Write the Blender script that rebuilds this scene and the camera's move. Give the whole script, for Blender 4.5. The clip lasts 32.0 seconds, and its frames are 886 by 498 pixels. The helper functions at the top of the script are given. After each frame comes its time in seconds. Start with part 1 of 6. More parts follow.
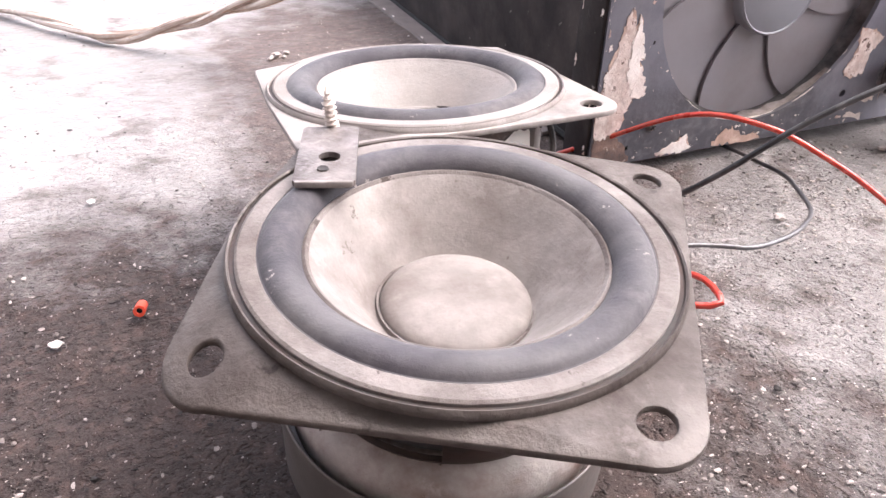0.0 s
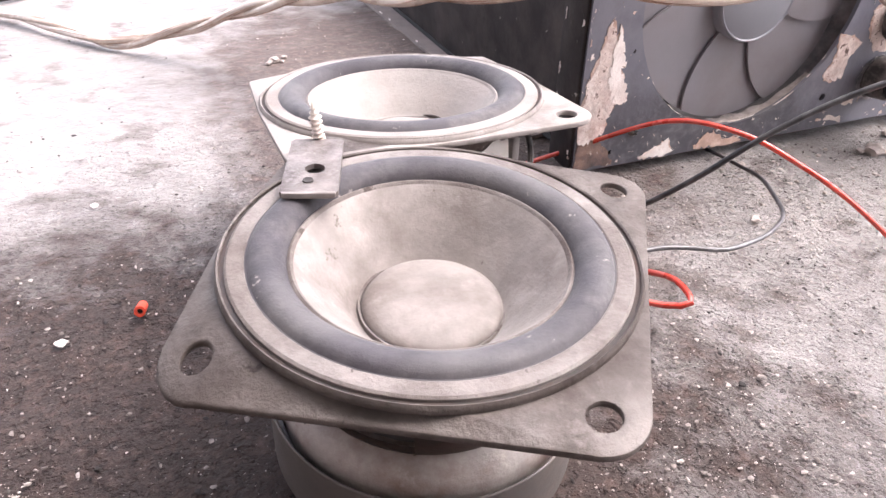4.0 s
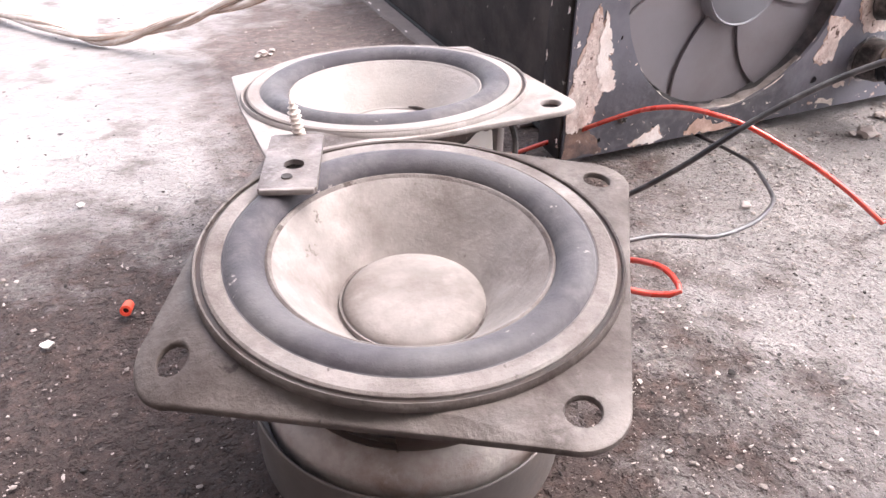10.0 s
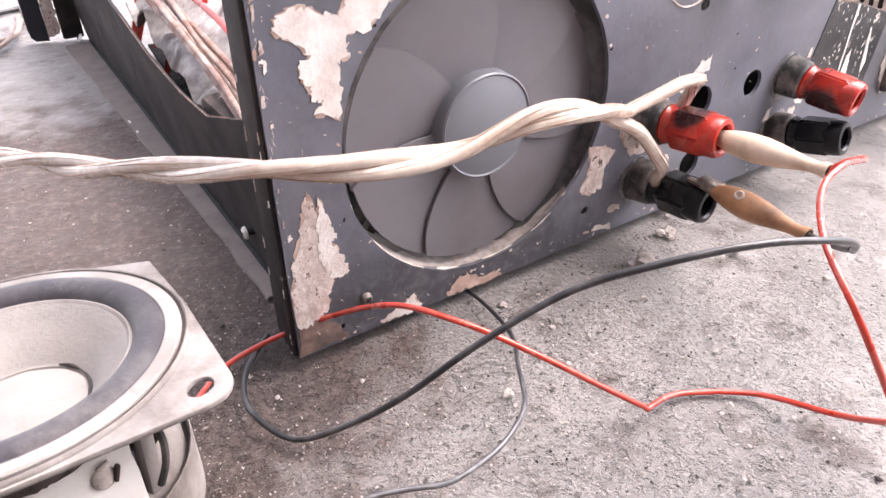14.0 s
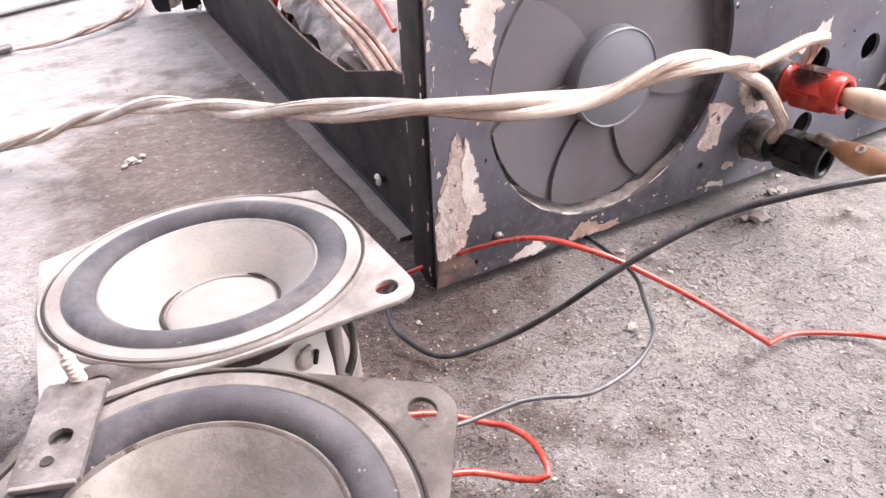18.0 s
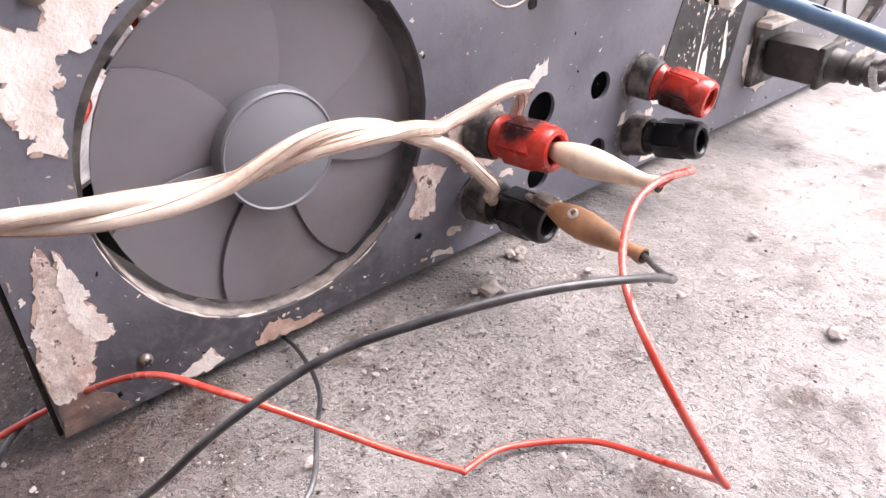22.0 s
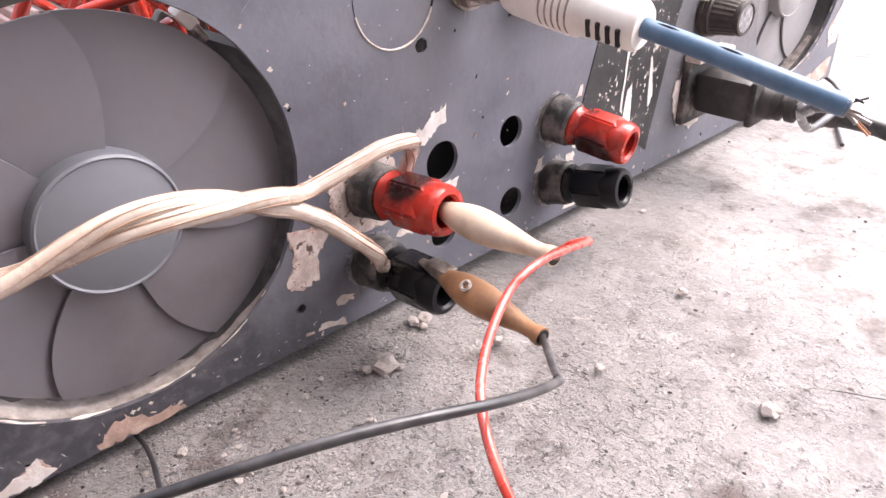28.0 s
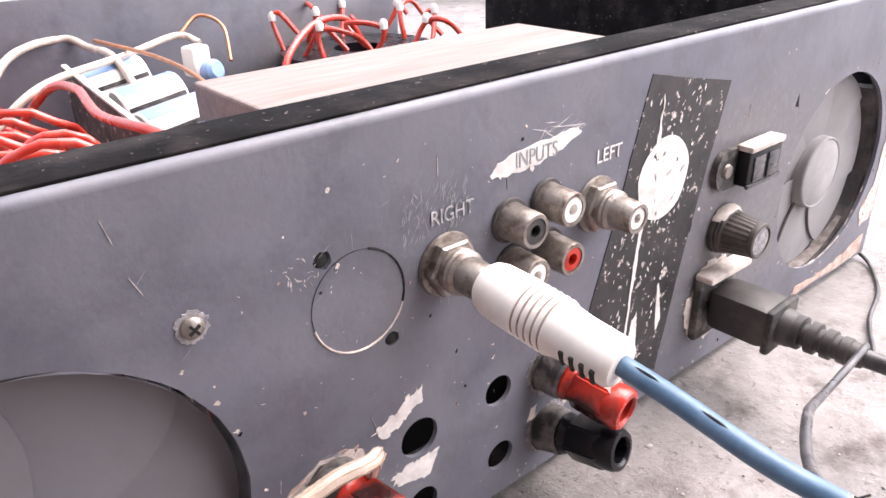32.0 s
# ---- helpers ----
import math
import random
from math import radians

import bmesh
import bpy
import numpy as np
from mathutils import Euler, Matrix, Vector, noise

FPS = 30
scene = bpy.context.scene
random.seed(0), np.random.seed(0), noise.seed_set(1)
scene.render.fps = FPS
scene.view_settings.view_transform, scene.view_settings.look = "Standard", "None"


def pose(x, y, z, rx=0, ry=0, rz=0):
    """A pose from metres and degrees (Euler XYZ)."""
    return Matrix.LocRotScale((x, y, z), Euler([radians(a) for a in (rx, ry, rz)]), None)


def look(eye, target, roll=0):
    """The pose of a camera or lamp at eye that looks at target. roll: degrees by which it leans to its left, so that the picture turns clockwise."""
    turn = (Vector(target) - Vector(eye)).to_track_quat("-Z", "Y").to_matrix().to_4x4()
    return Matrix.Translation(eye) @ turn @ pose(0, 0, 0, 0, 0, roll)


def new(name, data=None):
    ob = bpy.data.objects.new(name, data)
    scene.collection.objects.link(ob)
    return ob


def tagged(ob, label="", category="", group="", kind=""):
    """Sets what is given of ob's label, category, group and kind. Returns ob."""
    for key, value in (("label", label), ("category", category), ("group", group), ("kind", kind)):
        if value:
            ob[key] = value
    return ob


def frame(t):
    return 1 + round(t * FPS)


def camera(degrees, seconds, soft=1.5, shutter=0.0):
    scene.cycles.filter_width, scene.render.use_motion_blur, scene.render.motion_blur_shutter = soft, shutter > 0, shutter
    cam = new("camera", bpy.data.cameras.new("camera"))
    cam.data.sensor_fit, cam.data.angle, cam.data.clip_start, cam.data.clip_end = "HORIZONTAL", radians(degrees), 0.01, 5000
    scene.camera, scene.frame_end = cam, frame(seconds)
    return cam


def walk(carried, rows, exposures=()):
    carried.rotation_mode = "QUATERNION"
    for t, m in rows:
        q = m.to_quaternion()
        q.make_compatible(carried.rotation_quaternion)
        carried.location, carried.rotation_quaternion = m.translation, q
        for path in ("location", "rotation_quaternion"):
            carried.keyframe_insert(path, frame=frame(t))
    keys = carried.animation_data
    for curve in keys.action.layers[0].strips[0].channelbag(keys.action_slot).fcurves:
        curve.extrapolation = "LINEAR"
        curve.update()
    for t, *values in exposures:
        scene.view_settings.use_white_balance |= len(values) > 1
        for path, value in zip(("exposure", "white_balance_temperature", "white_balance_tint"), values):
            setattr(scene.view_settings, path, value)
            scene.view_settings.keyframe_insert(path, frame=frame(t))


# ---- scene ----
cam = camera(62.73, 32.0, soft=1.5)
PATH = [
    (0, (-0.1109, -0.1626, 0.1002), (-0.0070, 0.0676, -0.0616), 1.84),
    (0.5, (-0.1116, -0.1654, 0.1030), (-0.0075, 0.0654, -0.0579), 1.95),
    (1, (-0.1129, -0.1681, 0.1046), (-0.0101, 0.0627, -0.0571), 2.09),
    (1.5, (-0.1122, -0.1698, 0.1049), (-0.0105, 0.0604, -0.0583), 1.65),
    (2, (-0.1112, -0.1707, 0.1045), (-0.0094, 0.0588, -0.0597), 1.52),
    (2.5, (-0.1122, -0.1719, 0.1042), (-0.0114, 0.0586, -0.0592), 1.65),
    (3, (-0.1110, -0.1712, 0.1046), (-0.0096, 0.0588, -0.0593), 1.65),
    (3.5, (-0.1098, -0.1697, 0.1066), (-0.0081, 0.0604, -0.0569), 1.60),
    (5.5, (-0.1085, -0.1716, 0.1055), (-0.0077, 0.0580, -0.0592), 1.00),
    (6, (-0.1085, -0.1717, 0.1054), (-0.0079, 0.0582, -0.0590), 0.92),
    (6.5, (-0.1084, -0.1716, 0.1053), (-0.0079, 0.0581, -0.0594), 0.93),
    (7, (-0.1082, -0.1715, 0.1056), (-0.0077, 0.0580, -0.0595), 0.97),
    (7.5, (-0.1075, -0.1712, 0.1063), (-0.0065, 0.0580, -0.0588), 1.04),
    (8, (-0.1071, -0.1713, 0.1066), (-0.0057, 0.0576, -0.0587), 1.00),
    (8.5, (-0.1065, -0.1709, 0.1062), (-0.0056, 0.0575, -0.0602), 0.67),
    (9, (-0.1066, -0.1708, 0.1063), (-0.0059, 0.0575, -0.0604), 0.67),
    (9.5, (-0.1061, -0.1704, 0.1059), (-0.0058, 0.0581, -0.0607), 0.46),
    (10, (-0.1055, -0.1700, 0.1065), (-0.0050, 0.0579, -0.0608), 0.32),
    (10.5, (-0.1041, -0.1691, 0.1073), (-0.0028, 0.0587, -0.0598), -0.01),
    (11, (-0.1021, -0.1674, 0.1104), (-0.0000, 0.0600, -0.0565), -0.31),
    (11.5, (-0.0925, -0.1604, 0.1228), (0.0138, 0.0659, -0.0430), -0.79),
    (12, (-0.0893, -0.1538, 0.1318), (0.0192, 0.0748, -0.0293), -1.96),
    (12.5, (-0.0838, -0.1514, 0.1287), (0.0300, 0.0739, -0.0335), -1.99),
    (13, (-0.0726, -0.1471, 0.1307), (0.0478, 0.0746, -0.0316), -1.81),
    (13.5, (-0.0558, -0.1426, 0.1343), (0.0718, 0.0757, -0.0272), -1.99),
    (14, (-0.0403, -0.1429, 0.1308), (0.0997, 0.0674, -0.0309), -0.97),
    (14.5, (-0.0260, -0.1412, 0.1307), (0.1207, 0.0654, -0.0298), -1.19),
    (16.5, (-0.0124, -0.1437, 0.1253), (0.1417, 0.0584, -0.0340), -1.11),
    (17, (-0.0330, -0.1447, 0.1265), (0.1111, 0.0633, -0.0346), -1.68),
    (17.5, (-0.0609, -0.1487, 0.1285), (0.0609, 0.0708, -0.0359), -2.45),
    (18, (-0.0675, -0.1497, 0.1291), (0.0491, 0.0714, -0.0368), -2.43),
    (18.5, (-0.0666, -0.1500, 0.1297), (0.0509, 0.0707, -0.0361), -2.21),
    (19, (-0.0588, -0.1482, 0.1312), (0.0634, 0.0714, -0.0327), -2.22),
    (19.5, (-0.0444, -0.1448, 0.1319), (0.0877, 0.0695, -0.0311), -1.95),
    (20, (-0.0312, -0.1419, 0.1317), (0.1073, 0.0679, -0.0321), -1.75),
    (20.5, (-0.0181, -0.1415, 0.1308), (0.1286, 0.0631, -0.0324), -1.68),
    (21, (-0.0074, -0.1425, 0.1264), (0.1458, 0.0586, -0.0352), -1.69),
    (21.5, (-0.0010, -0.1427, 0.1242), (0.1567, 0.0549, -0.0375), -1.43),
    (22, (0.0021, -0.1424, 0.1243), (0.1621, 0.0535, -0.0370), -1.35),
    (22.5, (0.0036, -0.1417, 0.1265), (0.1652, 0.0539, -0.0335), -1.39),
    (23, (0.0076, -0.1397, 0.1297), (0.1714, 0.0563, -0.0277), -2.22),
    (23.5, (0.0092, -0.1386, 0.1312), (0.1740, 0.0574, -0.0252), -2.24),
    (24, (0.0075, -0.1409, 0.1278), (0.1715, 0.0547, -0.0298), -1.36),
    (24.5, (0.0102, -0.1430, 0.1279), (0.1764, 0.0505, -0.0299), -0.83),
    (25, (0.0088, -0.1402, 0.1293), (0.1733, 0.0552, -0.0280), -1.11),
    (25.5, (0.0088, -0.1376, 0.1336), (0.1715, 0.0611, -0.0215), -2.57),
    (27.5, (0.0286, -0.1380, 0.1213), (0.1993, 0.0546, -0.0329), -1.52),
    (28, (0.0359, -0.1360, 0.1213), (0.2081, 0.0559, -0.0322), -1.37),
    (28.5, (0.0418, -0.1335, 0.1241), (0.2163, 0.0576, -0.0278), -1.71),
    (29, (0.0455, -0.1306, 0.1270), (0.2183, 0.0645, -0.0217), -2.26),
    (29.5, (0.0487, -0.1276, 0.1300), (0.2193, 0.0698, -0.0180), -2.40),
    (30, (0.0576, -0.1274, 0.1350), (0.2306, 0.0691, -0.0114), -2.61),
    (30.5, (0.0610, -0.1250, 0.1413), (0.2309, 0.0757, -0.0030), -2.55),
    (31, (0.0637, -0.1217, 0.1524), (0.2316, 0.0849, 0.0141), -2.27),
    (31.5, (0.0704, -0.1201, 0.1592), (0.2379, 0.0895, 0.0249), -1.82),
    (32, (0.0744, -0.1193, 0.1656), (0.2408, 0.0922, 0.0330), -2.02),
]
walk(cam, [(t, look(eye, target, roll)) for t, eye, target, roll in PATH], exposures=[(0.0, 2.36, 6480.0, 16.0), (11.0, 2.37, 6480.0, 16.0), (14.5, 2.26, 6480.0, 16.0), (20.0, 2.26, 6480.0, 16.0), (25.0, 2.21, 6480.0, 16.0), (28.0, 2.18, 6480.0, 16.0), (32.0, 1.94, 6480.0, 16.0)])

# ---- light: bright overcast daylight over an open workshop floor ----
world = bpy.data.worlds.new("world")
scene.world = world
world.use_nodes = True
wn = world.node_tree
sky = wn.nodes.new("ShaderNodeTexSky")
sky.sky_type = "NISHITA"
sky.sun_disc = False
sky.sun_elevation = radians(59)
sky.sun_rotation = radians(98)
sky.air_density, sky.dust_density = 1.0, 4.0
haze = wn.nodes.new("ShaderNodeHueSaturation")   # thin high cloud greys the blue
haze.inputs["Saturation"].default_value = 0.5
wn.links.new(sky.outputs[0], haze.inputs["Color"])
wn.links.new(haze.outputs["Color"], wn.nodes["Background"].inputs[0])
wn.nodes["Background"].inputs[1].default_value = 0.15
sun_data = bpy.data.lights.new("sun", "SUN")
sun_data.energy, sun_data.angle, sun_data.color = 1.9, radians(100), (1.0, 0.96, 0.92)
sun = new("sun", sun_data)
sun.matrix_world = look((0.34, -0.50, 1.0), (0, 0, 0))


# ---- mesh helpers ----
def part(name, bm, material, parent=None, label="", smooth=True, m=None):
    """Link a bmesh as one mesh object, under a thing or a part."""
    me = bpy.data.meshes.new(name)
    bm.normal_update()
    bm.to_mesh(me)
    bm.free()
    if smooth:
        me.shade_smooth()
        me.set_sharp_from_angle(angle=radians(35))
    me.materials.append(material)
    ob = new(name, me)
    if m is not None:
        ob.matrix_basis = m
    if parent is not None:
        ob.parent = parent
    if label:
        tagged(ob, label)
    return ob


def thing(name, label, category, m=None, group="", kind=""):
    """An Empty at the base of a thing with parts."""
    ob = new(name)
    ob.empty_display_size = 0.01
    if m is not None:
        ob.matrix_basis = m
    return tagged(ob, label, category, group, kind)


def lathe(profile, n=40, bm=None, m=None, closed=False):
    """Revolve (radius, z) pairs about z; end caps where the radius is above zero unless closed."""
    bm = bm or bmesh.new()
    rings = []
    for r, z in profile:
        if r < 1e-6:
            rings.append([bm.verts.new((0, 0, z))])
        else:
            rings.append([bm.verts.new((r * math.cos(2 * math.pi * k / n), r * math.sin(2 * math.pi * k / n), z)) for k in range(n)])
    made = [v for ring in rings for v in ring]
    pairs = list(zip(rings, rings[1:])) + ([(rings[-1], rings[0])] if closed else [])
    for a, b in pairs:
        for k in range(n):
            q = (k + 1) % n
            if len(a) == 1 and len(b) == 1:
                continue
            if len(a) == 1:
                bm.faces.new((a[0], b[q], b[k])[::-1])
            elif len(b) == 1:
                bm.faces.new((a[k], a[q], b[0]))
            else:
                bm.faces.new((a[k], a[q], b[q], b[k]))
    if not closed:
        if len(rings[0]) > 1:
            bm.faces.new(rings[0][::-1])
        if len(rings[-1]) > 1:
            bm.faces.new(rings[-1])
    if m is not None:
        bmesh.ops.transform(bm, matrix=m, verts=made)
    bmesh.ops.recalc_face_normals(bm, faces=bm.faces[:])
    return bm


def smooth_line(points, step=0.003):
    """A smooth run of points through the given ones."""
    p = [Vector(q) for q in points]
    p = [p[0] * 2 - p[1]] + p + [p[-1] * 2 - p[-2]]
    out = []
    for i in range(1, len(p) - 2):
        n = max(2, int((p[i + 1] - p[i]).length / step))
        for k in range(n):
            t = k / n
            out.append(0.5 * ((2 * p[i]) + (p[i + 1] - p[i - 1]) * t + (2 * p[i - 1] - 5 * p[i] + 4 * p[i + 1] - p[i + 2]) * t * t + (3 * p[i] - p[i - 1] - 3 * p[i + 1] + p[i + 2]) * t ** 3))
    out.append(p[-2])
    return out


def sweep(line, radius, n=10, bm=None, flat=1.0, spin=0.0):
    """A round (or flattened) tube along a run of points. radius: a number, or a function of 0..1."""
    bm = bm or bmesh.new()
    line = [Vector(q) for q in line]
    normal = Vector((0, 0, 1))
    rings = []
    for i, c in enumerate(line):
        along = (line[min(i + 1, len(line) - 1)] - line[max(i - 1, 0)]).normalized()
        side = along.cross(normal)
        if side.length < 1e-4:
            side = along.cross(Vector((0.3, 1, 0.1)))
        side.normalize()
        normal = side.cross(along).normalized()
        r = radius(i / (len(line) - 1)) if callable(radius) else radius
        ring = []
        for k in range(n):
            a = 2 * math.pi * k / n + spin
            ring.append(bm.verts.new(c + side * (r * math.cos(a)) + normal * (r * flat * math.sin(a))))
        rings.append(ring)
    for a, b in zip(rings, rings[1:]):
        for k in range(n):
            bm.faces.new((a[k], a[(k + 1) % n], b[(k + 1) % n], b[k]))
    bm.faces.new(rings[0][::-1])
    bm.faces.new(rings[-1])
    bmesh.ops.recalc_face_normals(bm, faces=bm.faces[:])
    return bm


def box(sx, sy, sz, bevel=0.0, at=(0, 0, 0), bm=None, segments=2):
    """A bevelled block, centred on at."""
    own = bmesh.new()
    bmesh.ops.create_cube(own, size=1)
    bmesh.ops.scale(own, vec=(sx, sy, sz), verts=own.verts)
    if bevel:
        bmesh.ops.bevel(own, geom=own.edges[:], offset=bevel, segments=segments, affect="EDGES", profile=0.5)
    bmesh.ops.translate(own, vec=at, verts=own.verts)
    if bm is None:
        return own
    me = bpy.data.meshes.new("block")
    own.to_mesh(me)
    own.free()
    bm.from_mesh(me)
    bpy.data.meshes.remove(me)
    return bm


def plate(outline, holes, thickness, bm=None):
    """A flat sheet in x, z with holes cut right through, from y = 0 (front) to y = thickness."""
    bm = bm or bmesh.new()
    loops = [outline] + list(holes)
    edges = []
    for loop in loops:
        vs = [bm.verts.new((x, 0, z)) for x, z in loop]
        edges += [bm.edges.new((vs[i], vs[(i + 1) % len(vs)])) for i in range(len(vs))]
    bmesh.ops.triangle_fill(bm, use_beauty=True, edges=edges, normal=(0, -1, 0))
    made = bm.faces[:]
    for f in made:
        if f.normal.y > 0:
            f.normal_flip()
    ex = bmesh.ops.extrude_face_region(bm, geom=made)
    bmesh.ops.translate(bm, vec=(0, thickness, 0), verts=[v for v in ex["geom"] if isinstance(v, bmesh.types.BMVert)])
    bmesh.ops.recalc_face_normals(bm, faces=bm.faces[:])
    return bm


def circle(cx, cz, r, n=32, rough=0.0):
    return [(cx + r * (1 + rough * random.uniform(-1, 1)) * math.cos(2 * math.pi * k / n), cz + r * (1 + rough * random.uniform(-1, 1)) * math.sin(2 * math.pi * k / n)) for k in range(n)]


def jagged(outline, amount=0.0006, cuts=5):
    """The outline with torn edges."""
    out = []
    for i, (x, z) in enumerate(outline):
        u, w = outline[(i + 1) % len(outline)]
        for k in range(cuts):
            t = k / cuts
            out.append((x + (u - x) * t + random.uniform(-amount, amount), z + (w - z) * t + random.uniform(-amount, amount)))
    return out


OUT = Matrix.Rotation(radians(90), 4, "X")  # turns a lathe's z to -y, out of the rear panel


# ---- materials ----
def material(name, colour, rough=0.6, metal=0.0, vary=0.25, scale=60.0, second=None, amount=0.4, scale2=9.0, bump=0.2, bump_scale=600.0, spots=None, spot_at=0.66, spot_scale=300.0, rough_vary=0.15, coat=0.0, distance=0.0004, mid=None, bump2=0.0, stains_and_light=(), shine=0.5, pits=False, stretch=None):
    """A painted or bare surface with grain, broad stains of a second colour, specks and fine relief, in metres."""
    mt = bpy.data.materials.new(name)
    mt.use_nodes = True
    nt = mt.node_tree
    nodes, links = nt.nodes, nt.links
    bsdf = nodes["Principled BSDF"]
    co = nodes.new("ShaderNodeTexCoord")
    geo = nodes.new("ShaderNodeNewGeometry")

    def noise_at(s, detail=6, rough_=0.6):
        n = nodes.new("ShaderNodeTexNoise")
        n.inputs["Scale"].default_value = s
        n.inputs["Detail"].default_value = detail
        n.inputs["Roughness"].default_value = rough_
        if stretch:
            vm = nodes.new("ShaderNodeVectorMath")
            vm.operation = "MULTIPLY"
            vm.inputs[1].default_value = stretch
            links.new(geo.outputs["Position"], vm.inputs[0])
            links.new(vm.outputs[0], n.inputs["Vector"])
        else:
            links.new(geo.outputs["Position"], n.inputs["Vector"])
        return n.outputs["Fac"]

    def mix(fac, a, b):
        m = nodes.new("ShaderNodeMix")
        m.data_type = "RGBA"
        if isinstance(fac, float):
            m.inputs["Factor"].default_value = fac
        else:
            links.new(fac, m.inputs["Factor"])
        for v, s in ((a, m.inputs["A"]), (b, m.inputs["B"])):
            if isinstance(v, tuple):
                s.default_value = (*v, 1)
            else:
                links.new(v, s)
        return m.outputs["Result"]

    def ramp(fac, lo, hi, v0=0.0, v1=1.0):
        r = nodes.new("ShaderNodeMapRange")
        r.inputs["From Min"].default_value, r.inputs["From Max"].default_value = lo, hi
        r.inputs["To Min"].default_value, r.inputs["To Max"].default_value = v0, v1
        links.new(fac, r.inputs["Value"])
        return r.outputs["Result"]

    dark = tuple(c * (1 - vary) for c in colour)
    light = tuple(min(1.0, c * (1 + vary)) for c in colour)
    grain = noise_at(scale)
    col = mix(ramp(grain, 0.3, 0.7), dark, light)
    if second:
        col = mix(ramp(noise_at(scale2, 8, 0.65), 0.52 - amount * 0.2, 0.62 + (1 - amount) * 0.1, 0.0, min(1.0, amount * 2)), col, second)
    if mid:
        col = mix(ramp(noise_at(mid[1], 7, 0.7), mid[2], mid[2] + 0.14, 0.0, 0.7), col, mid[0])
    if spots:
        col = mix(ramp(noise_at(spot_scale, 7, 0.68), spot_at, spot_at + 0.04), col, spots)
    for centre, reach, tint in stains_and_light:
        # a broad area of another tint with a ragged outline
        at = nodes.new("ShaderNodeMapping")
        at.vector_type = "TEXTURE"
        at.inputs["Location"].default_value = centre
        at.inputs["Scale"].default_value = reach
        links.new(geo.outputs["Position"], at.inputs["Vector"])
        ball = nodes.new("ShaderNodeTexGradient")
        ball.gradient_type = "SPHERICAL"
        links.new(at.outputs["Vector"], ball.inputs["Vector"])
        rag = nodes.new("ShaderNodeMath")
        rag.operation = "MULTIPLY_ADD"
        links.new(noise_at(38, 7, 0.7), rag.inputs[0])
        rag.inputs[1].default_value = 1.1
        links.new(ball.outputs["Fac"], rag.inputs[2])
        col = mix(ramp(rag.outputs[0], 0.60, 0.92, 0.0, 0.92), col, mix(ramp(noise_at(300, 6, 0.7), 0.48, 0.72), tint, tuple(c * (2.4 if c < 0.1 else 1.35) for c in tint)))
    links.new(col, bsdf.inputs["Base Color"])
    links.new(ramp(noise_at(scale * 0.4), 0.3, 0.7, max(0.03, rough - rough_vary), min(1.0, rough + rough_vary)), bsdf.inputs["Roughness"])
    bsdf.inputs["Specular IOR Level"].default_value = shine
    bsdf.inputs["Metallic"].default_value = metal
    bsdf.inputs["Coat Weight"].default_value = coat
    if bump:
        b = nodes.new("ShaderNodeBump")
        b.inputs["Strength"].default_value = bump
        b.inputs["Distance"].default_value = distance
        height = noise_at(bump_scale, 5, 0.65)
        if pits:
            height = ramp(height, 0.16, 0.42)
        if bump2:
            add = nodes.new("ShaderNodeMath")
            add.operation = "MULTIPLY_ADD"
            links.new(noise_at(bump_scale * 0.23, 4, 0.6), add.inputs[0])
            add.inputs[1].default_value = bump2
            links.new(height, add.inputs[2])
            height = add.outputs[0]
        links.new(height, b.inputs["Height"])
        links.new(b.outputs["Normal"], bsdf.inputs["Normal"])
    return mt


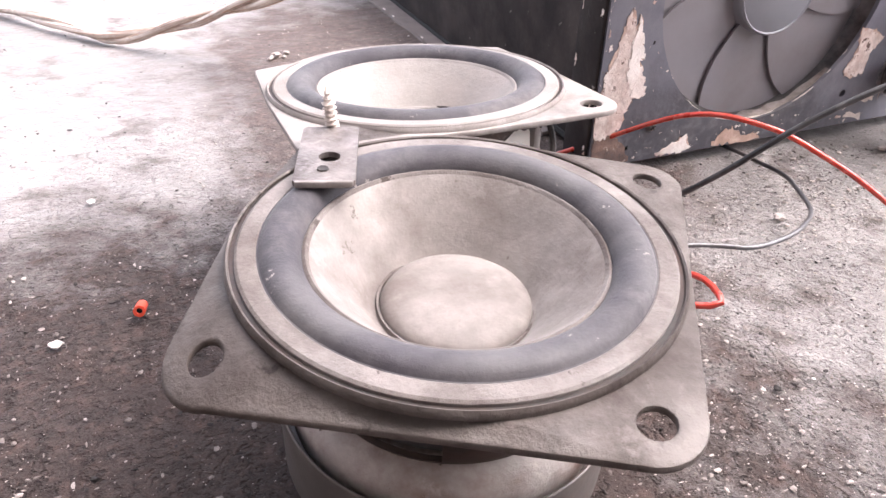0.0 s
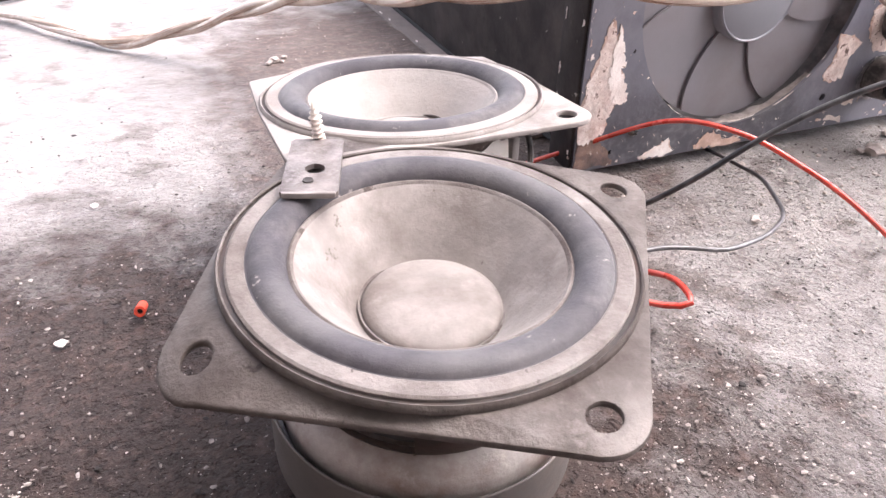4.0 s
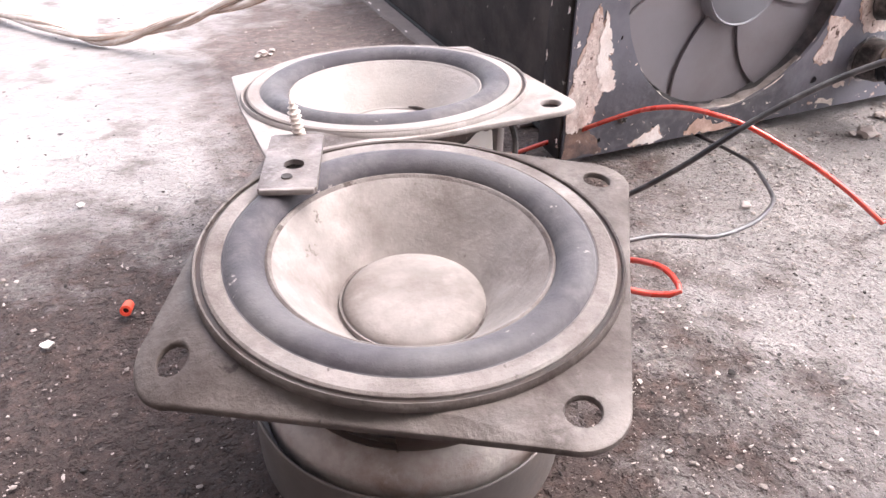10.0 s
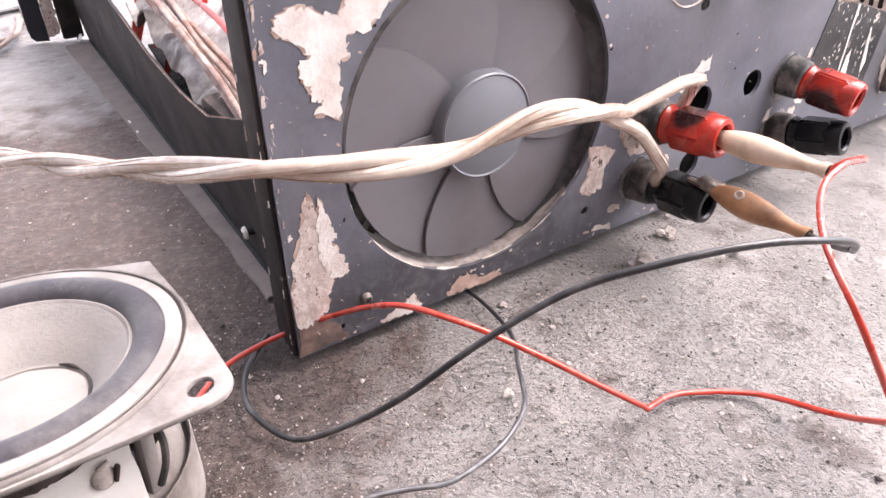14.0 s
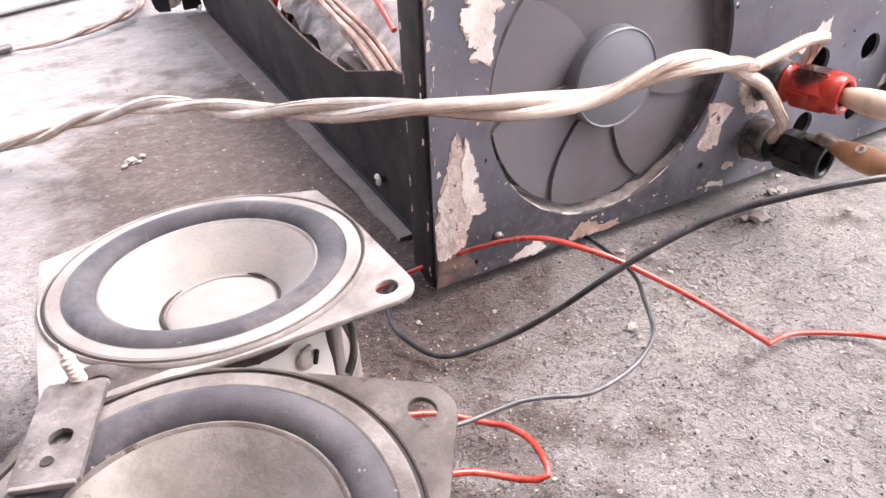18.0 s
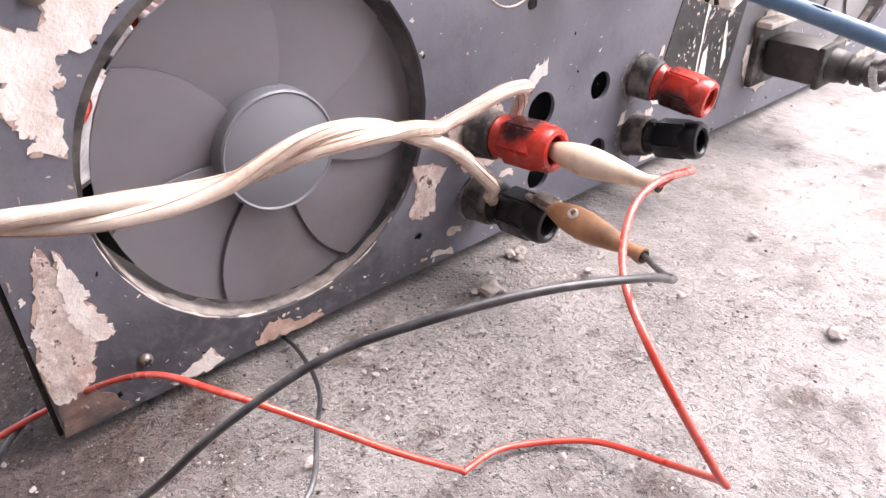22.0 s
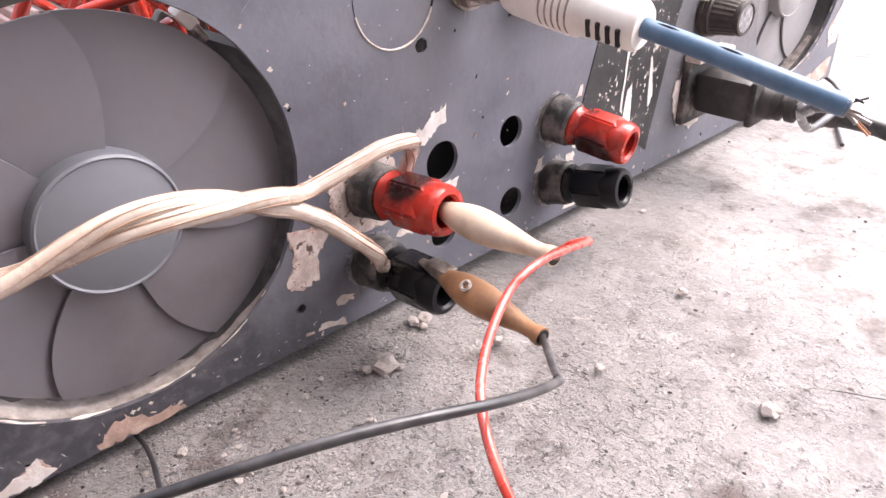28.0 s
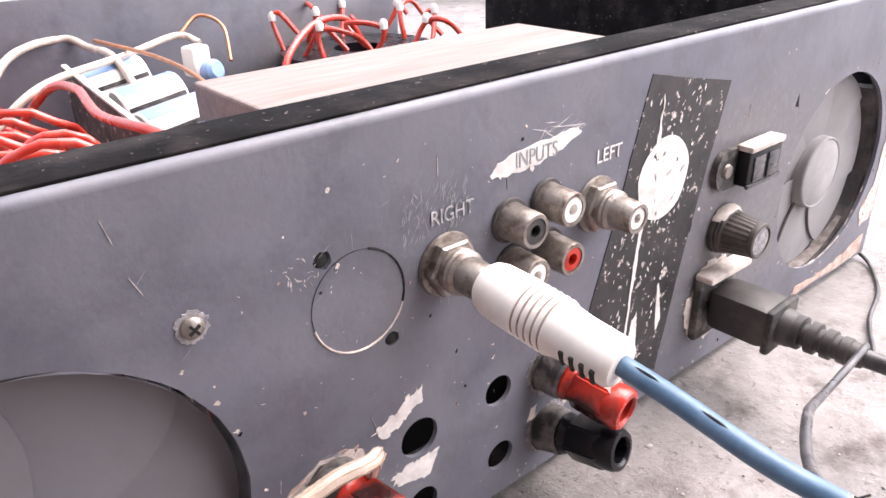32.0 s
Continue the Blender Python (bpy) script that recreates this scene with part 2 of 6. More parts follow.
def concrete(name):
    """Worn cement floor: broad mottling, trowel smears, grain, pale specks, chipped pits and two darker brown areas."""
    mt = bpy.data.materials.new(name)
    mt.use_nodes = True
    nodes, links = mt.node_tree.nodes, mt.node_tree.links
    bsdf = nodes["Principled BSDF"]
    geo = nodes.new("ShaderNodeNewGeometry")
    place = geo.outputs["Position"]

    def noise_at(s, detail=5, rough_=0.6, vec=None, warp=0.0):
        n = nodes.new("ShaderNodeTexNoise")
        n.inputs["Scale"].default_value, n.inputs["Detail"].default_value = s, detail
        n.inputs["Roughness"].default_value, n.inputs["Distortion"].default_value = rough_, warp
        links.new(vec or place, n.inputs["Vector"])
        return n

    def ramp(fac, lo, hi, v0=0.0, v1=1.0):
        r = nodes.new("ShaderNodeMapRange")
        r.inputs["From Min"].default_value, r.inputs["From Max"].default_value = lo, hi
        r.inputs["To Min"].default_value, r.inputs["To Max"].default_value = v0, v1
        links.new(fac, r.inputs["Value"])
        return r.outputs["Result"]

    def maths(kind, a, b):
        m = nodes.new("ShaderNodeMath")
        m.operation = kind
        for k, v in enumerate((a, b)):
            if isinstance(v, (int, float)):
                m.inputs[k].default_value = v
            else:
                links.new(v, m.inputs[k])
        return m.outputs[0]

    def mix(fac, a, b):
        m = nodes.new("ShaderNodeMix")
        m.data_type = "RGBA"
        links.new(fac, m.inputs["Factor"])
        for v, q in ((a, m.inputs["A"]), (b, m.inputs["B"])):
            if isinstance(v, tuple):
                q.default_value = (*v, 1)
            else:
                links.new(v, q)
        return m.outputs["Result"]

    def mapped(loc, size, turn=0.0):
        at = nodes.new("ShaderNodeMapping")
        at.vector_type = "TEXTURE"
        at.inputs["Location"].default_value, at.inputs["Scale"].default_value = loc, size
        at.inputs["Rotation"].default_value = (0, 0, turn)
        links.new(place, at.inputs["Vector"])
        return at.outputs["Vector"]

    broad = noise_at(11, 6, 0.62).outputs["Fac"]
    col = mix(ramp(broad, 0.36, 0.66), (0.160, 0.141, 0.137), (0.272, 0.245, 0.237))
    smear = noise_at(16, 6, 0.7, mapped((0, 0, 0), (1.0, 0.34, 1.0), 0.5), 0.6).outputs["Fac"]
    col = mix(ramp(smear, 0.52, 0.70, 0.0, 0.55), col, (0.125, 0.107, 0.102))
    blot = noise_at(75, 6, 0.65).outputs["Fac"]
    col = mix(ramp(blot, 0.56, 0.72, 0.0, 0.6), col, (0.102, 0.087, 0.082))
    col = mix(ramp(noise_at(140, 6, 0.65).outputs["Fac"], 0.57, 0.70, 0.0, 0.5), col, (0.34, 0.31, 0.297))
    coarse = nodes.new("ShaderNodeTexGradient")
    coarse.gradient_type = "SPHERICAL"
    links.new(mapped((-0.03, -0.06, 0), (0.27, 0.17, 1)), coarse.inputs["Vector"])
    gritty = ramp(maths("ADD", maths("MULTIPLY", noise_at(26, 5, 0.65).outputs["Fac"], 0.9), coarse.outputs["Fac"]), 0.42, 0.98, 0.22, 1.0)
    grain = noise_at(950, 4, 0.6).outputs["Fac"]
    col = mix(maths("MULTIPLY", ramp(grain, 0.48, 0.66, 0.0, 0.42), gritty), col, (0.072, 0.060, 0.057))
    col = mix(ramp(noise_at(430, 6, 0.66).outputs["Fac"], 0.665, 0.69, 0.0, 0.85), col, (0.44, 0.405, 0.388))
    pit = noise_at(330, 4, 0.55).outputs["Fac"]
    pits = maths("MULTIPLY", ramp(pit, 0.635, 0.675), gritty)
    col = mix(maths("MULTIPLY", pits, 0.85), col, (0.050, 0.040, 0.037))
    outside = None
    # two ragged darker brown areas: front left, and beside the case
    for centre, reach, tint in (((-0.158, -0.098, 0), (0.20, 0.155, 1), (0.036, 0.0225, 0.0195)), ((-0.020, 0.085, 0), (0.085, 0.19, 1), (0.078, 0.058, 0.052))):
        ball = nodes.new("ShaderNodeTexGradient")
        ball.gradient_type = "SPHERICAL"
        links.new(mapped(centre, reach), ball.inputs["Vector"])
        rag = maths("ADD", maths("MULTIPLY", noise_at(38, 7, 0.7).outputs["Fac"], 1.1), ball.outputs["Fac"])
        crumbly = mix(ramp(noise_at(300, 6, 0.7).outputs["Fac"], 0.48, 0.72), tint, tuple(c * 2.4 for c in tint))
        darkened = ramp(rag, 0.60, 0.92, 0.0, 0.92)
        col = mix(darkened, col, crumbly)
        outside = maths("MULTIPLY", outside, maths("SUBTRACT", 1.0, darkened)) if outside else maths("SUBTRACT", 1.0, darkened)
    links.new(col, bsdf.inputs["Base Color"])
    links.new(ramp(blot, 0.3, 0.7, 0.50, 0.78), bsdf.inputs["Roughness"])
    links.new(ramp(outside, 0.0, 1.0, 0.18, 0.5), bsdf.inputs["Specular IOR Level"])
    bsdf.inputs["Sheen Roughness"].default_value = 0.5
    links.new(maths("MULTIPLY", outside, 0.20), bsdf.inputs["Sheen Weight"])   # settled dust
    b = nodes.new("ShaderNodeBump")
    b.inputs["Strength"].default_value, b.inputs["Distance"].default_value = 1.0, 0.0016
    height = maths("ADD", maths("MULTIPLY", maths("MULTIPLY", noise_at(800, 5, 0.65).outputs["Fac"], 0.7), gritty), maths("MULTIPLY", noise_at(120, 4, 0.55).outputs["Fac"], 1.0))
    height = maths("ADD", height, maths("MULTIPLY", noise_at(42, 3, 0.5).outputs["Fac"], 1.7))
    chipped = maths("MULTIPLY", ramp(noise_at(560, 3, 0.6).outputs["Fac"], 0.38, 0.47, 1.0, 0.0), ramp(gritty, 0.30, 1.0, 0.06, 1.0))
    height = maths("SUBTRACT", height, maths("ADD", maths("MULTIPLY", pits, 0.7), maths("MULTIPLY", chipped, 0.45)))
    links.new(height, b.inputs["Height"])
    links.new(b.outputs["Normal"], bsdf.inputs["Normal"])
    return mt


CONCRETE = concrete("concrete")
# enamel tints: darker lower left, and brighter light at right painted paler
PANEL = material("grey_enamel", (0.122, 0.122, 0.150), 0.5, vary=0.2, scale=45, second=(0.165, 0.160, 0.175), amount=0.35, scale2=22, bump=0.3, bump_scale=420, bump2=0.9, spots=(0.50, 0.47, 0.45), spot_at=0.735, spot_scale=330, mid=((0.076, 0.075, 0.094), 26, 0.54), stains_and_light=(((0.05, 0, -0.004), (0.085, 1, 0.042), (0.046, 0.044, 0.052)), ((0.305, 0, 0.062), (0.075, 1, 0.055), (0.135, 0.128, 0.135))))
PANEL_DARK = material("dark_enamel", (0.010, 0.009, 0.0095), 0.9, shine=0.06, vary=0.35, scale=120, second=(0.06, 0.05, 0.046), amount=0.2, scale2=60, bump=0.35, bump_scale=700, spots=(0.24, 0.20, 0.18), spot_at=0.645, spot_scale=420)
SIDE_STEEL = material("scuffed_side_steel", (0.021, 0.0172, 0.0172), 0.62, shine=0.18, vary=0.35, scale=70, second=(0.066, 0.053, 0.049), amount=0.35, scale2=40, mid=((0.095, 0.083, 0.079), 150, 0.63), bump=0.25, bump_scale=500, spots=(0.30, 0.27, 0.25), spot_at=0.68, spot_scale=300)
WHITE_BARE = material("bare_white_primer", (0.74, 0.68, 0.645), 0.75, vary=0.15, scale=120, second=(0.50, 0.39, 0.345), amount=0.35, scale2=90, mid=((0.36, 0.23, 0.185), 75, 0.62), bump=0.6, bump_scale=900, spots=(0.2, 0.13, 0.11), spot_at=0.70, spot_scale=420)
BARE = material("bare_primer", (0.58, 0.49, 0.45), 0.85, mid=((0.78, 0.72, 0.68), 210, 0.50), vary=0.3, scale=260, second=(0.36, 0.245, 0.205), amount=0.35, scale2=150, bump=0.9, bump_scale=600, spots=(0.12, 0.08, 0.068), spot_at=0.57, spot_scale=260)
RUST = material("rusty_primer", (0.40, 0.27, 0.22), 0.85, vary=0.3, scale=180, second=(0.62, 0.52, 0.46), amount=0.4, scale2=90, bump=0.6, bump_scale=900, spots=(0.13, 0.09, 0.08), spot_at=0.64, spot_scale=400)
GRIMY_RUST = material("grimy_rust", (0.20, 0.125, 0.10), 0.85, vary=0.35, scale=180, second=(0.05, 0.042, 0.045), amount=0.5, scale2=110, bump=0.6, bump_scale=900, spots=(0.52, 0.43, 0.38), spot_at=0.62, spot_scale=380)
FOIL = material("grimy_foil", (0.46, 0.42, 0.40), 0.6, vary=0.45, scale=60, second=(0.070, 0.050, 0.045), amount=0.62, scale2=62, bump=0.6, bump_scale=300, mid=((0.13, 0.085, 0.072), 70, 0.53))
DUST = material("dust", (0.62, 0.55, 0.50), 0.95, vary=0.25, scale=300, second=(0.42, 0.34, 0.30), amount=0.4, scale2=120, bump=0.8, bump_scale=1500)
FAN = material("fan_plastic", (0.176, 0.166, 0.181), 0.5, vary=0.1, scale=50, second=(0.122, 0.106, 0.108), amount=0.4, scale2=25, bump=0.08, bump_scale=800)
HUB = material("hub_plastic", (0.178, 0.180, 0.203), 0.45, vary=0.08, scale=60, second=(0.11, 0.11, 0.12), amount=0.3, scale2=30, bump=0.05)
FAN_DARK = material("fan_frame_plastic", (0.026, 0.024, 0.023), 0.6, vary=0.2, scale=60, second=(0.16, 0.135, 0.12), amount=0.4, scale2=80, bump=0.15)
SPK_METAL = material("dusty_steel", (0.108, 0.090, 0.082), 0.62, metal=0.2, vary=0.28, scale=130, second=(0.036, 0.024, 0.020), amount=0.62, scale2=52, mid=((0.18, 0.155, 0.143), 120, 0.58), bump=0.7, bump_scale=800, spots=(0.024, 0.016, 0.013), spot_at=0.60, spot_scale=95)
SPK_GASKET = material("dusty_gasket", (0.185, 0.162, 0.152), 0.85, vary=0.2, scale=200, second=(0.066, 0.048, 0.042), amount=0.52, scale2=62, mid=((0.235, 0.207, 0.195), 150, 0.60), bump=0.6, bump_scale=1200, spots=(0.045, 0.032, 0.027), spot_at=0.63, spot_scale=130)
SPK_FOAM = material("foam_surround", (0.032, 0.027, 0.034), 0.7, vary=0.25, scale=160, second=(0.10, 0.092, 0.093), amount=0.42, scale2=48, bump=0.3, bump_scale=1400, spots=(0.30, 0.265, 0.25), spot_at=0.655, spot_scale=240, mid=((0.125, 0.112, 0.112), 42, 0.52))
SPK_CONE = material("paper_cone", (0.235, 0.209, 0.196), 0.9, vary=0.20, scale=110, second=(0.120, 0.098, 0.088), amount=0.45, scale2=58, mid=((0.275, 0.247, 0.233), 130, 0.58), bump=0.35, bump_scale=1100, spots=(0.105, 0.083, 0.073), spot_at=0.66, spot_scale=140)
MAGNET = material("zinc_can", (0.165, 0.148, 0.141), 0.5, metal=0.5, vary=0.14, scale=70, second=(0.24, 0.19, 0.165), amount=0.35, scale2=40, bump=0.2, bump_scale=900, spots=(0.13, 0.09, 0.075), spot_at=0.70, spot_scale=220)
BLACK = material("black_plastic", (0.006, 0.006, 0.008), 0.28, rough_vary=0.08, shine=0.26, vary=0.2, scale=120, second=(0.03, 0.027, 0.027), amount=0.06, scale2=140, bump=0.06)
BLACK_DUSTY = material("dusty_black_plastic", (0.024, 0.022, 0.022), 0.7, vary=0.3, scale=150, second=(0.17, 0.148, 0.137), amount=0.35, scale2=130, bump=0.3)
CAKED = material("dust_caked_black_plastic", (0.022, 0.020, 0.020), 0.65, vary=0.3, scale=150, second=(0.32, 0.28, 0.26), amount=0.34, scale2=120, bump=0.4)
SCRATCHED = material("scratched_paint", (0.27, 0.265, 0.28), 0.7, vary=0.2, scale=300, bump=0.1)
RED_PLASTIC = material("red_plastic", (0.44, 0.026, 0.014), 0.22, stains_and_light=(((0.2020, -0.0165, 0.0325), (0.0125, 0.0095, 0.0100), (0.012, 0.006, 0.006)), ((0.1325, -0.0160, 0.0500), (0.0110, 0.0070, 0.0090), (0.012, 0.006, 0.006)), ((0.1380, -0.0200, 0.0350), (0.0085, 0.0075, 0.0075), (0.012, 0.006, 0.006))), mid=((0.022, 0.009, 0.008), 95, 0.60), vary=0.18, scale=120, second=(0.10, 0.015, 0.012), amount=0.35, scale2=130, bump=0.12, spots=(0.5, 0.33, 0.28), spot_at=0.74, spot_scale=330)
# painted shade in holes, slots and grooves; also the black case
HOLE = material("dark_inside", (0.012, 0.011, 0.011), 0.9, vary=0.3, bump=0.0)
RED_WIRE = material("red_wire", (0.52, 0.042, 0.025), 0.28, coat=0.5, vary=0.12, scale=160, second=(0.50, 0.17, 0.13), amount=0.18, scale2=130, bump=0.1)
BLACK_WIRE = material("black_wire", (0.027, 0.025, 0.027), 0.42, shine=0.4, coat=0.2, vary=0.2, scale=160, second=(0.13, 0.12, 0.12), amount=0.35, scale2=90, bump=0.12)
# near stretch greyed in the colour to imitate a glossy reflection
GLOSSY_WIRE = material("glossy_black_wire", (0.022, 0.021, 0.025), 0.36, stains_and_light=(((0.0, -0.062, 0.014), (0.075, 0.05, 0.2), (0.07, 0.067, 0.072)),), vary=0.2, scale=160, bump=0.05, rough_vary=0.06, coat=0.25)
GREY_WIRE = material("grey_wire", (0.045, 0.043, 0.048), 0.35, vary=0.2, scale=160, second=(0.15, 0.14, 0.138), amount=0.35, scale2=110, bump=0.12)
WHITE_WIRE = material("clear_cable", (0.60, 0.51, 0.44), 0.24, vary=0.12, scale=260, second=(0.37, 0.265, 0.205), amount=0.4, scale2=55, bump=0.06, coat=0.6)
CREAM = material("cream_sleeve", (0.62, 0.49, 0.38), 0.42, vary=0.12, scale=120, second=(0.33, 0.20, 0.125), amount=0.42, scale2=75, bump=0.15, spots=(0.16, 0.1, 0.07), spot_at=0.73, spot_scale=420)
TAN = material("tan_sleeve", (0.35, 0.175, 0.085), 0.42, vary=0.16, scale=120, second=(0.14, 0.062, 0.030), amount=0.42, scale2=85, bump=0.15, spots=(0.1, 0.055, 0.03), spot_at=0.71, spot_scale=420)
WHITE_PLASTIC = material("white_plastic", (0.80, 0.76, 0.72), 0.42, vary=0.06, scale=90, second=(0.64, 0.57, 0.51), amount=0.25, scale2=120, bump=0.12, spots=(0.20, 0.15, 0.125), spot_at=0.685, spot_scale=330)
BLUE = material("blue_cable", (0.062, 0.125, 0.205), 0.36, vary=0.1, scale=120, second=(0.13, 0.195, 0.285), amount=0.3, scale2=110, bump=0.1)
SCREW = material("dull_screw", (0.20, 0.175, 0.16), 0.5, metal=0.6, vary=0.3, scale=500, second=(0.15, 0.12, 0.105), amount=0.45, scale2=300, bump=0.3)
NICKEL = material("nickel", (0.36, 0.325, 0.295), 0.42, metal=0.7, vary=0.2, scale=260, second=(0.11, 0.078, 0.062), amount=0.5, scale2=260, bump=0.35)
WOOD = material("plywood", (0.235, 0.19, 0.172), 0.85, vary=0.16, scale=260, second=(0.17, 0.125, 0.108), amount=0.3, scale2=60, stretch=(0.10, 1, 1), bump=0.3, bump_scale=400)
LETTER = material("white_print", (0.69, 0.65, 0.62), 0.75, vary=0.15, scale=300, second=(0.40, 0.35, 0.325), amount=0.3, scale2=160, bump=0.2)
STICKER = material("black_sticker", (0.022, 0.02, 0.021), 0.5, vary=0.3, scale=200, bump=0.2, spots=(0.55, 0.48, 0.44), spot_at=0.59, spot_scale=260)
ORANGE = material("orange_plastic", (0.62, 0.07, 0.035), 0.5, vary=0.12, scale=200, bump=0.1)
COPPER = material("copper", (0.45, 0.22, 0.13), 0.4, metal=0.8, vary=0.2, scale=300, bump=0.1)
ALU = material("aluminium", (0.62, 0.58, 0.56), 0.4, metal=0.7, vary=0.2, scale=60, second=(0.40, 0.36, 0.34), amount=0.4, scale2=30, bump=0.3)
BOARD = material("circuit_board", (0.03, 0.026, 0.024), 0.5, vary=0.4, scale=200, spots=(0.75, 0.70, 0.66), spot_at=0.60, spot_scale=240, bump=0.3)
CAP_BLUE = material("capacitor_sleeve", (0.22, 0.33, 0.54), 0.35, vary=0.1, scale=90, bump=0.05)
DULL_STONE = material("dirty_cement_crumb", (0.25, 0.215, 0.20), 0.95, vary=0.4, scale=400, second=(0.10, 0.082, 0.075), amount=0.5, scale2=160, bump=0.8, bump_scale=1500)
STONE = material("cement_crumb", (0.43, 0.38, 0.355), 0.95, vary=0.3, scale=400, second=(0.30, 0.255, 0.235), amount=0.5, scale2=200, bump=0.8, bump_scale=1500)

# settled dust brightens these surfaces at a low angle
for dusty_mat, weight in ((SPK_FOAM, 0.10), (SPK_GASKET, 0.08), (SPK_CONE, 0.06)):
    sheen = dusty_mat.node_tree.nodes["Principled BSDF"].inputs
    sheen["Sheen Weight"].default_value = weight
    sheen["Sheen Roughness"].default_value = 0.5

# ---- ground: one worn concrete sheet out to the horizon ----
def axis(fine, reach):
    inner = list(np.linspace(-fine, fine, 300))
    outer = [fine * 1.25 ** k for k in range(1, 60) if fine * 1.25 ** k < reach] + [reach]
    return [-v for v in outer[::-1]] + inner + outer


gx = [0.1 + v for v in axis(0.45, 400.0)]
gy = [0.0 + v for v in axis(0.45, 400.0)]
verts, faces = [], []
for y in gy:
    for x in gx:
        near = max(0.0, 1 - max(abs(x - 0.1), abs(y)) / 0.9)
        z = near * (0.0010 * noise.noise((x * 9, y * 9, 0)) + 0.0007 * noise.noise((x * 40, y * 40, 3)) + 0.00035 * noise.noise((x * 95, y * 95, 6)) - 0.0008)
        verts.append((x, y, z))
nx = len(gx)
for j in range(len(gy) - 1):
    for i in range(nx - 1):
        a = j * nx + i
        faces.append((a, a + 1, a + nx + 1, a + nx))
me = bpy.data.meshes.new("ground")
me.from_pydata(verts, [], faces)
me.shade_smooth()
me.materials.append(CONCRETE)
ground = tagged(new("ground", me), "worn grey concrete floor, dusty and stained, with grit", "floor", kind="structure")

# ---- unseen walls, added to block sky light from behind and left ----
wall = part("shade_wall_south", box(3.54, 0.14, 2.6, 0.004, (-1.47, -0.46, 1.3)), material("plaster", (0.20, 0.18, 0.17), 0.9, vary=0.2, scale=6, second=(0.11, 0.095, 0.09), amount=0.4, scale2=1.5, bump=0.3, bump_scale=60, distance=0.002), smooth=False)
tagged(wall, "unseen stained plaster wall added to block the sky", "wall", kind="structure")
west = part("shade_wall_west", box(0.14, 0.46, 2.6, 0.004, (-0.36, -0.16, 1.3)), wall.data.materials[0], smooth=False)
tagged(west, "unseen stained plaster wall return added to block the sky", "wall", kind="structure")

# ---- amplifier chassis ----
TOP, LEFT, RIGHT, DEEP = 0.1265, 0.0085, 0.4250, 0.30
FOLD = 0.0021
SKEW = 0.088                       # the case leans a little out of square, back towards the right
FAN_Z, FAN_R = 0.0548, 0.0436

FANS = ((0.0723, 0.0522), (0.3690, 0.0570))          # fan axes
OPENINGS = ((0.0701, FAN_Z, FAN_R), (0.3722, 0.0566, 0.0412))   # centres and radii of the round openings


def skew(bm):
    for v in bm.verts:
        v.co.x += SKEW * v.co.y
    return bm


chassis = thing("amplifier_chassis", "grey enamelled steel amplifier case with peeling paint, lid removed", "amplifier")
outline = [(LEFT + 0.0005, 0.0035), (RIGHT, 0.0035), (RIGHT, TOP - FOLD), (LEFT + 0.0005, TOP - FOLD)]
holes = [circle(x, z, r, 72, 0.004) for x, z, r in OPENINGS]
holes += [circle(0.1860, 0.0411, 0.0048, 24), circle(0.1868, 0.0176, 0.0048, 24), circle(0.1585, 0.0402, 0.0058, 24), circle(0.1585, 0.0180, 0.0048, 24)]
holes += [circle(0.1368, 0.0986, 0.0021, 14, 0.08), circle(0.1524, 0.0730, 0.0019, 14, 0.08), circle(0.1094, 0.0152, 0.0014, 12, 0.1)]
holes += [[(0.3290, 0.0930), (0.3318, 0.0925), (0.3308, 0.0975)], circle(0.0305, 0.1000, 0.0022, 14)]
rear = plate(outline, holes, 0.0014)
# the rounded fold along the top and the flange behind it
fold = [(0.0, TOP - FOLD)] + [(FOLD - FOLD * math.cos(a), TOP - FOLD + FOLD * math.sin(a)) for a in np.linspace(0.2, math.pi / 2, 7)] + [(0.0165, TOP)]
fold = fold + [(y, z - 0.0014) if i > 3 else (y + 0.0014, z) for i, (y, z) in list(enumerate(fold))[::-1]]
ends = []
for x in (LEFT + 0.0005, RIGHT):
    ends.append([rear.verts.new((x, y, z)) for y, z in fold])
n = len(fold)
for k in range(n):
    rear.faces.new((ends[0][k], ends[1][k], ends[1][(k + 1) % n], ends[0][(k + 1) % n]))
rear.faces.new(ends[0][::-1])
rear.faces.new(ends[1])
bmesh.ops.recalc_face_normals(rear, faces=rear.faces[:])
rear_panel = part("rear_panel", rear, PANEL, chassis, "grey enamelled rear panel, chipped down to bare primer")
part("top_flange", box(RIGHT - LEFT - 0.004, 0.0146, 0.0008, 0.0003, ((LEFT + RIGHT) / 2, 0.0093, TOP + 0.0003)), PANEL_DARK, chassis, "black scuffed upper flange")
# side walls, floor pan and front
bm = bmesh.new()
box(0.0015, 0.0136, TOP - 0.006, 0.0005, (LEFT, 0.0075, TOP / 2 + 0.001), bm)
part("corner_post", skew(bm), SIDE_STEEL, chassis, "dark worn folded corner")
part("corner_return", box(0.0096, 0.0010, 0.052, 0.0003, (LEFT + 0.0062, 0.0148, 0.0290)), SIDE_STEEL, chassis, "folded return behind the corner", smooth=False)
# the side wall stands back from the corner, cut low and leaning out a little
side = bmesh.new()
crest = [(0.0150, 0.0585), (0.0240, 0.0570), (0.0400, 0.0550), (0.0560, 0.0500), (0.0790, 0.0428), (0.1080, 0.0424), (0.1450, 0.0456), (0.1820, 0.0530), (0.2400, 0.0630), (0.3000, 0.0710), (0.3580, 0.0780)]
rows = []
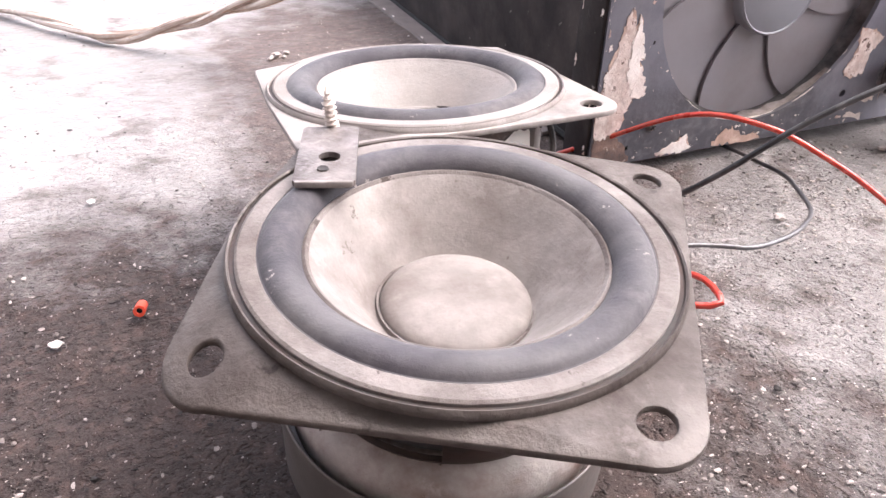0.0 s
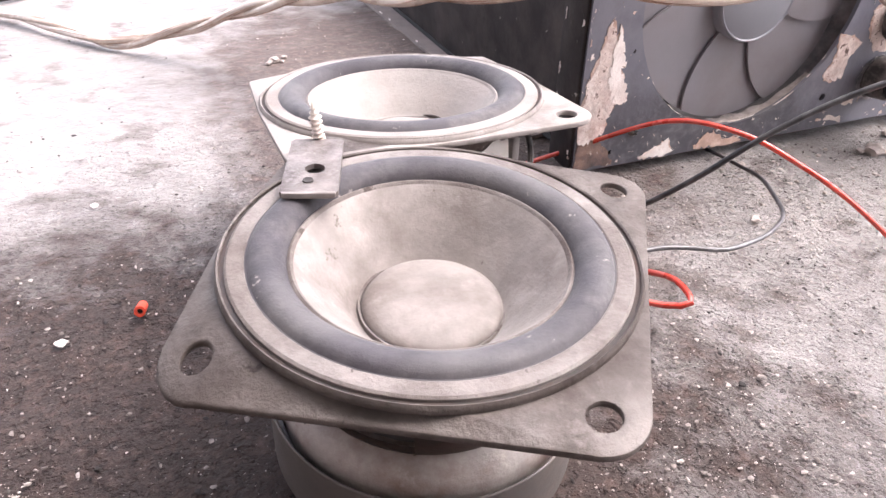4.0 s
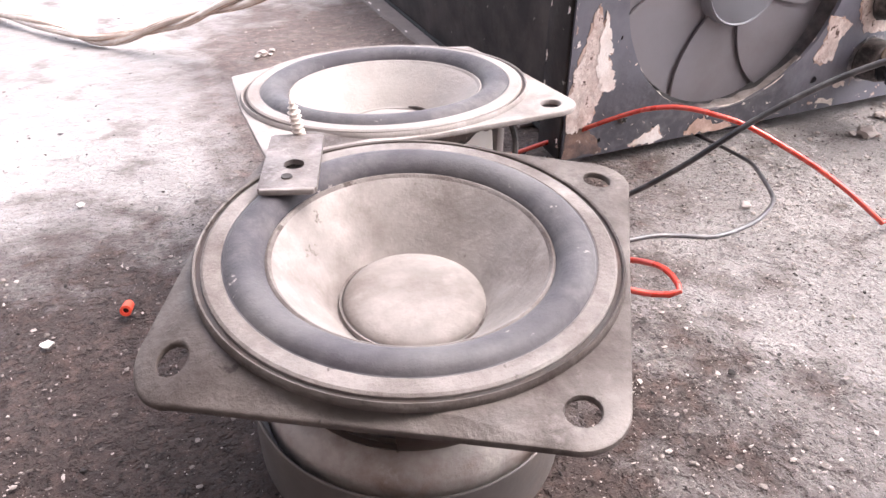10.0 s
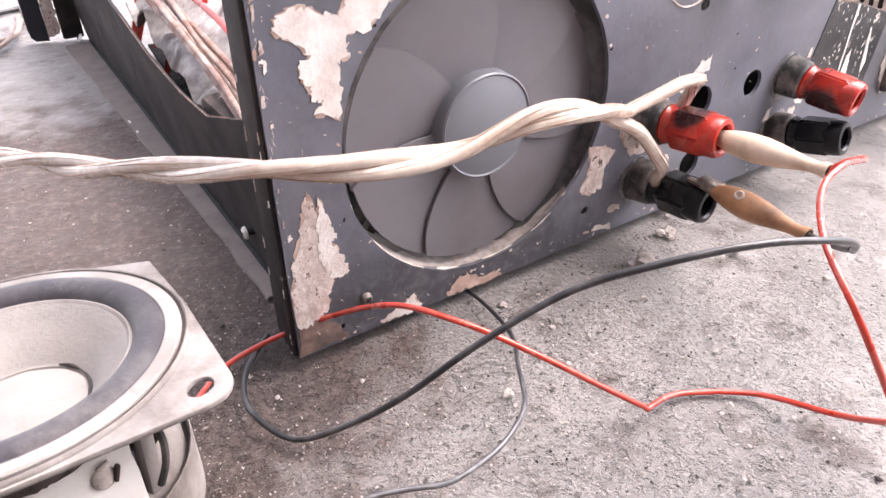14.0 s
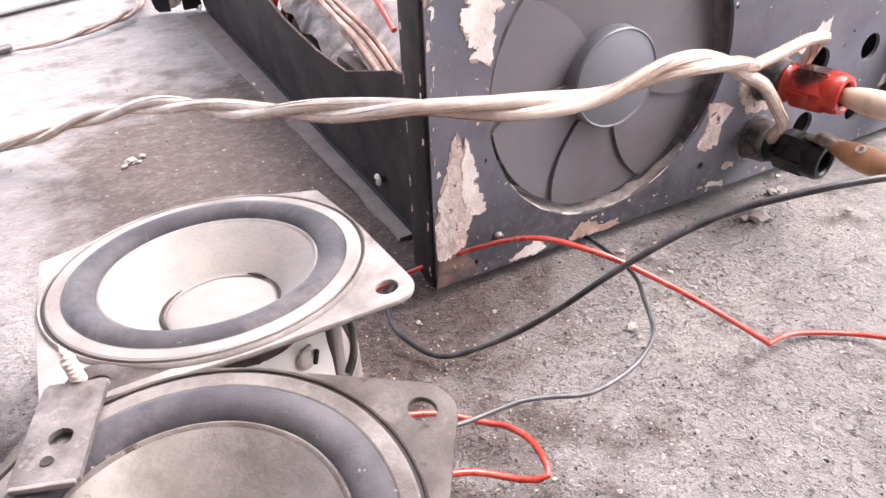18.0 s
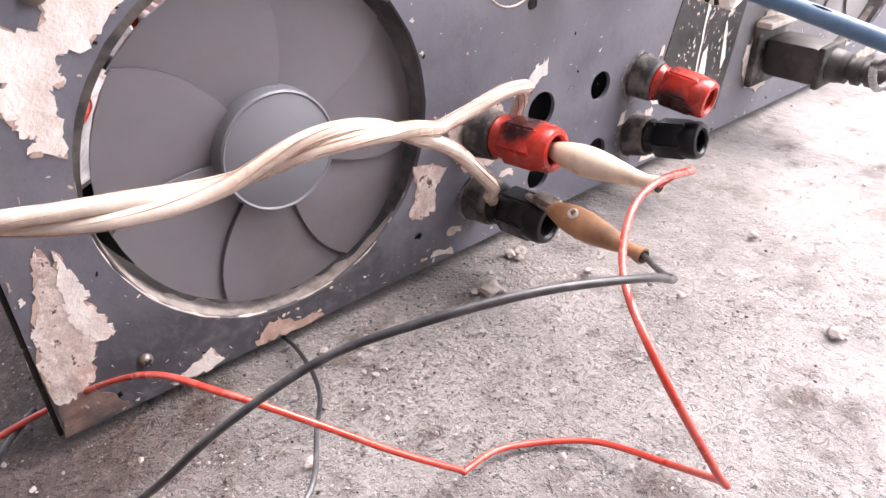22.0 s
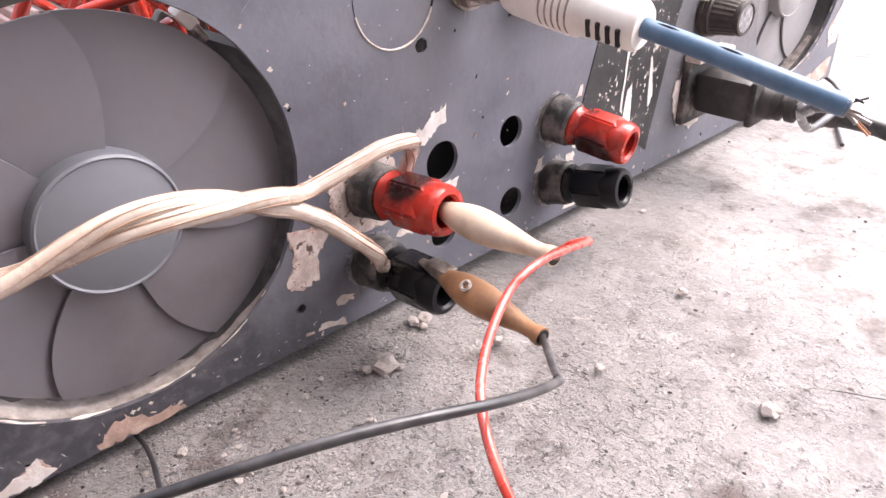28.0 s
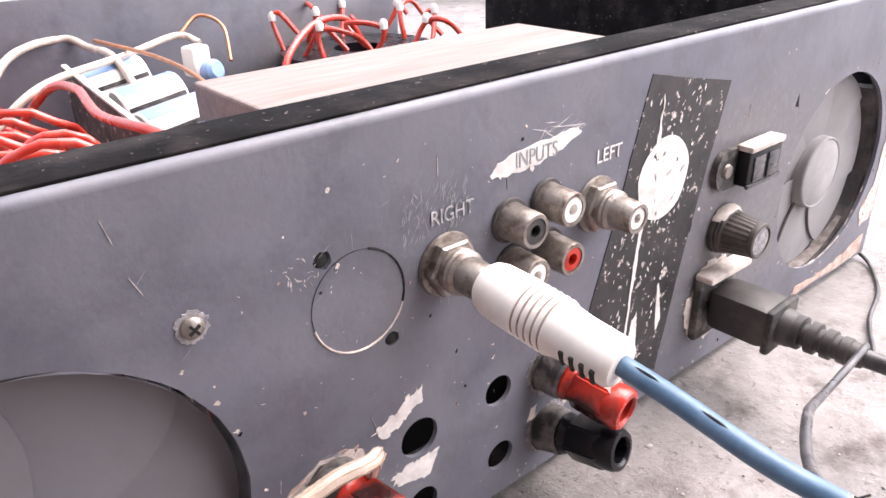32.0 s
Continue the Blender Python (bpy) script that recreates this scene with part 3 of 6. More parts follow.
for y, z in crest:
    foot_x, top_x = 0.0184 + 0.031 * y, 0.0178 + 0.004 * y
    rows.append([side.verts.new((x, y, h)) for x, h in ((foot_x, 0.0005), ((foot_x + top_x) / 2, z / 2), (top_x, z), (top_x + 0.0014, z), (foot_x + 0.0014, 0.0005))])
for p, q in zip(rows, rows[1:]):
    for k in range(5):
        side.faces.new((p[k], p[(k + 1) % 5], q[(k + 1) % 5], q[k]))
side.faces.new(rows[0][::-1])
side.faces.new(rows[-1])
bmesh.ops.recalc_face_normals(side, faces=side.faces[:])
part("side_wall", side, SIDE_STEEL, chassis, "dark steel side wall cut low", smooth=False)
# rust-toned line imitates the highlight along the top edge
part("crest_highlight", sweep([(0.0181 + 0.004 * y, y, z + 0.0003) for y, z in crest[3:8]], lambda t: 0.0002 + 0.0003 * abs(noise.noise((t * 9, 3, 1))), 6), GRIMY_RUST, chassis, "line painted as the highlight on the side wall's edge")
LIP = material("dusty_brown_lip", (0.175, 0.145, 0.134), 0.9, vary=0.3, scale=90, second=(0.20, 0.165, 0.152), amount=0.5, scale2=35, bump=0.4, bump_scale=600, spots=(0.42, 0.37, 0.34), spot_at=0.69, spot_scale=170)
lip = bmesh.new()
rows = []
for y in np.linspace(0.034, 0.345, 60):
    out = 0.0140 - 0.02 * max(0.0, 0.07 - y) + 0.0007 * noise.noise((y * 60, 2, 5))
    rows.append([lip.verts.new((x, y, h)) for x, h in ((out, 0.0), (out + 0.0003, 0.0011), (0.0186 + 0.031 * y, 0.0013), (0.0186 + 0.031 * y, 0.0))])
for p, q in zip(rows, rows[1:]):
    for k in range(4):
        lip.faces.new((p[k], p[(k + 1) % 4], q[(k + 1) % 4], q[k]))
lip.faces.new(rows[0][::-1])
lip.faces.new(rows[-1])
bmesh.ops.recalc_face_normals(lip, faces=lip.faces[:])
part("base_lip", lip, LIP, chassis, "dusty lower lip of the side wall")
# near-black strip stands for the shadow under the side wall
part("foot_shadow", sweep([(0.0182 + 0.031 * y, y, 0.0016) for y in np.linspace(0.020, 0.345, 30)], 0.0012, 6), HOLE, chassis, "dark strip painted as shadow along the foot of the wall")
for y, w in ((0.186, 0.0016), (0.200, 0.0020), (0.148, 0.0014)):
    part("bare_spot", plate(jagged([(-0.0004, -w), (0.0003, -w * 0.8), (0.0006, w * 0.2), (0.0002, w), (-0.0004, w * 0.5)], 0.0003, 5), [], 0.0002), WHITE_BARE, chassis, "bare bright spot on the lip", m=pose(0.0150, y, 0.00135, -90, 0, 0), smooth=False)
NAVY = material("blue_black_enamel", (0.017, 0.018, 0.027), 0.45, vary=0.25, scale=60, second=(0.055, 0.052, 0.060), amount=0.3, scale2=40, bump=0.2)
ear = plate([(-0.0018, 0.0090), (-0.0010, 0.0040), (0.0012, 0.0016), (0.0085, 0.0010), (0.0085, 0.1180), (-0.0018, 0.1180)], [], 0.0040)
part("front_ear", ear, NAVY, chassis, "blue-black end of the front panel", m=pose(0, 0.3630, 0), smooth=False)
part("pale_edge", plate(jagged([(0.0087, 0.0030), (0.0150, 0.0042), (0.0165, 0.0200), (0.0150, 0.0500), (0.0158, 0.1150), (0.0087, 0.1150)], 0.0010, 6), [], 0.0030), BARE, chassis, "pale scuffed inner edge of the front panel", m=pose(0, 0.3625, 0), smooth=False)
part("end_bracket", box(0.0120, 0.0030, 0.0900, 0.0006, (0.0220, 0.3600, 0.0465)), SIDE_STEEL, chassis, "dark bracket tying the wall to the front")
part("floor_pan", skew(box(RIGHT - 0.028, DEEP - 0.004, 0.0015, 0.0, ((RIGHT + 0.022) / 2, DEEP / 2, 0.006))), PANEL_DARK, chassis)
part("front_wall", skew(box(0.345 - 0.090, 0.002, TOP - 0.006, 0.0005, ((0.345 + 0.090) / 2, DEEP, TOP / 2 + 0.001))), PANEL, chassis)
part("end_wall", skew(box(0.0015, DEEP - 0.006, TOP - 0.006, 0.0005, (RIGHT - 0.001, DEEP / 2, TOP / 2 + 0.001))), PANEL_DARK, chassis)

# unseen black sheet, added so that the panel's holes read dark
part("hole_backing", box(0.200, 0.0016, 0.100, 0.0, (0.226, 0.024, 0.062)), HOLE, chassis, "black sheet added behind the holes to block the light", smooth=False)
# bare patches where the paint has come away
def peel(name, mat, pts, lift=0.00025):
    """A torn, shallow patch on the rear panel, with a rusty rim round the bare ones."""
    if mat in (BARE, WHITE_BARE):
        cx, cz = sum(p[0] for p in pts) / len(pts), sum(p[1] for p in pts) / len(pts)
        wide = [(x + 0.00025 * (1 if x > cx else -1), z + 0.00025 * (1 if z > cz else -1)) for x, z in pts]
        rim = plate(jagged(wide, 0.0007, 6), [], 0.00012)
        bmesh.ops.translate(rim, vec=(0, -0.00014, 0), verts=rim.verts)
        part("rust_rim", rim, RUST, rear_panel, "brown rusty rim of a bare patch", smooth=False)
    bm = plate(jagged(pts, 0.0007, 6), [], 0.00015)
    bmesh.ops.translate(bm, vec=(0, -lift, 0), verts=bm.verts)
    part(name, bm, mat, rear_panel, smooth=False)


peel("bare_patch", WHITE_BARE, [(0.0140, 0.0885), (0.0148, 0.0918), (0.0206, 0.0928), (0.0260, 0.0904), (0.0290, 0.0897), (0.0308, 0.0930), (0.0300, 0.0990), (0.0300, 0.1060), (0.0330, 0.1088), (0.0394, 0.1092), (0.0585, 0.1059), (0.0595, 0.1035), (0.0612, 0.1016), (0.0637, 0.1025), (0.0681, 0.1043), (0.0744, 0.1032), (0.0734, 0.1014), (0.0755, 0.0992), (0.0669, 0.0992), (0.0575, 0.0979), (0.0492, 0.0950), (0.0414, 0.0906), (0.0361, 0.0852), (0.0308, 0.0857), (0.0303, 0.0818), (0.0308, 0.0804), (0.0282, 0.0801), (0.0284, 0.0774), (0.0283, 0.0738), (0.0270, 0.0669), (0.0209, 0.0694), (0.0240, 0.0714), (0.0213, 0.0723), (0.0204, 0.0752), (0.0187, 0.0778), (0.0188, 0.0805), (0.0212, 0.0824), (0.0188, 0.0853)])
peel("paint_island", PANEL, [(0.0313, 0.1029), (0.0339, 0.1042), (0.0374, 0.1054), (0.0404, 0.1064), (0.0408, 0.1048), (0.0428, 0.1044), (0.0416, 0.1027), (0.0402, 0.1010), (0.0368, 0.1005), (0.0337, 0.1007)], 0.00042)
peel("bare_patch", BARE, [(0.0163, 0.0505), (0.0190, 0.0420), (0.0205, 0.0340), (0.0235, 0.0270), (0.0207, 0.0235), (0.0178, 0.0156), (0.0132, 0.0130), (0.0104, 0.0128), (0.0092, 0.0229), (0.0118, 0.0350), (0.0148, 0.0440)])
peel("bare_patch", WHITE_BARE, [(0.0197, 0.0483), (0.0212, 0.0420), (0.0229, 0.0361), (0.0214, 0.0354), (0.0240, 0.0300), (0.0258, 0.0252), (0.0207, 0.0249), (0.0194, 0.0295), (0.0180, 0.0310), (0.0176, 0.0370), (0.0182, 0.0425)], 0.0004)
peel("bare_patch", WHITE_BARE, [(0.0338, 0.0046), (0.0390, 0.0068), (0.0447, 0.0096), (0.0468, 0.0046), (0.0400, 0.0040)])
peel("rust_patch", RUST, [(0.0553, 0.0045), (0.0580, 0.0078), (0.0631, 0.0100), (0.0690, 0.0056), (0.0740, 0.0062), (0.0760, 0.0040), (0.0640, 0.0039)])
peel("bare_patch", BARE, [(0.1086, 0.0369), (0.1140, 0.0362), (0.1200, 0.0330), (0.1160, 0.0290), (0.1155, 0.0214), (0.1099, 0.0207), (0.1065, 0.0236), (0.1097, 0.0300)])
peel("paint_flake", LETTER, [(0.1448, 0.0488), (0.1490, 0.0512), (0.1518, 0.0519), (0.1560, 0.0550), (0.1600, 0.0560), (0.1598, 0.0512), (0.1560, 0.0500), (0.1520, 0.0468), (0.1480, 0.0462)])
peel("paint_flake", LETTER, [(0.1488, 0.0325), (0.1530, 0.0332), (0.1575, 0.0335), (0.1640, 0.0342), (0.1612, 0.0262), (0.1560, 0.0270), (0.1500, 0.0290)])
peel("bare_patch", BARE, [(0.1215, 0.0440), (0.1300, 0.0490), (0.1400, 0.0478), (0.1440, 0.0400), (0.1380, 0.0290), (0.1270, 0.0300), (0.1220, 0.0380)])
peel("bare_patch", BARE, [(0.4060, 0.1050), (0.4150, 0.0900), (0.4235, 0.0870), (0.4240, 0.0230), (0.4130, 0.0210), (0.4090, 0.0290), (0.4180, 0.0400), (0.4200, 0.0650), (0.4150, 0.0850), (0.4050, 0.0980)])
peel("rust_patch", RUST, [(0.3560, 0.0046), (0.3580, 0.0090), (0.3800, 0.0080), (0.3980, 0.0100), (0.4200, 0.0150), (0.4200, 0.0050)])
peel("scuff", DUST, [(0.2120, 0.0050), (0.2160, 0.0110), (0.2260, 0.0130), (0.2300, 0.0052)])
peel("rust_patch", GRIMY_RUST, [(0.0094, 0.0130), (0.0150, 0.0140), (0.0195, 0.0110), (0.0240, 0.0046), (0.0094, 0.0042)], 0.00019)

rng = random.Random(21)
for k in range(44):
    z = rng.uniform(0.006, TOP - 0.008)
    a, h = rng.uniform(0.00015, 0.0006), rng.uniform(0.0004, 0.0020)
    chip = plate(jagged([(-a, -h), (a, -h * 0.6), (a * 0.6, h), (-a * 0.7, h * 0.8)], 0.00022, 4), [], 0.00012)
    if k % 2:
        m = pose(LEFT + 0.0006 + rng.uniform(0.0002, 0.0022), -0.00022, z)
    else:
        y = rng.choice((0.0012, 0.0016, 0.0124, 0.0128))
        m = pose(LEFT - 0.00088 + SKEW * y, y, z, 0, 0, -90 - 5)
    part("paint_chip_mark", chip, rng.choice((BARE, RUST, WHITE_BARE)), rear_panel, m=m, smooth=False)


# small chips and scratches in the paint, thickest at the foot, round the openings and the sockets
def mark(x, z, a, h, turn, mat, label=""):
    chip = plate(jagged([(-a, -h), (a, -h * 0.7), (a * 0.7, h), (-a * 0.8, h * 0.8)], min(a, h) * 0.45, 3), [], 0.0001)
    part("paint_chip_mark", chip, mat, rear_panel, label, m=pose(x, -0.00018, z, 0, turn, 0), smooth=False)


for k in range(190):
    a, h = rng.uniform(0.0002, 0.0006), rng.uniform(0.0002, 0.0007)
    pick = rng.random()
    if pick < 0.34:
        x, z = rng.uniform(LEFT + 0.002, RIGHT - 0.003), 0.0045 + 0.006 * rng.random() ** 2
        a *= 1.5
    elif pick < 0.62:
        ox, oz, r = OPENINGS[k % 2]
        b, r = rng.uniform(0, 6.283), r + 0.0006 + 0.0035 * rng.random() ** 2
        x, z = ox + r * math.cos(b), oz + r * math.sin(b)
    elif pick < 0.86:
        x, z = rng.uniform(0.125, 0.30), rng.uniform(0.01, 0.118)
    else:
        x, z = rng.uniform(LEFT + 0.003, RIGHT - 0.004), rng.uniform(0.01, 0.119)
        a, h = 0.00006, rng.uniform(0.0008, 0.0030)
    if any((x - fx) ** 2 + (z - fz) ** 2 < (fr + 0.0008) ** 2 for fx, fz, fr in OPENINGS):
        continue
    mark(x, z, a, h, rng.uniform(0, 60) if a > 0.0001 else rng.uniform(-25, 25), rng.choice((BARE, RUST, DUST, DUST, PANEL_DARK)))
for x, z, a, h in ((0.2190, 0.0300, 0.0035, 0.0030), (0.2150, 0.0240, 0.0022, 0.0016), (0.1995, 0.0260, 0.0018, 0.0030), (0.1440, 0.0240, 0.0030, 0.0012), (0.1230, 0.0120, 0.0030, 0.0014), (0.1180, 0.0060, 0.0050, 0.0012), (0.2180, 0.0455, 0.0014, 0.0022)):
    mark(x, z, a, h, 12, DUST, "caked pale dust")

DUCT = material("dusty_duct", (0.042, 0.036, 0.034), 0.7, vary=0.25, scale=90, second=(0.16, 0.137, 0.125), amount=0.45, scale2=60, bump=0.3)
DUCT_DUST = material("duct_dust", (0.34, 0.295, 0.27), 0.95, vary=0.35, scale=160, second=(0.14, 0.112, 0.10), amount=0.5, scale2=120, bump=0.7, bump_scale=900)
# ---- cooling fans behind the round openings ----
def fan(x, z, blades, middle):
    f = thing("cooling_fan", "dark grey plastic axial cooling fan behind a round opening", "fan", pose(x, 0, z), group="case fans")
    sq = 0.0475
    ring = plate([(-sq, -sq), (sq, -sq), (sq, sq), (-sq, sq)], [circle(0, 0, 0.0446, 64)], 0.0020)
    bmesh.ops.translate(ring, vec=(0, 0.0016, 0), verts=ring.verts)
    part("frame", ring, FAN_DARK, f)
    duct = bmesh.new()
    cut = [(0.0444, 0.0030), (0.0436, 0.0250), (0.0456, 0.0250), (0.0464, 0.0030)]
    rows = [[duct.verts.new((r * math.cos(a), y, r * math.sin(a))) for r, y in cut] for a in np.linspace(radians(184), radians(400), 60)]
    for p, q in zip(rows, rows[1:]):
        for k in range(4):
            duct.faces.new((p[k], p[(k + 1) % 4], q[(k + 1) % 4], q[k]))
    duct.faces.new(rows[0][::-1])
    duct.faces.new(rows[-1])
    bmesh.ops.recalc_face_normals(duct, faces=duct.faces[:])
    part("duct", duct, DUCT, f, "dusty open duct behind the blades")
    dust = bmesh.new()
    rows = []
    for k in range(70):
        a = radians(152 + 166 * k / 69)
        deep_in = 0.0060 + 0.0075 * math.sin(math.pi * k / 69) * (0.75 + 0.5 * noise.noise((k * 0.35, x * 50, 2)))
        rows.append([dust.verts.new((r * math.cos(a), y, r * math.sin(a))) for r, y in ((0.0441, 0.0042), (0.0439 - 0.05 * (deep_in - 0.004), deep_in), (0.0443, deep_in), (0.0445, 0.0042))])
    for p, q in zip(rows, rows[1:]):
        for k in range(4):
            dust.faces.new((p[k], p[(k + 1) % 4], q[(k + 1) % 4], q[k]))
    dust.faces.new(rows[0][::-1])
    dust.faces.new(rows[-1])
    bmesh.ops.recalc_face_normals(dust, faces=dust.faces[:])
    part("duct_dust", dust, DUCT_DUST, f, "pale dust settled in the foot of the duct")
    hub = lathe([(0.0, -0.0032), (0.0138, -0.0032), (0.0145, -0.0036), (0.0148, -0.0046), (0.0158, -0.0120), (0.0158, -0.0225), (0.0, -0.0225)], 56, m=OUT)
    part("hub", hub, middle, f, "smooth blue-grey fan hub")
    part("hub_edge", lathe([(0.0139, -0.0033), (0.0144, -0.0029), (0.0149, -0.0034), (0.0150, -0.0046)], 56, m=OUT, closed=True), middle, f, "worn hub edge")
    blade = bmesh.new()
    rows = []
    for i in range(9):
        r = 0.0150 + (0.0411 - 0.0150) * i / 8
        half = 0.466
        row = []
        for k in range(9):
            u = k / 8 * 2 - 1
            a = half * u + 0.22 * (i / 8) ** 2
            y = 0.0074 + 0.0007 * u - 0.0003 * (1 - u * u)
            row.append((r * math.cos(a), y, r * math.sin(a)))
        rows.append(row)
    layers = []
    for off in (0, 0.0009):
        layers.append([[blade.verts.new((x0, y0 + off, z0)) for x0, y0, z0 in row] for row in rows])
    for li, layer in enumerate(layers):
        for i in range(8):
            for k in range(8):
                q = (layer[i][k], layer[i + 1][k], layer[i + 1][k + 1], layer[i][k + 1])
                blade.faces.new(q if li else q[::-1])
    rim = [(i, 0) for i in range(9)] + [(8, k) for k in range(1, 9)] + [(i, 8) for i in range(7, -1, -1)] + [(0, k) for k in range(7, 0, -1)]
    for (i, k), (p, q) in zip(rim, rim[1:] + rim[:1]):
        blade.faces.new((layers[0][i][k], layers[0][p][q], layers[1][p][q], layers[1][i][k]))
    bmesh.ops.recalc_face_normals(blade, faces=blade.faces[:])
    first = part("blade", blade, blades, f)
    for b in range(1, 7):
        o = first.copy()
        scene.collection.objects.link(o)
        o.parent = f
        o.matrix_basis = Matrix.Rotation(2 * math.pi * b / 7, 4, "Y")
    for a in (40, 130, 220, 310):
        strut = box(0.030, 0.003, 0.0035, 0.0006, (0.0290, 0.0245, 0))
        part("strut", strut, FAN_DARK, f, m=Matrix.Rotation(radians(a), 4, "Y"))
    return f


# right-hand fan, in paler plastic than the left one
PALE_FAN = material("pale_fan_plastic", (0.235, 0.222, 0.224), 0.8, vary=0.15, scale=80, second=(0.17, 0.155, 0.155), amount=0.4, scale2=40, bump=0.2)
PALE_HUB = material("pale_hub_plastic", (0.30, 0.285, 0.285), 0.85, vary=0.12, scale=120, second=(0.23, 0.215, 0.215), amount=0.4, scale2=50, bump=0.25)
for at, (x, z, r), mats in zip(FANS, OPENINGS, ((FAN, HUB), (PALE_FAN, PALE_HUB))):
    fan(*at, *mats)
    lip = [(x + r * 1.005 * math.cos(a), 0.0004 + 0.0008 * abs(math.sin(3 * a)), z + r * 1.005 * math.sin(a)) for a in np.linspace(radians(128), radians(346), 180)]
    part("worn_lip", sweep(lip, lambda t: 0.00006 + (0.0002 + 0.0005 * math.sin(math.pi * t)) * max(0.0, 0.45 + 1.3 * noise.noise((t * 31, 4, 7))), 6), DUST, rear_panel, "bare metal lip of the round opening")

RUSTY_STEEL = material("rust_stained_plate", (0.42, 0.375, 0.35), 0.55, metal=0.2, vary=0.22, scale=120, second=(0.20, 0.125, 0.10), amount=0.5, scale2=70, bump=0.5, bump_scale=700, mid=((0.56, 0.50, 0.47), 150, 0.58), spots=(0.08, 0.055, 0.045), spot_at=0.66, spot_scale=330)
BASKET = material("dark_basket_steel", (0.034, 0.028, 0.026), 0.6, metal=0.3, vary=0.25, scale=120, second=(0.065, 0.032, 0.022), amount=0.4, scale2=60, bump=0.3)
# far driver's paler set: dust, plus its stronger light put into the colour
LIT_DUSTY_STEEL = material("lit_dusty_steel", (0.28, 0.25, 0.238), 0.75, metal=0.1, vary=0.2, scale=140, second=(0.10, 0.078, 0.068), amount=0.42, scale2=44, bump=0.5, bump_scale=900, mid=((0.31, 0.28, 0.265), 240, 0.58))
LIT_DUSTY_RING = material("lit_dusty_ring", (0.285, 0.257, 0.245), 0.9, vary=0.2, scale=200, second=(0.13, 0.105, 0.095), amount=0.4, scale2=50, bump=0.5, bump_scale=1200)
LIT_DUSTY_PAPER = material("lit_dusty_paper", (0.27, 0.244, 0.232), 0.95, vary=0.16, scale=100, second=(0.24, 0.20, 0.185), amount=0.35, scale2=50, bump=0.45, bump_scale=1000, spots=(0.17, 0.14, 0.125), spot_at=0.70, spot_scale=260)
# ---- two small loudspeaker drivers ----
def speaker(name, label, x, y, zf, turn, tilt=(0, 0), ears=(), cap_off=0.0, lift=0.0, droop=(), dusty=False, deep=0.0, cap_at=(0, 0), cap_r=0.0130, cap_h=1.0, crack=()):
    """A driver standing on its magnet. zf: height of the flange's top. ears: angle, reach, whether holed."""
    s = thing(name, label, "loudspeaker", pose(x, y, lift, tilt[0], tilt[1], 0) @ pose(0, 0, 0, 0, 0, turn), group="loudspeaker drivers")
    steel, ring, paper = (LIT_DUSTY_STEEL, LIT_DUSTY_RING, LIT_DUSTY_PAPER) if dusty else (SPK_METAL, SPK_GASKET, SPK_CONE)
    # flange with rounded ears
    pts = []
    body = 0.0340
    for i, (a, reach, holed, tip) in enumerate(ears):
        a0 = radians(a)
        c = Vector((math.cos(a0), math.sin(a0)))
        d = reach - tip
        spread = math.acos(min(0.999, (body - tip) / d))
        for k in range(9):
            b = a0 - spread + 2 * spread * k / 8
            pts.append((c.x * d + tip * math.cos(b), c.y * d + tip * math.sin(b)))
        after = ears[(i + 1) % len(ears)]
        lo = a0 + spread
        hi = radians(after[0] + (360 if i == len(ears) - 1 else 0)) - math.acos(min(0.999, (body - after[3]) / (after[1] - after[3])))
        for k in range(1, 6):
            b = lo + (hi - lo) * k / 6
            if hi > lo:
                pts.append((body * math.cos(b), body * math.sin(b)))
    holes = [circle(0, 0, 0.0300, 64)]
    for a, reach, holed, tip in ears:
        if holed:
            a0 = radians(a)
            hx, hy = math.cos(a0) * (reach - 0.0054), math.sin(a0) * (reach - 0.0054)
            tx, ty = -math.sin(a0), math.cos(a0)
            holes.append([(hx + 0.0026 * math.cos(b) * tx + 0.0021 * math.sin(b) * ty * 0 + 0.0022 * math.sin(b) * math.cos(a0), hy + 0.0026 * math.cos(b) * ty + 0.0022 * math.sin(b) * math.sin(a0)) for b in np.linspace(0, 2 * math.pi, 18, endpoint=False)])
    fl = plate(pts, holes, 0.0013)
    sharp = [e for e in fl.edges if len(e.link_faces) == 2 and e.calc_face_angle(0) > 1.2]
    bmesh.ops.bevel(fl, geom=sharp, offset=0.0004, segments=2, affect="EDGES", profile=0.5)
    bmesh.ops.transform(fl, matrix=pose(0, 0, zf, -90, 0, 0), verts=fl.verts)
    for v in fl.verts:
        r, a = v.co.xy.length, math.degrees(math.atan2(v.co.y, v.co.x)) % 360
        for at, fall in droop:
            off = abs((a - at + 180) % 360 - 180)
            if off < 45 and r > 0.0335:
                v.co.z -= fall * ((r - 0.0335) / 0.0060) ** 1.2 * math.cos(radians(off * 2)) ** 0.5
    flange = part("flange", fl, steel, s, "dusty stamped steel flange with holed ears")
    # stepped rim and gasket
    part("rim", lathe([(0.0327, zf - 0.0002), (0.0328, zf + 0.0008), (0.0331, zf + 0.0010), (0.0334, zf + 0.0006), (0.0335, zf + 0.0001), (0.0335, zf - 0.0003)], 80, closed=True), steel, s)
    part("gasket", lathe([(0.0286, zf + 0.0002), (0.0288, zf + 0.0008), (0.0292, zf + 0.0011), (0.0316, zf + 0.0011), (0.0320, zf + 0.0008), (0.0321, zf - 0.0002)], 80, closed=True), ring, s, "dusty paper gasket ring")
    foot = 0.0014      # the inner foot of the roll sits below its outer one
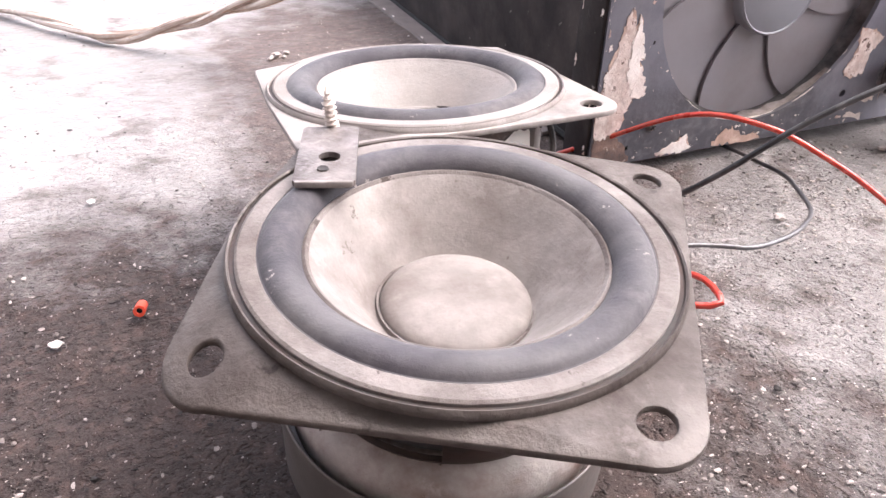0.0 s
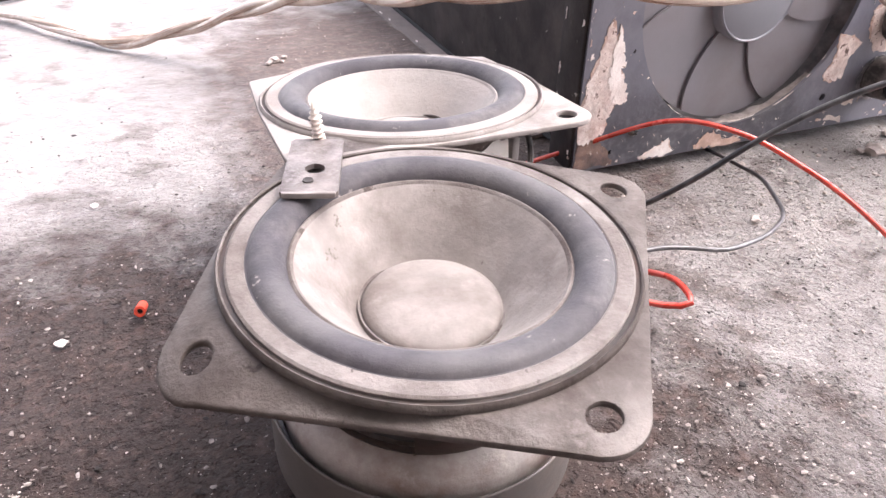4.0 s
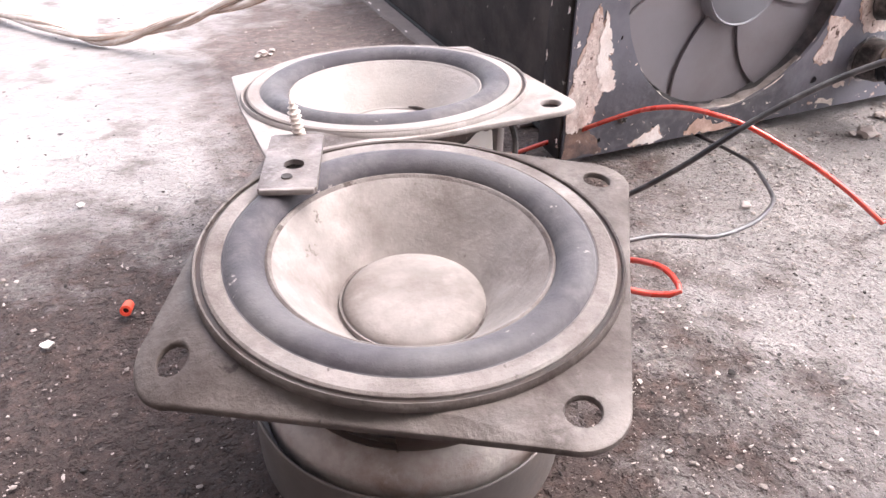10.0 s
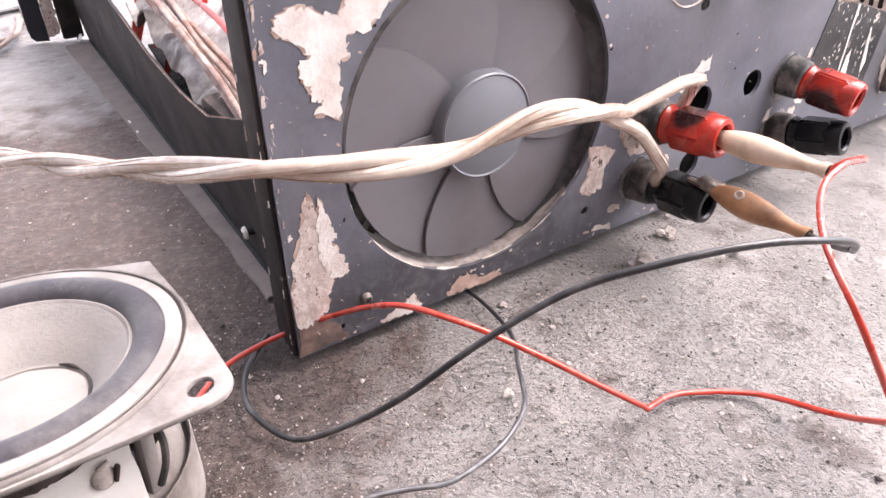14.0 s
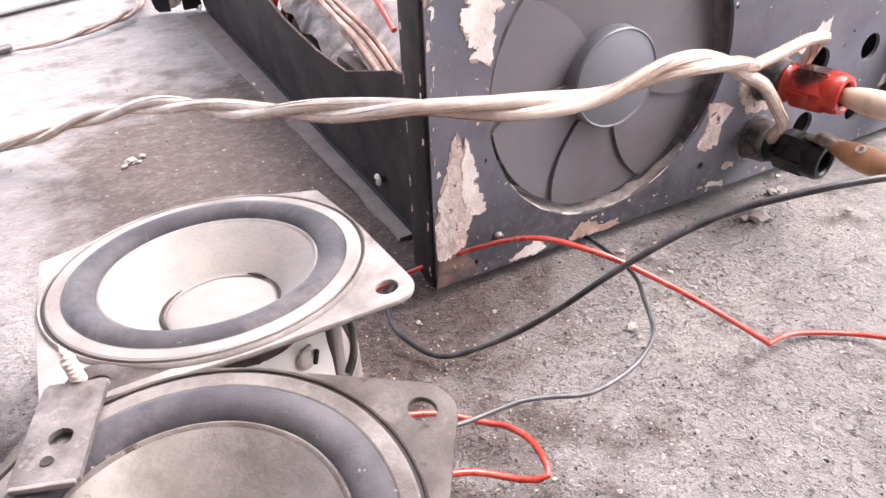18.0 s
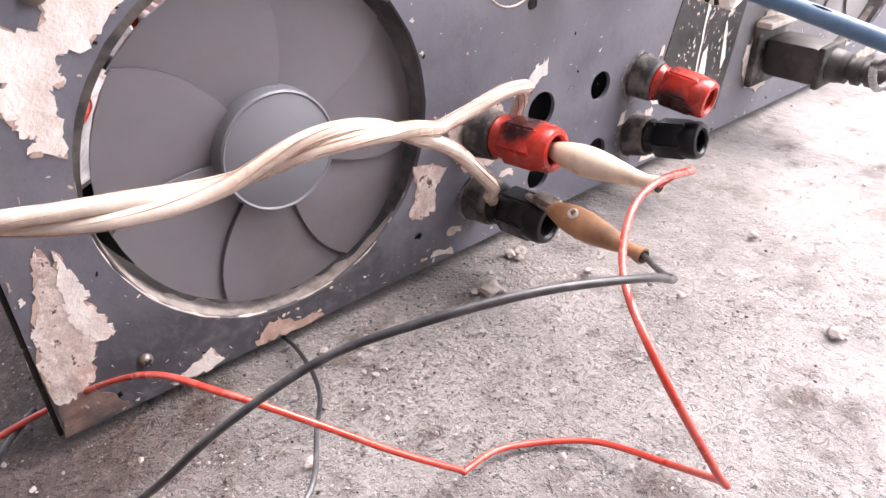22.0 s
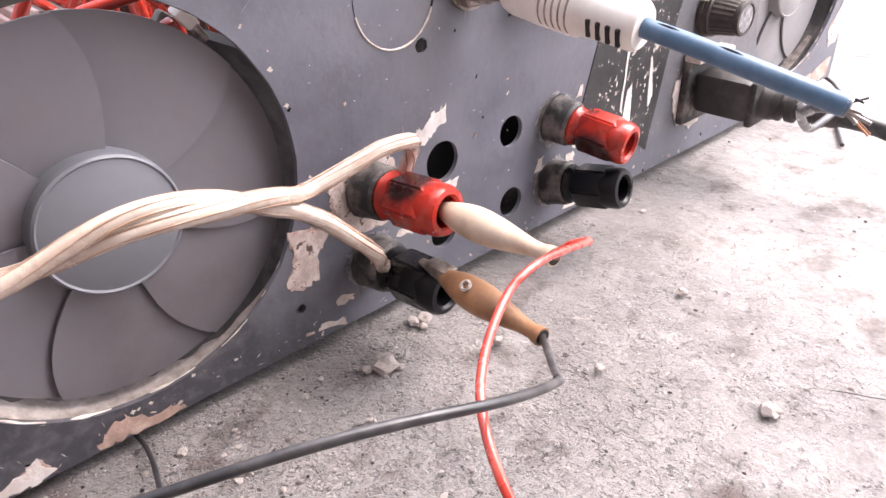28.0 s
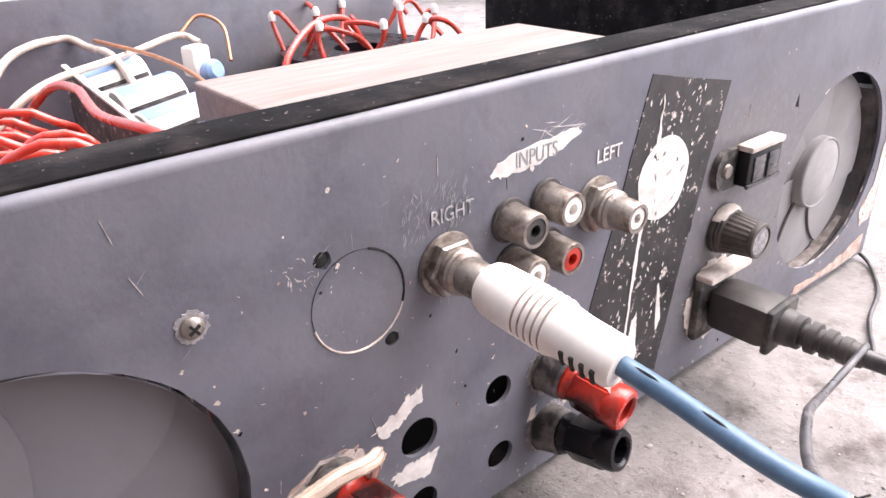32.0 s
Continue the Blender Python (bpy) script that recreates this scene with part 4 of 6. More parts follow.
    prof = [(0.0290, zf + 0.0010)]
    for k in range(10):
        a = math.pi * (0.12 + 0.83 * k / 9)
        prof.append((0.0258 + 0.0032 * math.cos(a), zf + 0.0001 + 0.0024 * math.sin(a) - foot * (k / 9) ** 2))
    prof += [(0.0218, zf - 0.0002 - foot), (0.0218, zf - 0.0008 - foot), (0.0290, zf - 0.0006)]
    part("surround", lathe(prof, 90, closed=True), SPK_FOAM, s, "dark grey foam roll surround with dust")
    def sunk(prof):
        """Lower the inner part of the cone the farther in it lies."""
        return [(r, z - foot - (deep - foot) * max(0.0, min(1.0, (0.0217 - r) / 0.0091))) for r, z in prof]

    cone = sunk([(0.0230, zf + 0.0008), (0.0224, zf + 0.0011), (0.0217, zf + 0.0007), (0.0194, zf - 0.0012), (0.0166, zf - 0.0032), (0.0148, zf - 0.0048), (0.0134, zf - 0.0062), (0.0126, zf - 0.0070), (0.0108, zf - 0.0080), (0.0108, zf - 0.0090), (0.0160, zf - 0.0058), (0.0230, zf - 0.0004)])
    part("glue_bead", lathe([(r, z + zf - foot) for r, z in ((0.0216, 0.0004), (0.0219, 0.0010), (0.0223, 0.0013), (0.0227, 0.0011), (0.0228, 0.0006))], 80, closed=True), ring, s, "pale dusty glue bead round the cone")
    # dark ring puts the groove's shade into the colour
    part("groove_shade", lathe([(0.0319, zf + 0.0001), (0.0320, zf + 0.00035), (0.0328, zf + 0.00035), (0.0329, zf + 0.0001)], 80, closed=True), BASKET, s, "dark ring painted for the shade in the groove beside the gasket")
    part("cone", lathe(cone, 80, closed=True), paper, s, "dusty beige paper cone")
    k = cap_r / 0.0130
    cap = [(0.0130, -0.0078), (0.0129, -0.0069), (0.0126, -0.0063), (0.0118, -0.0057), (0.0104, -0.0052), (0.0082, -0.0048), (0.0054, -0.0045), (0.0, -0.0043)]
    bm = lathe([(r * k, -0.0078 + (z + 0.0078) * cap_h + zf - deep) for r, z in cap + [(0.0, -0.0086), (0.0132, -0.0086)]], 56)
    for v in bm.verts:
        v.co.z += cap_off * noise.noise((v.co.x * 260, v.co.y * 260, 5))
        v.co.x += cap_at[0]
        v.co.y += cap_at[1]
    part("dust_cap", bm, paper, s, "slightly dented paper dust cap")
    part("cap_seam", lathe([(r * k, z + zf - deep) for r, z in ((0.0129, -0.0074), (0.0131, -0.0068), (0.0135, -0.0066), (0.0137, -0.0074))], 56, closed=True, m=Matrix.Translation((*cap_at, 0))), ring, s, "glue seam round the dust cap")
    for lo, hi in crack:
        arc = [(cap_at[0] + 0.0134 * k * math.cos(radians(b)), cap_at[1] + 0.0134 * k * math.sin(radians(b)), zf - deep - 0.0064) for b in np.linspace(lo, hi, 24)]
        part("crack", sweep(arc, lambda t: 0.0001 + 0.0005 * math.sin(math.pi * t) * (0.6 + 0.5 * abs(noise.noise((t * 14, lo, 1)))), 6), BASKET, s, "dark crack where the cap has come loose")
    # basket with windows, top plate, magnet can
    zb = 0.0184
    wall = bmesh.new()
    n = 60
    rows = []
    for z, r in ((zf - 0.0008, 0.0300), (zf - 0.0030, 0.0293), (zf - 0.0060, 0.0287), (zf - 0.0120, 0.0272), (zb + 0.0040, 0.0246), (zb + 0.0012, 0.0226), (zb - 0.0002, 0.0219)):
        rows.append([wall.verts.new((r * math.cos(2 * math.pi * k / n), r * math.sin(2 * math.pi * k / n), z)) for k in range(n)])
    for i in range(len(rows) - 1):
        for k in range(n):
            if 2 < i < 5 and (k + 6) % 15 > 4:
                continue
            q = (k + 1) % n
            wall.faces.new((rows[i][k], rows[i][q], rows[i + 1][q], rows[i + 1][k]))
    bmesh.ops.recalc_face_normals(wall, faces=wall.faces[:])
    bmesh.ops.solidify(wall, geom=wall.faces[:], thickness=0.0009)
    part("basket", wall, BASKET, s, "pressed steel basket with windows")
    part("spider", lathe([(0.0105, zf - 0.0115), (0.0185, zb + 0.006), (0.0205, zb + 0.001), (0.0, zb + 0.001)], 40), SPK_FOAM, s)
    part("top_plate", lathe([(0.0, zb + 0.0004), (0.0222, zb + 0.0004), (0.0228, zb), (0.0242, zb - 0.0007), (0.0256, zb - 0.0020), (0.0262, zb - 0.0040), (0.0263, zb - 0.0080), (0.0, zb - 0.0080)], 72), LIT_DUSTY_STEEL if dusty else RUSTY_STEEL, s, "rust-stained rounded top plate")
    part("magnet_can", lathe([(0.0, 0.0), (0.0272, 0.0), (0.0281, 0.0010), (0.0282, zb - 0.0046), (0.0281, zb - 0.0039), (0.0279, zb - 0.0037), (0.0276, zb - 0.0040), (0.0275, zb - 0.0078), (0.0, zb - 0.0080)], 72), LIT_DUSTY_STEEL if dusty else MAGNET, s, "dull zinc magnet can")
    return s


near = speaker("loudspeaker", "small dusty loudspeaker driver with paper cone and four holed ears", -0.0715, -0.0781, 0.0412, 9.6, (3.4, 0), ((0, .0449, 1, .0070), (90, .0440, 1, .0050), (183.5, .0443, 1, .0086), (271.6, .0447, 1, .0080)), 0.0001, 0.0017, ((183.5, .0026), (271.6, .0006)), deep=0.0050, cap_at=(0.0010, 0.0006), cap_r=0.0122)
far = speaker("loudspeaker", "small dusty loudspeaker driver with torn flange corner and solder tag", -0.0520, -0.0174, 0.0412, 0.0, (-4.0, 0), ((-45.5, .0453, 1, .0064), (35, .0396, 0, .0012), (141.5, .0404, 0, .0012), (222, .0455, 0, .0030)), 0.0002, 0.0017, dusty=True, deep=0.0030, cap_at=(0.0004, -0.0002), cap_r=0.0122, cap_h=0.55, crack=((120, 235), (-50, 20), (20, 48)))
at = pose(0.0050, -0.0287, 0.0300, -9, 0, 7)
outline = [(-0.0108, 0.0050), (-0.0080, -0.0085), (0.0098, -0.0090), (0.0100, 0.0064), (0.0086, 0.0075), (-0.0010, 0.0066)]
part("terminal_board", plate(jagged(outline, 0.0002, 4), [], 0.0014), WHITE_PLASTIC, far, "pale terminal board under the flange", m=at, smooth=False)
part("solder_blob", lathe([(0.0, 0.0), (0.0021, 0.0002), (0.0018, 0.0006), (0.0009, 0.0010), (0.0, 0.0011)], 14, m=OUT), DUST, far, "dusty solder blob", m=at @ pose(0.0046, 0, 0.0008))
part("solder_tag", box(0.0008, 0.0012, 0.0030, 0.0003), BASKET, far, "dark bent solder tag", m=at @ pose(0.0066, -0.0008, 0.0010, 0, 22, 0))
part("solder_tag", box(0.0024, 0.0010, 0.0007, 0.0003), DUST, far, "pale bent solder tag", m=at @ pose(0.0050, -0.0010, 0.0036, 0, -18, 0))
part("pale_strut", box(0.0032, 0.0030, 0.0190, 0.0008), LIT_DUSTY_RING, far, "dusty strut of the basket", m=pose(0.0170, -0.0236, 0.0295, 0, 4, 30))
lead_in = [(0.0180, -0.0262, 0.0400), (0.0192, -0.0272, 0.0370), (0.0199, -0.0278, 0.0330), (0.0192, -0.0282, 0.0285), (0.0174, -0.0284, 0.0245)]
part("lead_in_wire", sweep(smooth_line(lead_in, 0.001), 0.0007, 8), BLACK_DUSTY, far, "dark lead-in wire")
# torn, grimy skirt under the front of the flange
CARD = material("torn_brown_card", (0.115, 0.085, 0.075), 0.9, vary=0.4, scale=240, second=(0.030, 0.022, 0.020), amount=0.55, scale2=120, bump=0.8, bump_scale=900, spots=(0.42, 0.37, 0.34), spot_at=0.60, spot_scale=260)
skirt = bmesh.new()
rag = random.Random(5)
rings = []
for a in np.linspace(radians(205), radians(318), 90):
    low = 0.0372 + rag.uniform(-0.0006, 0.0005) + 0.0008 * math.sin(a * 9)
    rings.append([skirt.verts.new((r * math.cos(a), r * math.sin(a), z)) for r, z in ((0.0326, 0.0407), (0.0321, 0.0392 + rag.uniform(-.0002, .0002)), (0.0313 + rag.uniform(-.0003, .0003), low), (0.0303, low + 0.0002), (0.0310, 0.0407))])
for p, q in zip(rings, rings[1:]):
    for k in range(5):
        skirt.faces.new((p[k], p[(k + 1) % 5], q[(k + 1) % 5], q[k]))
skirt.faces.new(rings[0][::-1])
skirt.faces.new(rings[-1])
bmesh.ops.recalc_face_normals(skirt, faces=skirt.faces[:])
part("torn_skirt", skirt, CARD, far, "torn grimy card skirt under the flange")

# ---- bracket and screw joining the two drivers ----
STRAP = material("tarnished_strap", (0.20, 0.175, 0.165), 0.5, metal=0.4, vary=0.25, scale=260, second=(0.075, 0.055, 0.05), amount=0.45, scale2=150, bump=0.5, bump_scale=900, mid=((0.36, 0.33, 0.31), 220, 0.57), spots=(0.06, 0.045, 0.04), spot_at=0.69, spot_scale=420)
bracket = thing("bracket", "small dusty steel strap, holed, lying on the drivers' ears", "bracket", pose(-0.0839, -0.0550, 0.0476, 1.2, 0, -19.5))
bm = plate([(-0.0042, -0.0120), (0.0042, -0.0120), (0.0049, -0.0113), (0.0049, 0.0080), (0.0040, 0.0088), (-0.0040, 0.0088), (-0.0049, 0.0080), (-0.0049, -0.0113)], [circle(0.0004, -0.0002, 0.0018, 18, 0.05)], 0.0010)
bmesh.ops.transform(bm, matrix=pose(0, 0, 0, -90, 0, 0) @ Matrix.Scale(-1, 4, (0, 0, 1)), verts=bm.verts)
bmesh.ops.recalc_face_normals(bm, faces=bm.faces[:])
part("strap", bm, STRAP, bracket)
part("dimple", lathe([(0.0, 0.00015), (0.0004, 0.0001), (0.0007, 0.0002), (0.0009, 0.00025), (0.0010, 0.0)], 16), BASKET, bracket, "grimy dimple filled with dust", m=pose(-0.0004, -0.0043, 0.0))
part("folded_lip", box(0.0092, 0.0008, 0.0011, 0.0003, (0, -0.0085, -0.0004)), LIT_DUSTY_STEEL, bracket, "worn folded end")

prof = [(0.0016, 0.0), (0.0016, 0.0005)]
for k in range(7):
    r = 0.0016 if k < 5 else 0.0016 - 0.0004 * (k - 4)
    prof += [(r * 0.68, 0.0006 + 0.0012 * k), (r, 0.0011 + 0.0012 * k), (r * 0.7, 0.0014 + 0.0012 * k)]
prof += [(0.0, 0.0104)]
screw = part("wood_screw", lathe(prof, 18), DUST, m=pose(-0.0795, -0.0430, 0.0474, 0, -6, 0) @ Matrix.Scale(0.80, 4))
tagged(screw, "dust-white threaded screw standing point up through a strap", "screw")


def lump(r, seed, flat=0.6, n=2):
    bm = bmesh.new()
    bmesh.ops.create_icosphere(bm, subdivisions=n, radius=r)
    for v in bm.verts:
        d = v.co.normalized()
        v.co *= 1 + 0.45 * noise.noise(d * 1.9 + Vector((seed, 0, 0))) + 0.25 * noise.noise(d * 5 + Vector((0, seed, 0)))
        v.co.z *= flat
    return bm


# ---- loose wires ----
def wire(name, label, points, r, mat, category="wire", n=14, step=0.0025):
    return tagged(part(name, sweep(smooth_line(points, step), r, n), mat), label, category)


RED_MAIN = [(-0.0300, -0.0120, 0.0040), (-0.0263, -0.0066, 0.0022), (-0.0087, 0.0098, 0.0022), (0.0122, 0.0051, 0.0093), (0.0247, -0.0195, 0.0264), (0.0336, -0.0384, 0.0294), (0.0451, -0.0510, 0.0234), (0.0560, -0.0597, 0.0154), (0.0685, -0.0648, 0.0050), (0.0700, -0.0652, 0.0042), (0.0818, -0.0645, 0.0016), (0.0974, -0.0755, 0.0016), (0.0994, -0.0943, 0.0087), (0.0920, -0.1070, 0.0215), (0.0895, -0.1075, 0.0250), (0.0823, -0.0977, 0.0459), (0.0882, -0.0845, 0.0545), (0.1039, -0.0736, 0.0564), (0.1141, -0.0718, 0.0586), (0.1351, -0.0667, 0.0521)]
wire("red_wire", "thin red insulated wire arching from the driver to a clip", RED_MAIN, 0.00072, RED_WIRE)
part_end = [(0.1351, -0.0667, 0.0521), (0.1340, -0.0630, 0.0500), (0.1334, -0.0600, 0.0466)]
BLACK_MAIN = [(-0.0200, 0.0060, 0.0100), (0.0060, 0.0150, 0.0030), (-0.0030, 0.0060, 0.0030), (-0.0080, -0.0040, 0.0032), (-0.0085, -0.0130, 0.0032), (-0.0037, -0.0245, 0.0028), (0.0072, -0.0332, 0.0090), (0.0159, -0.0440, 0.0217), (0.0270, -0.0544, 0.0375), (0.0416, -0.0628, 0.0488), (0.0530, -0.0744, 0.0573), (0.0692, -0.0838, 0.0605), (0.0890, -0.0885, 0.0561), (0.1075, -0.0822, 0.0438), (0.1095, -0.0810, 0.0428), (0.1150, -0.0760, 0.0385), (0.1300, -0.0610, 0.0292)]
wire("black_wire", "black insulated wire rising from the floor to a clip", BLACK_MAIN[1:], 0.00075, BLACK_WIRE)
BLACK_THIN = [(-0.0300, -0.0565, 0.0165), (-0.0130, -0.0548, 0.0120), (0.0000, -0.0553, 0.0115), (0.0080, -0.0578, 0.0110), (0.0155, -0.0606, 0.0106), (0.0275, -0.0594, 0.0105), (0.0360, -0.0562, 0.0106), (0.0425, -0.0515, 0.0106), (0.0500, -0.0400, 0.0095), (0.0575, -0.0285, 0.0070), (0.0622, -0.0150, 0.0040), (0.0643, 0.0008, 0.0018), (0.0600, 0.0200, 0.0018)]
wire("black_wire", "thin black wire looping on the floor under the case", BLACK_THIN, 0.0006, GLOSSY_WIRE)
RED_LOOP = [(-0.0300, -0.0430, 0.0110), (-0.0165, -0.0444, 0.0069), (-0.0054, -0.0515, 0.0040), (-0.0030, -0.0560, 0.0055), (-0.0030, -0.0651, 0.0090), (-0.0053, -0.0732, 0.0089), (-0.0099, -0.0698, 0.0071), (-0.0171, -0.0639, 0.0076), (-0.0300, -0.0620, 0.0120)]
wire("red_wire", "short red wire loop beside the near driver", RED_LOOP, 0.00075, RED_WIRE)

STRAND = material("dull_strand", (0.27, 0.155, 0.10), 0.4, vary=0.35, scale=150, second=(0.55, 0.44, 0.37), amount=0.4, scale2=90, bump=0.1)
# pale twisted pair across the fan, split to the two posts
TWIST = [(-0.2300, 0.3300, 0.0040), (-0.1800, 0.2700, 0.0040), (-0.1393, 0.2127, 0.0040), (-0.1148, 0.1829, 0.0030), (-0.0864, 0.1573, 0.0141), (-0.0600, 0.1282, 0.0281), (-0.0396, 0.0940, 0.0392), (-0.0231, 0.0588, 0.0455), (-0.0095, 0.0255, 0.0540), (0.0050, -0.0030, 0.0614), (0.0260, -0.0140, 0.0603), (0.0480, -0.0170, 0.0592), (0.0679, -0.0215, 0.0640), (0.0849, -0.0226, 0.0622), (0.1010, -0.0186, 0.0551)]
mid = smooth_line(TWIST, 0.002)
pair = thing("speaker_cable", "twisted pair of pale clear-jacketed cables hanging across the fan", "cable")
run = 0.0
offsets = []
for i, p in enumerate(mid):
    if i:
        run += (p - mid[i - 1]).length
    along = (mid[min(i + 1, len(mid) - 1)] - mid[max(0, i - 1)]).normalized()
    sidev = along.cross(Vector((0, 0, 1))).normalized()
    upv = sidev.cross(along)
    a = 2 * math.pi * run / 0.085 + 0.9 + 0.7 * math.sin(run * 23)
    offsets.append((sidev * math.cos(a) + upv * math.sin(a)) * (0.0010 + 0.0005 * min(1.0, 1.5 * i / len(mid))))
ends = [[(0.1064, -0.0150, 0.0545), (0.1180, -0.0160, 0.0572), (0.1260, -0.0163, 0.0588), (0.1336, -0.0165, 0.0583), (0.1390, -0.0110, 0.0535), (0.1385, -0.0075, 0.0450)],
        [(0.1050, -0.0205, 0.0510), (0.1130, -0.0200, 0.0430), (0.1206, -0.0185, 0.0347), (0.1257, -0.0125, 0.0272), (0.1310, -0.0090, 0.0224)]]
for sgn, tail in ((1, ends[0]), (-1, ends[1])):
    line = [p + o * sgn for p, o in zip(mid, offsets)]
    line = line + smooth_line([line[-1]] + tail, 0.002)[1:]
    core = part("core", sweep(line, lambda t: 0.0012 + 0.00065 * min(1.0, t * 1.5), 12), WHITE_WIRE, pair, "clear jacket over pale copper strands")
    for q in range(7):
        strand = []
        for i, c in enumerate(line):
            along = (line[min(i + 1, len(line) - 1)] - line[max(0, i - 1)]).normalized()
            sv = along.cross(Vector((0, 0, 1))).normalized()
            a = q * 0.9 + i * 0.028 + 0.5 * math.sin(i * 0.11 + q)
            strand.append(c + (sv * math.cos(a) + sv.cross(along) * math.sin(a)) * 0.988 * (0.0012 + 0.00065 * min(1.0, 1.5 * i / len(line))))
        part("strand", sweep(strand, lambda t, q=q: 0.00013 + 0.00011 * math.sin(t * 60 + q * 2), 5), STRAND, core, "brown copper strand showing through")


# ---- binding posts ----
THIN_DUST = material("thin_dust_film", (0.33, 0.305, 0.305), 0.95, vary=0.3, scale=420, second=(0.13, 0.128, 0.148), amount=0.5, scale2=330, mid=((0.60, 0.55, 0.52), 380, 0.60), bump=0.6, bump_scale=1500)
def post(x, z, tip, mat, label):
    """A binding post on the panel at x, z, leaning towards its tip."""
    lean = Vector((0, -1, 0)).rotation_difference(Vector((tip[0] - x, -0.0262, tip[1] - z))).to_matrix().to_4x4()
    halo = plate(jagged(circle(0.0005, -0.0004, 0.0086, 20, 0.10), 0.0006, 5), [], 0.0001)
    part("dust_halo", halo, THIN_DUST, rear_panel, "pale caked dust round a post", m=pose(x, -0.0002, z), smooth=False)
    p = thing("binding_post", label, "binding post", pose(x, 0, z) @ lean, group="speaker terminals")
    part("washer", lathe([(0.0, 0.0003), (0.0078, 0.0003), (0.0070, 0.0007), (0.0, 0.0007)], 13, m=OUT), BLACK_DUSTY, p, "dusty seat")
    part("collar", lathe([(0.0, 0.0004), (0.0071, 0.0004), (0.0073, 0.0012), (0.0069, 0.0070), (0.0062, 0.0078), (0.0, 0.0078)], 28, m=OUT), CAKED, p, "dusty black collar")
    part("neck", lathe([(0.0, 0.0076), (0.0058, 0.0076), (0.0063, 0.0086), (0.0058, 0.0096), (0.0056, 0.0112), (0.0, 0.0112)], 28, m=OUT), mat, p)
    prof = [(0.0, 0.0108), (0.0062, 0.0108), (0.0071, 0.0120), (0.0071, 0.0212), (0.0062, 0.0228), (0.0042, 0.0228), (0.0036, 0.0190), (0.0, 0.0190)]
    hexa = lathe(prof, 6, m=OUT)
    bmesh.ops.bevel(hexa, geom=[e for e in hexa.edges if abs((e.verts[0].co - e.verts[1].co).normalized().y) > 0.95 and e.verts[0].co.xz.length > 0.005], offset=0.0006, segments=2, affect="EDGES")
    cap = part("screw_cap", hexa, mat, p)
    part("round_tip", lathe([(0.0040, 0.0206), (0.0062, 0.0206), (0.0064, 0.0226), (0.0063, 0.0254), (0.0057, 0.0266), (0.0044, 0.0268), (0.0038, 0.0260), (0.0037, 0.0206)], 30, m=OUT, closed=True), mat, cap, "round hollow end")
    return p


post(0.1326, 0.0410, (0.1362, 0.0426), RED_PLASTIC, "red hexagonal binding post, burnt black on top, with pale wire")
post(0.1322, 0.0202, (0.1354, 0.0206), BLACK, "black hexagonal binding post with pale wire underneath")
post(0.2052, 0.0404, (0.2092, 0.0374), RED_PLASTIC, "red hexagonal binding post, free, burnt black underneath, dusty collar")
post(0.2052, 0.0184, (0.2090, 0.0234), BLACK, "black hexagonal binding post, free, dusty collar")


# ---- test clips with soft sleeves ----
def clip(label, a, b, mat, jaw, bared=False):
    a, b = Vector(a), Vector(b)
    c = thing("test_clip", label, "test clip", group="test clips")
    line = [a.lerp(b, k / 24) for k in range(25)]

    def bulge(t):
        return 0.0020 + 0.0021 * math.sin(math.pi * min(1.0, t / 0.86) ** 0.8) ** 1.3 - 0.0003 * t + (0.0004 if t > 0.93 else 0)

    part("sleeve", sweep(line, bulge, 18), mat, c, "soft stained sleeve")
    d = (b - a).normalized()
    part("bore", sweep([b - d * 0.0004, b + d * 0.0002], 0.0017, 14), HOLE, c)
    part("jaw", sweep([Vector(jaw), a.lerp(Vector(jaw), 0.4), a + d * 0.002], lambda t: 0.0012 + 0.0012 * t, 10, flat=0.7), NICKEL, c, "dark metal jaw")
    if bared:
        m = Matrix.Translation(a - d * 0.0022 + Vector((0.0006, 0, 0.0010))) @ d.to_track_quat("Y", "Z").to_matrix().to_4x4()
        part("jaw_plate", box(0.0042, 0.0078, 0.0024, 0.0006), NICKEL, c, "bright folded jaw plate", m=m)
        part("sleeve_scar", lathe([(0.0008, 0.0), (0.0014, 0.0002), (0.0015, 0.0006), (0.0010, 0.0009), (0.0007, 0.0005)], 14, closed=True), DUST, c, "pale scar on the sleeve", m=Matrix.Translation(a.lerp(b, 0.32) + Vector((-0.0022, 0, 0.0032))) @ pose(0, 0, 0, 0, -35, 0))
    return c


clip("cream rubber-sleeved test clip plugged into the red post", (0.1372, -0.0235, 0.0418), (0.1334, -0.0600, 0.0464), CREAM, (0.1345, -0.0200, 0.0430))
clip("tan rubber-sleeved test clip gripping the black post", (0.1315, -0.0300, 0.0287), (0.1300, -0.0610, 0.0290), TAN, (0.1340, -0.0190, 0.0270), True)
wire("red_wire_end", "bent red wire end tied at the cream clip", part_end, 0.00095, RED_WIRE)


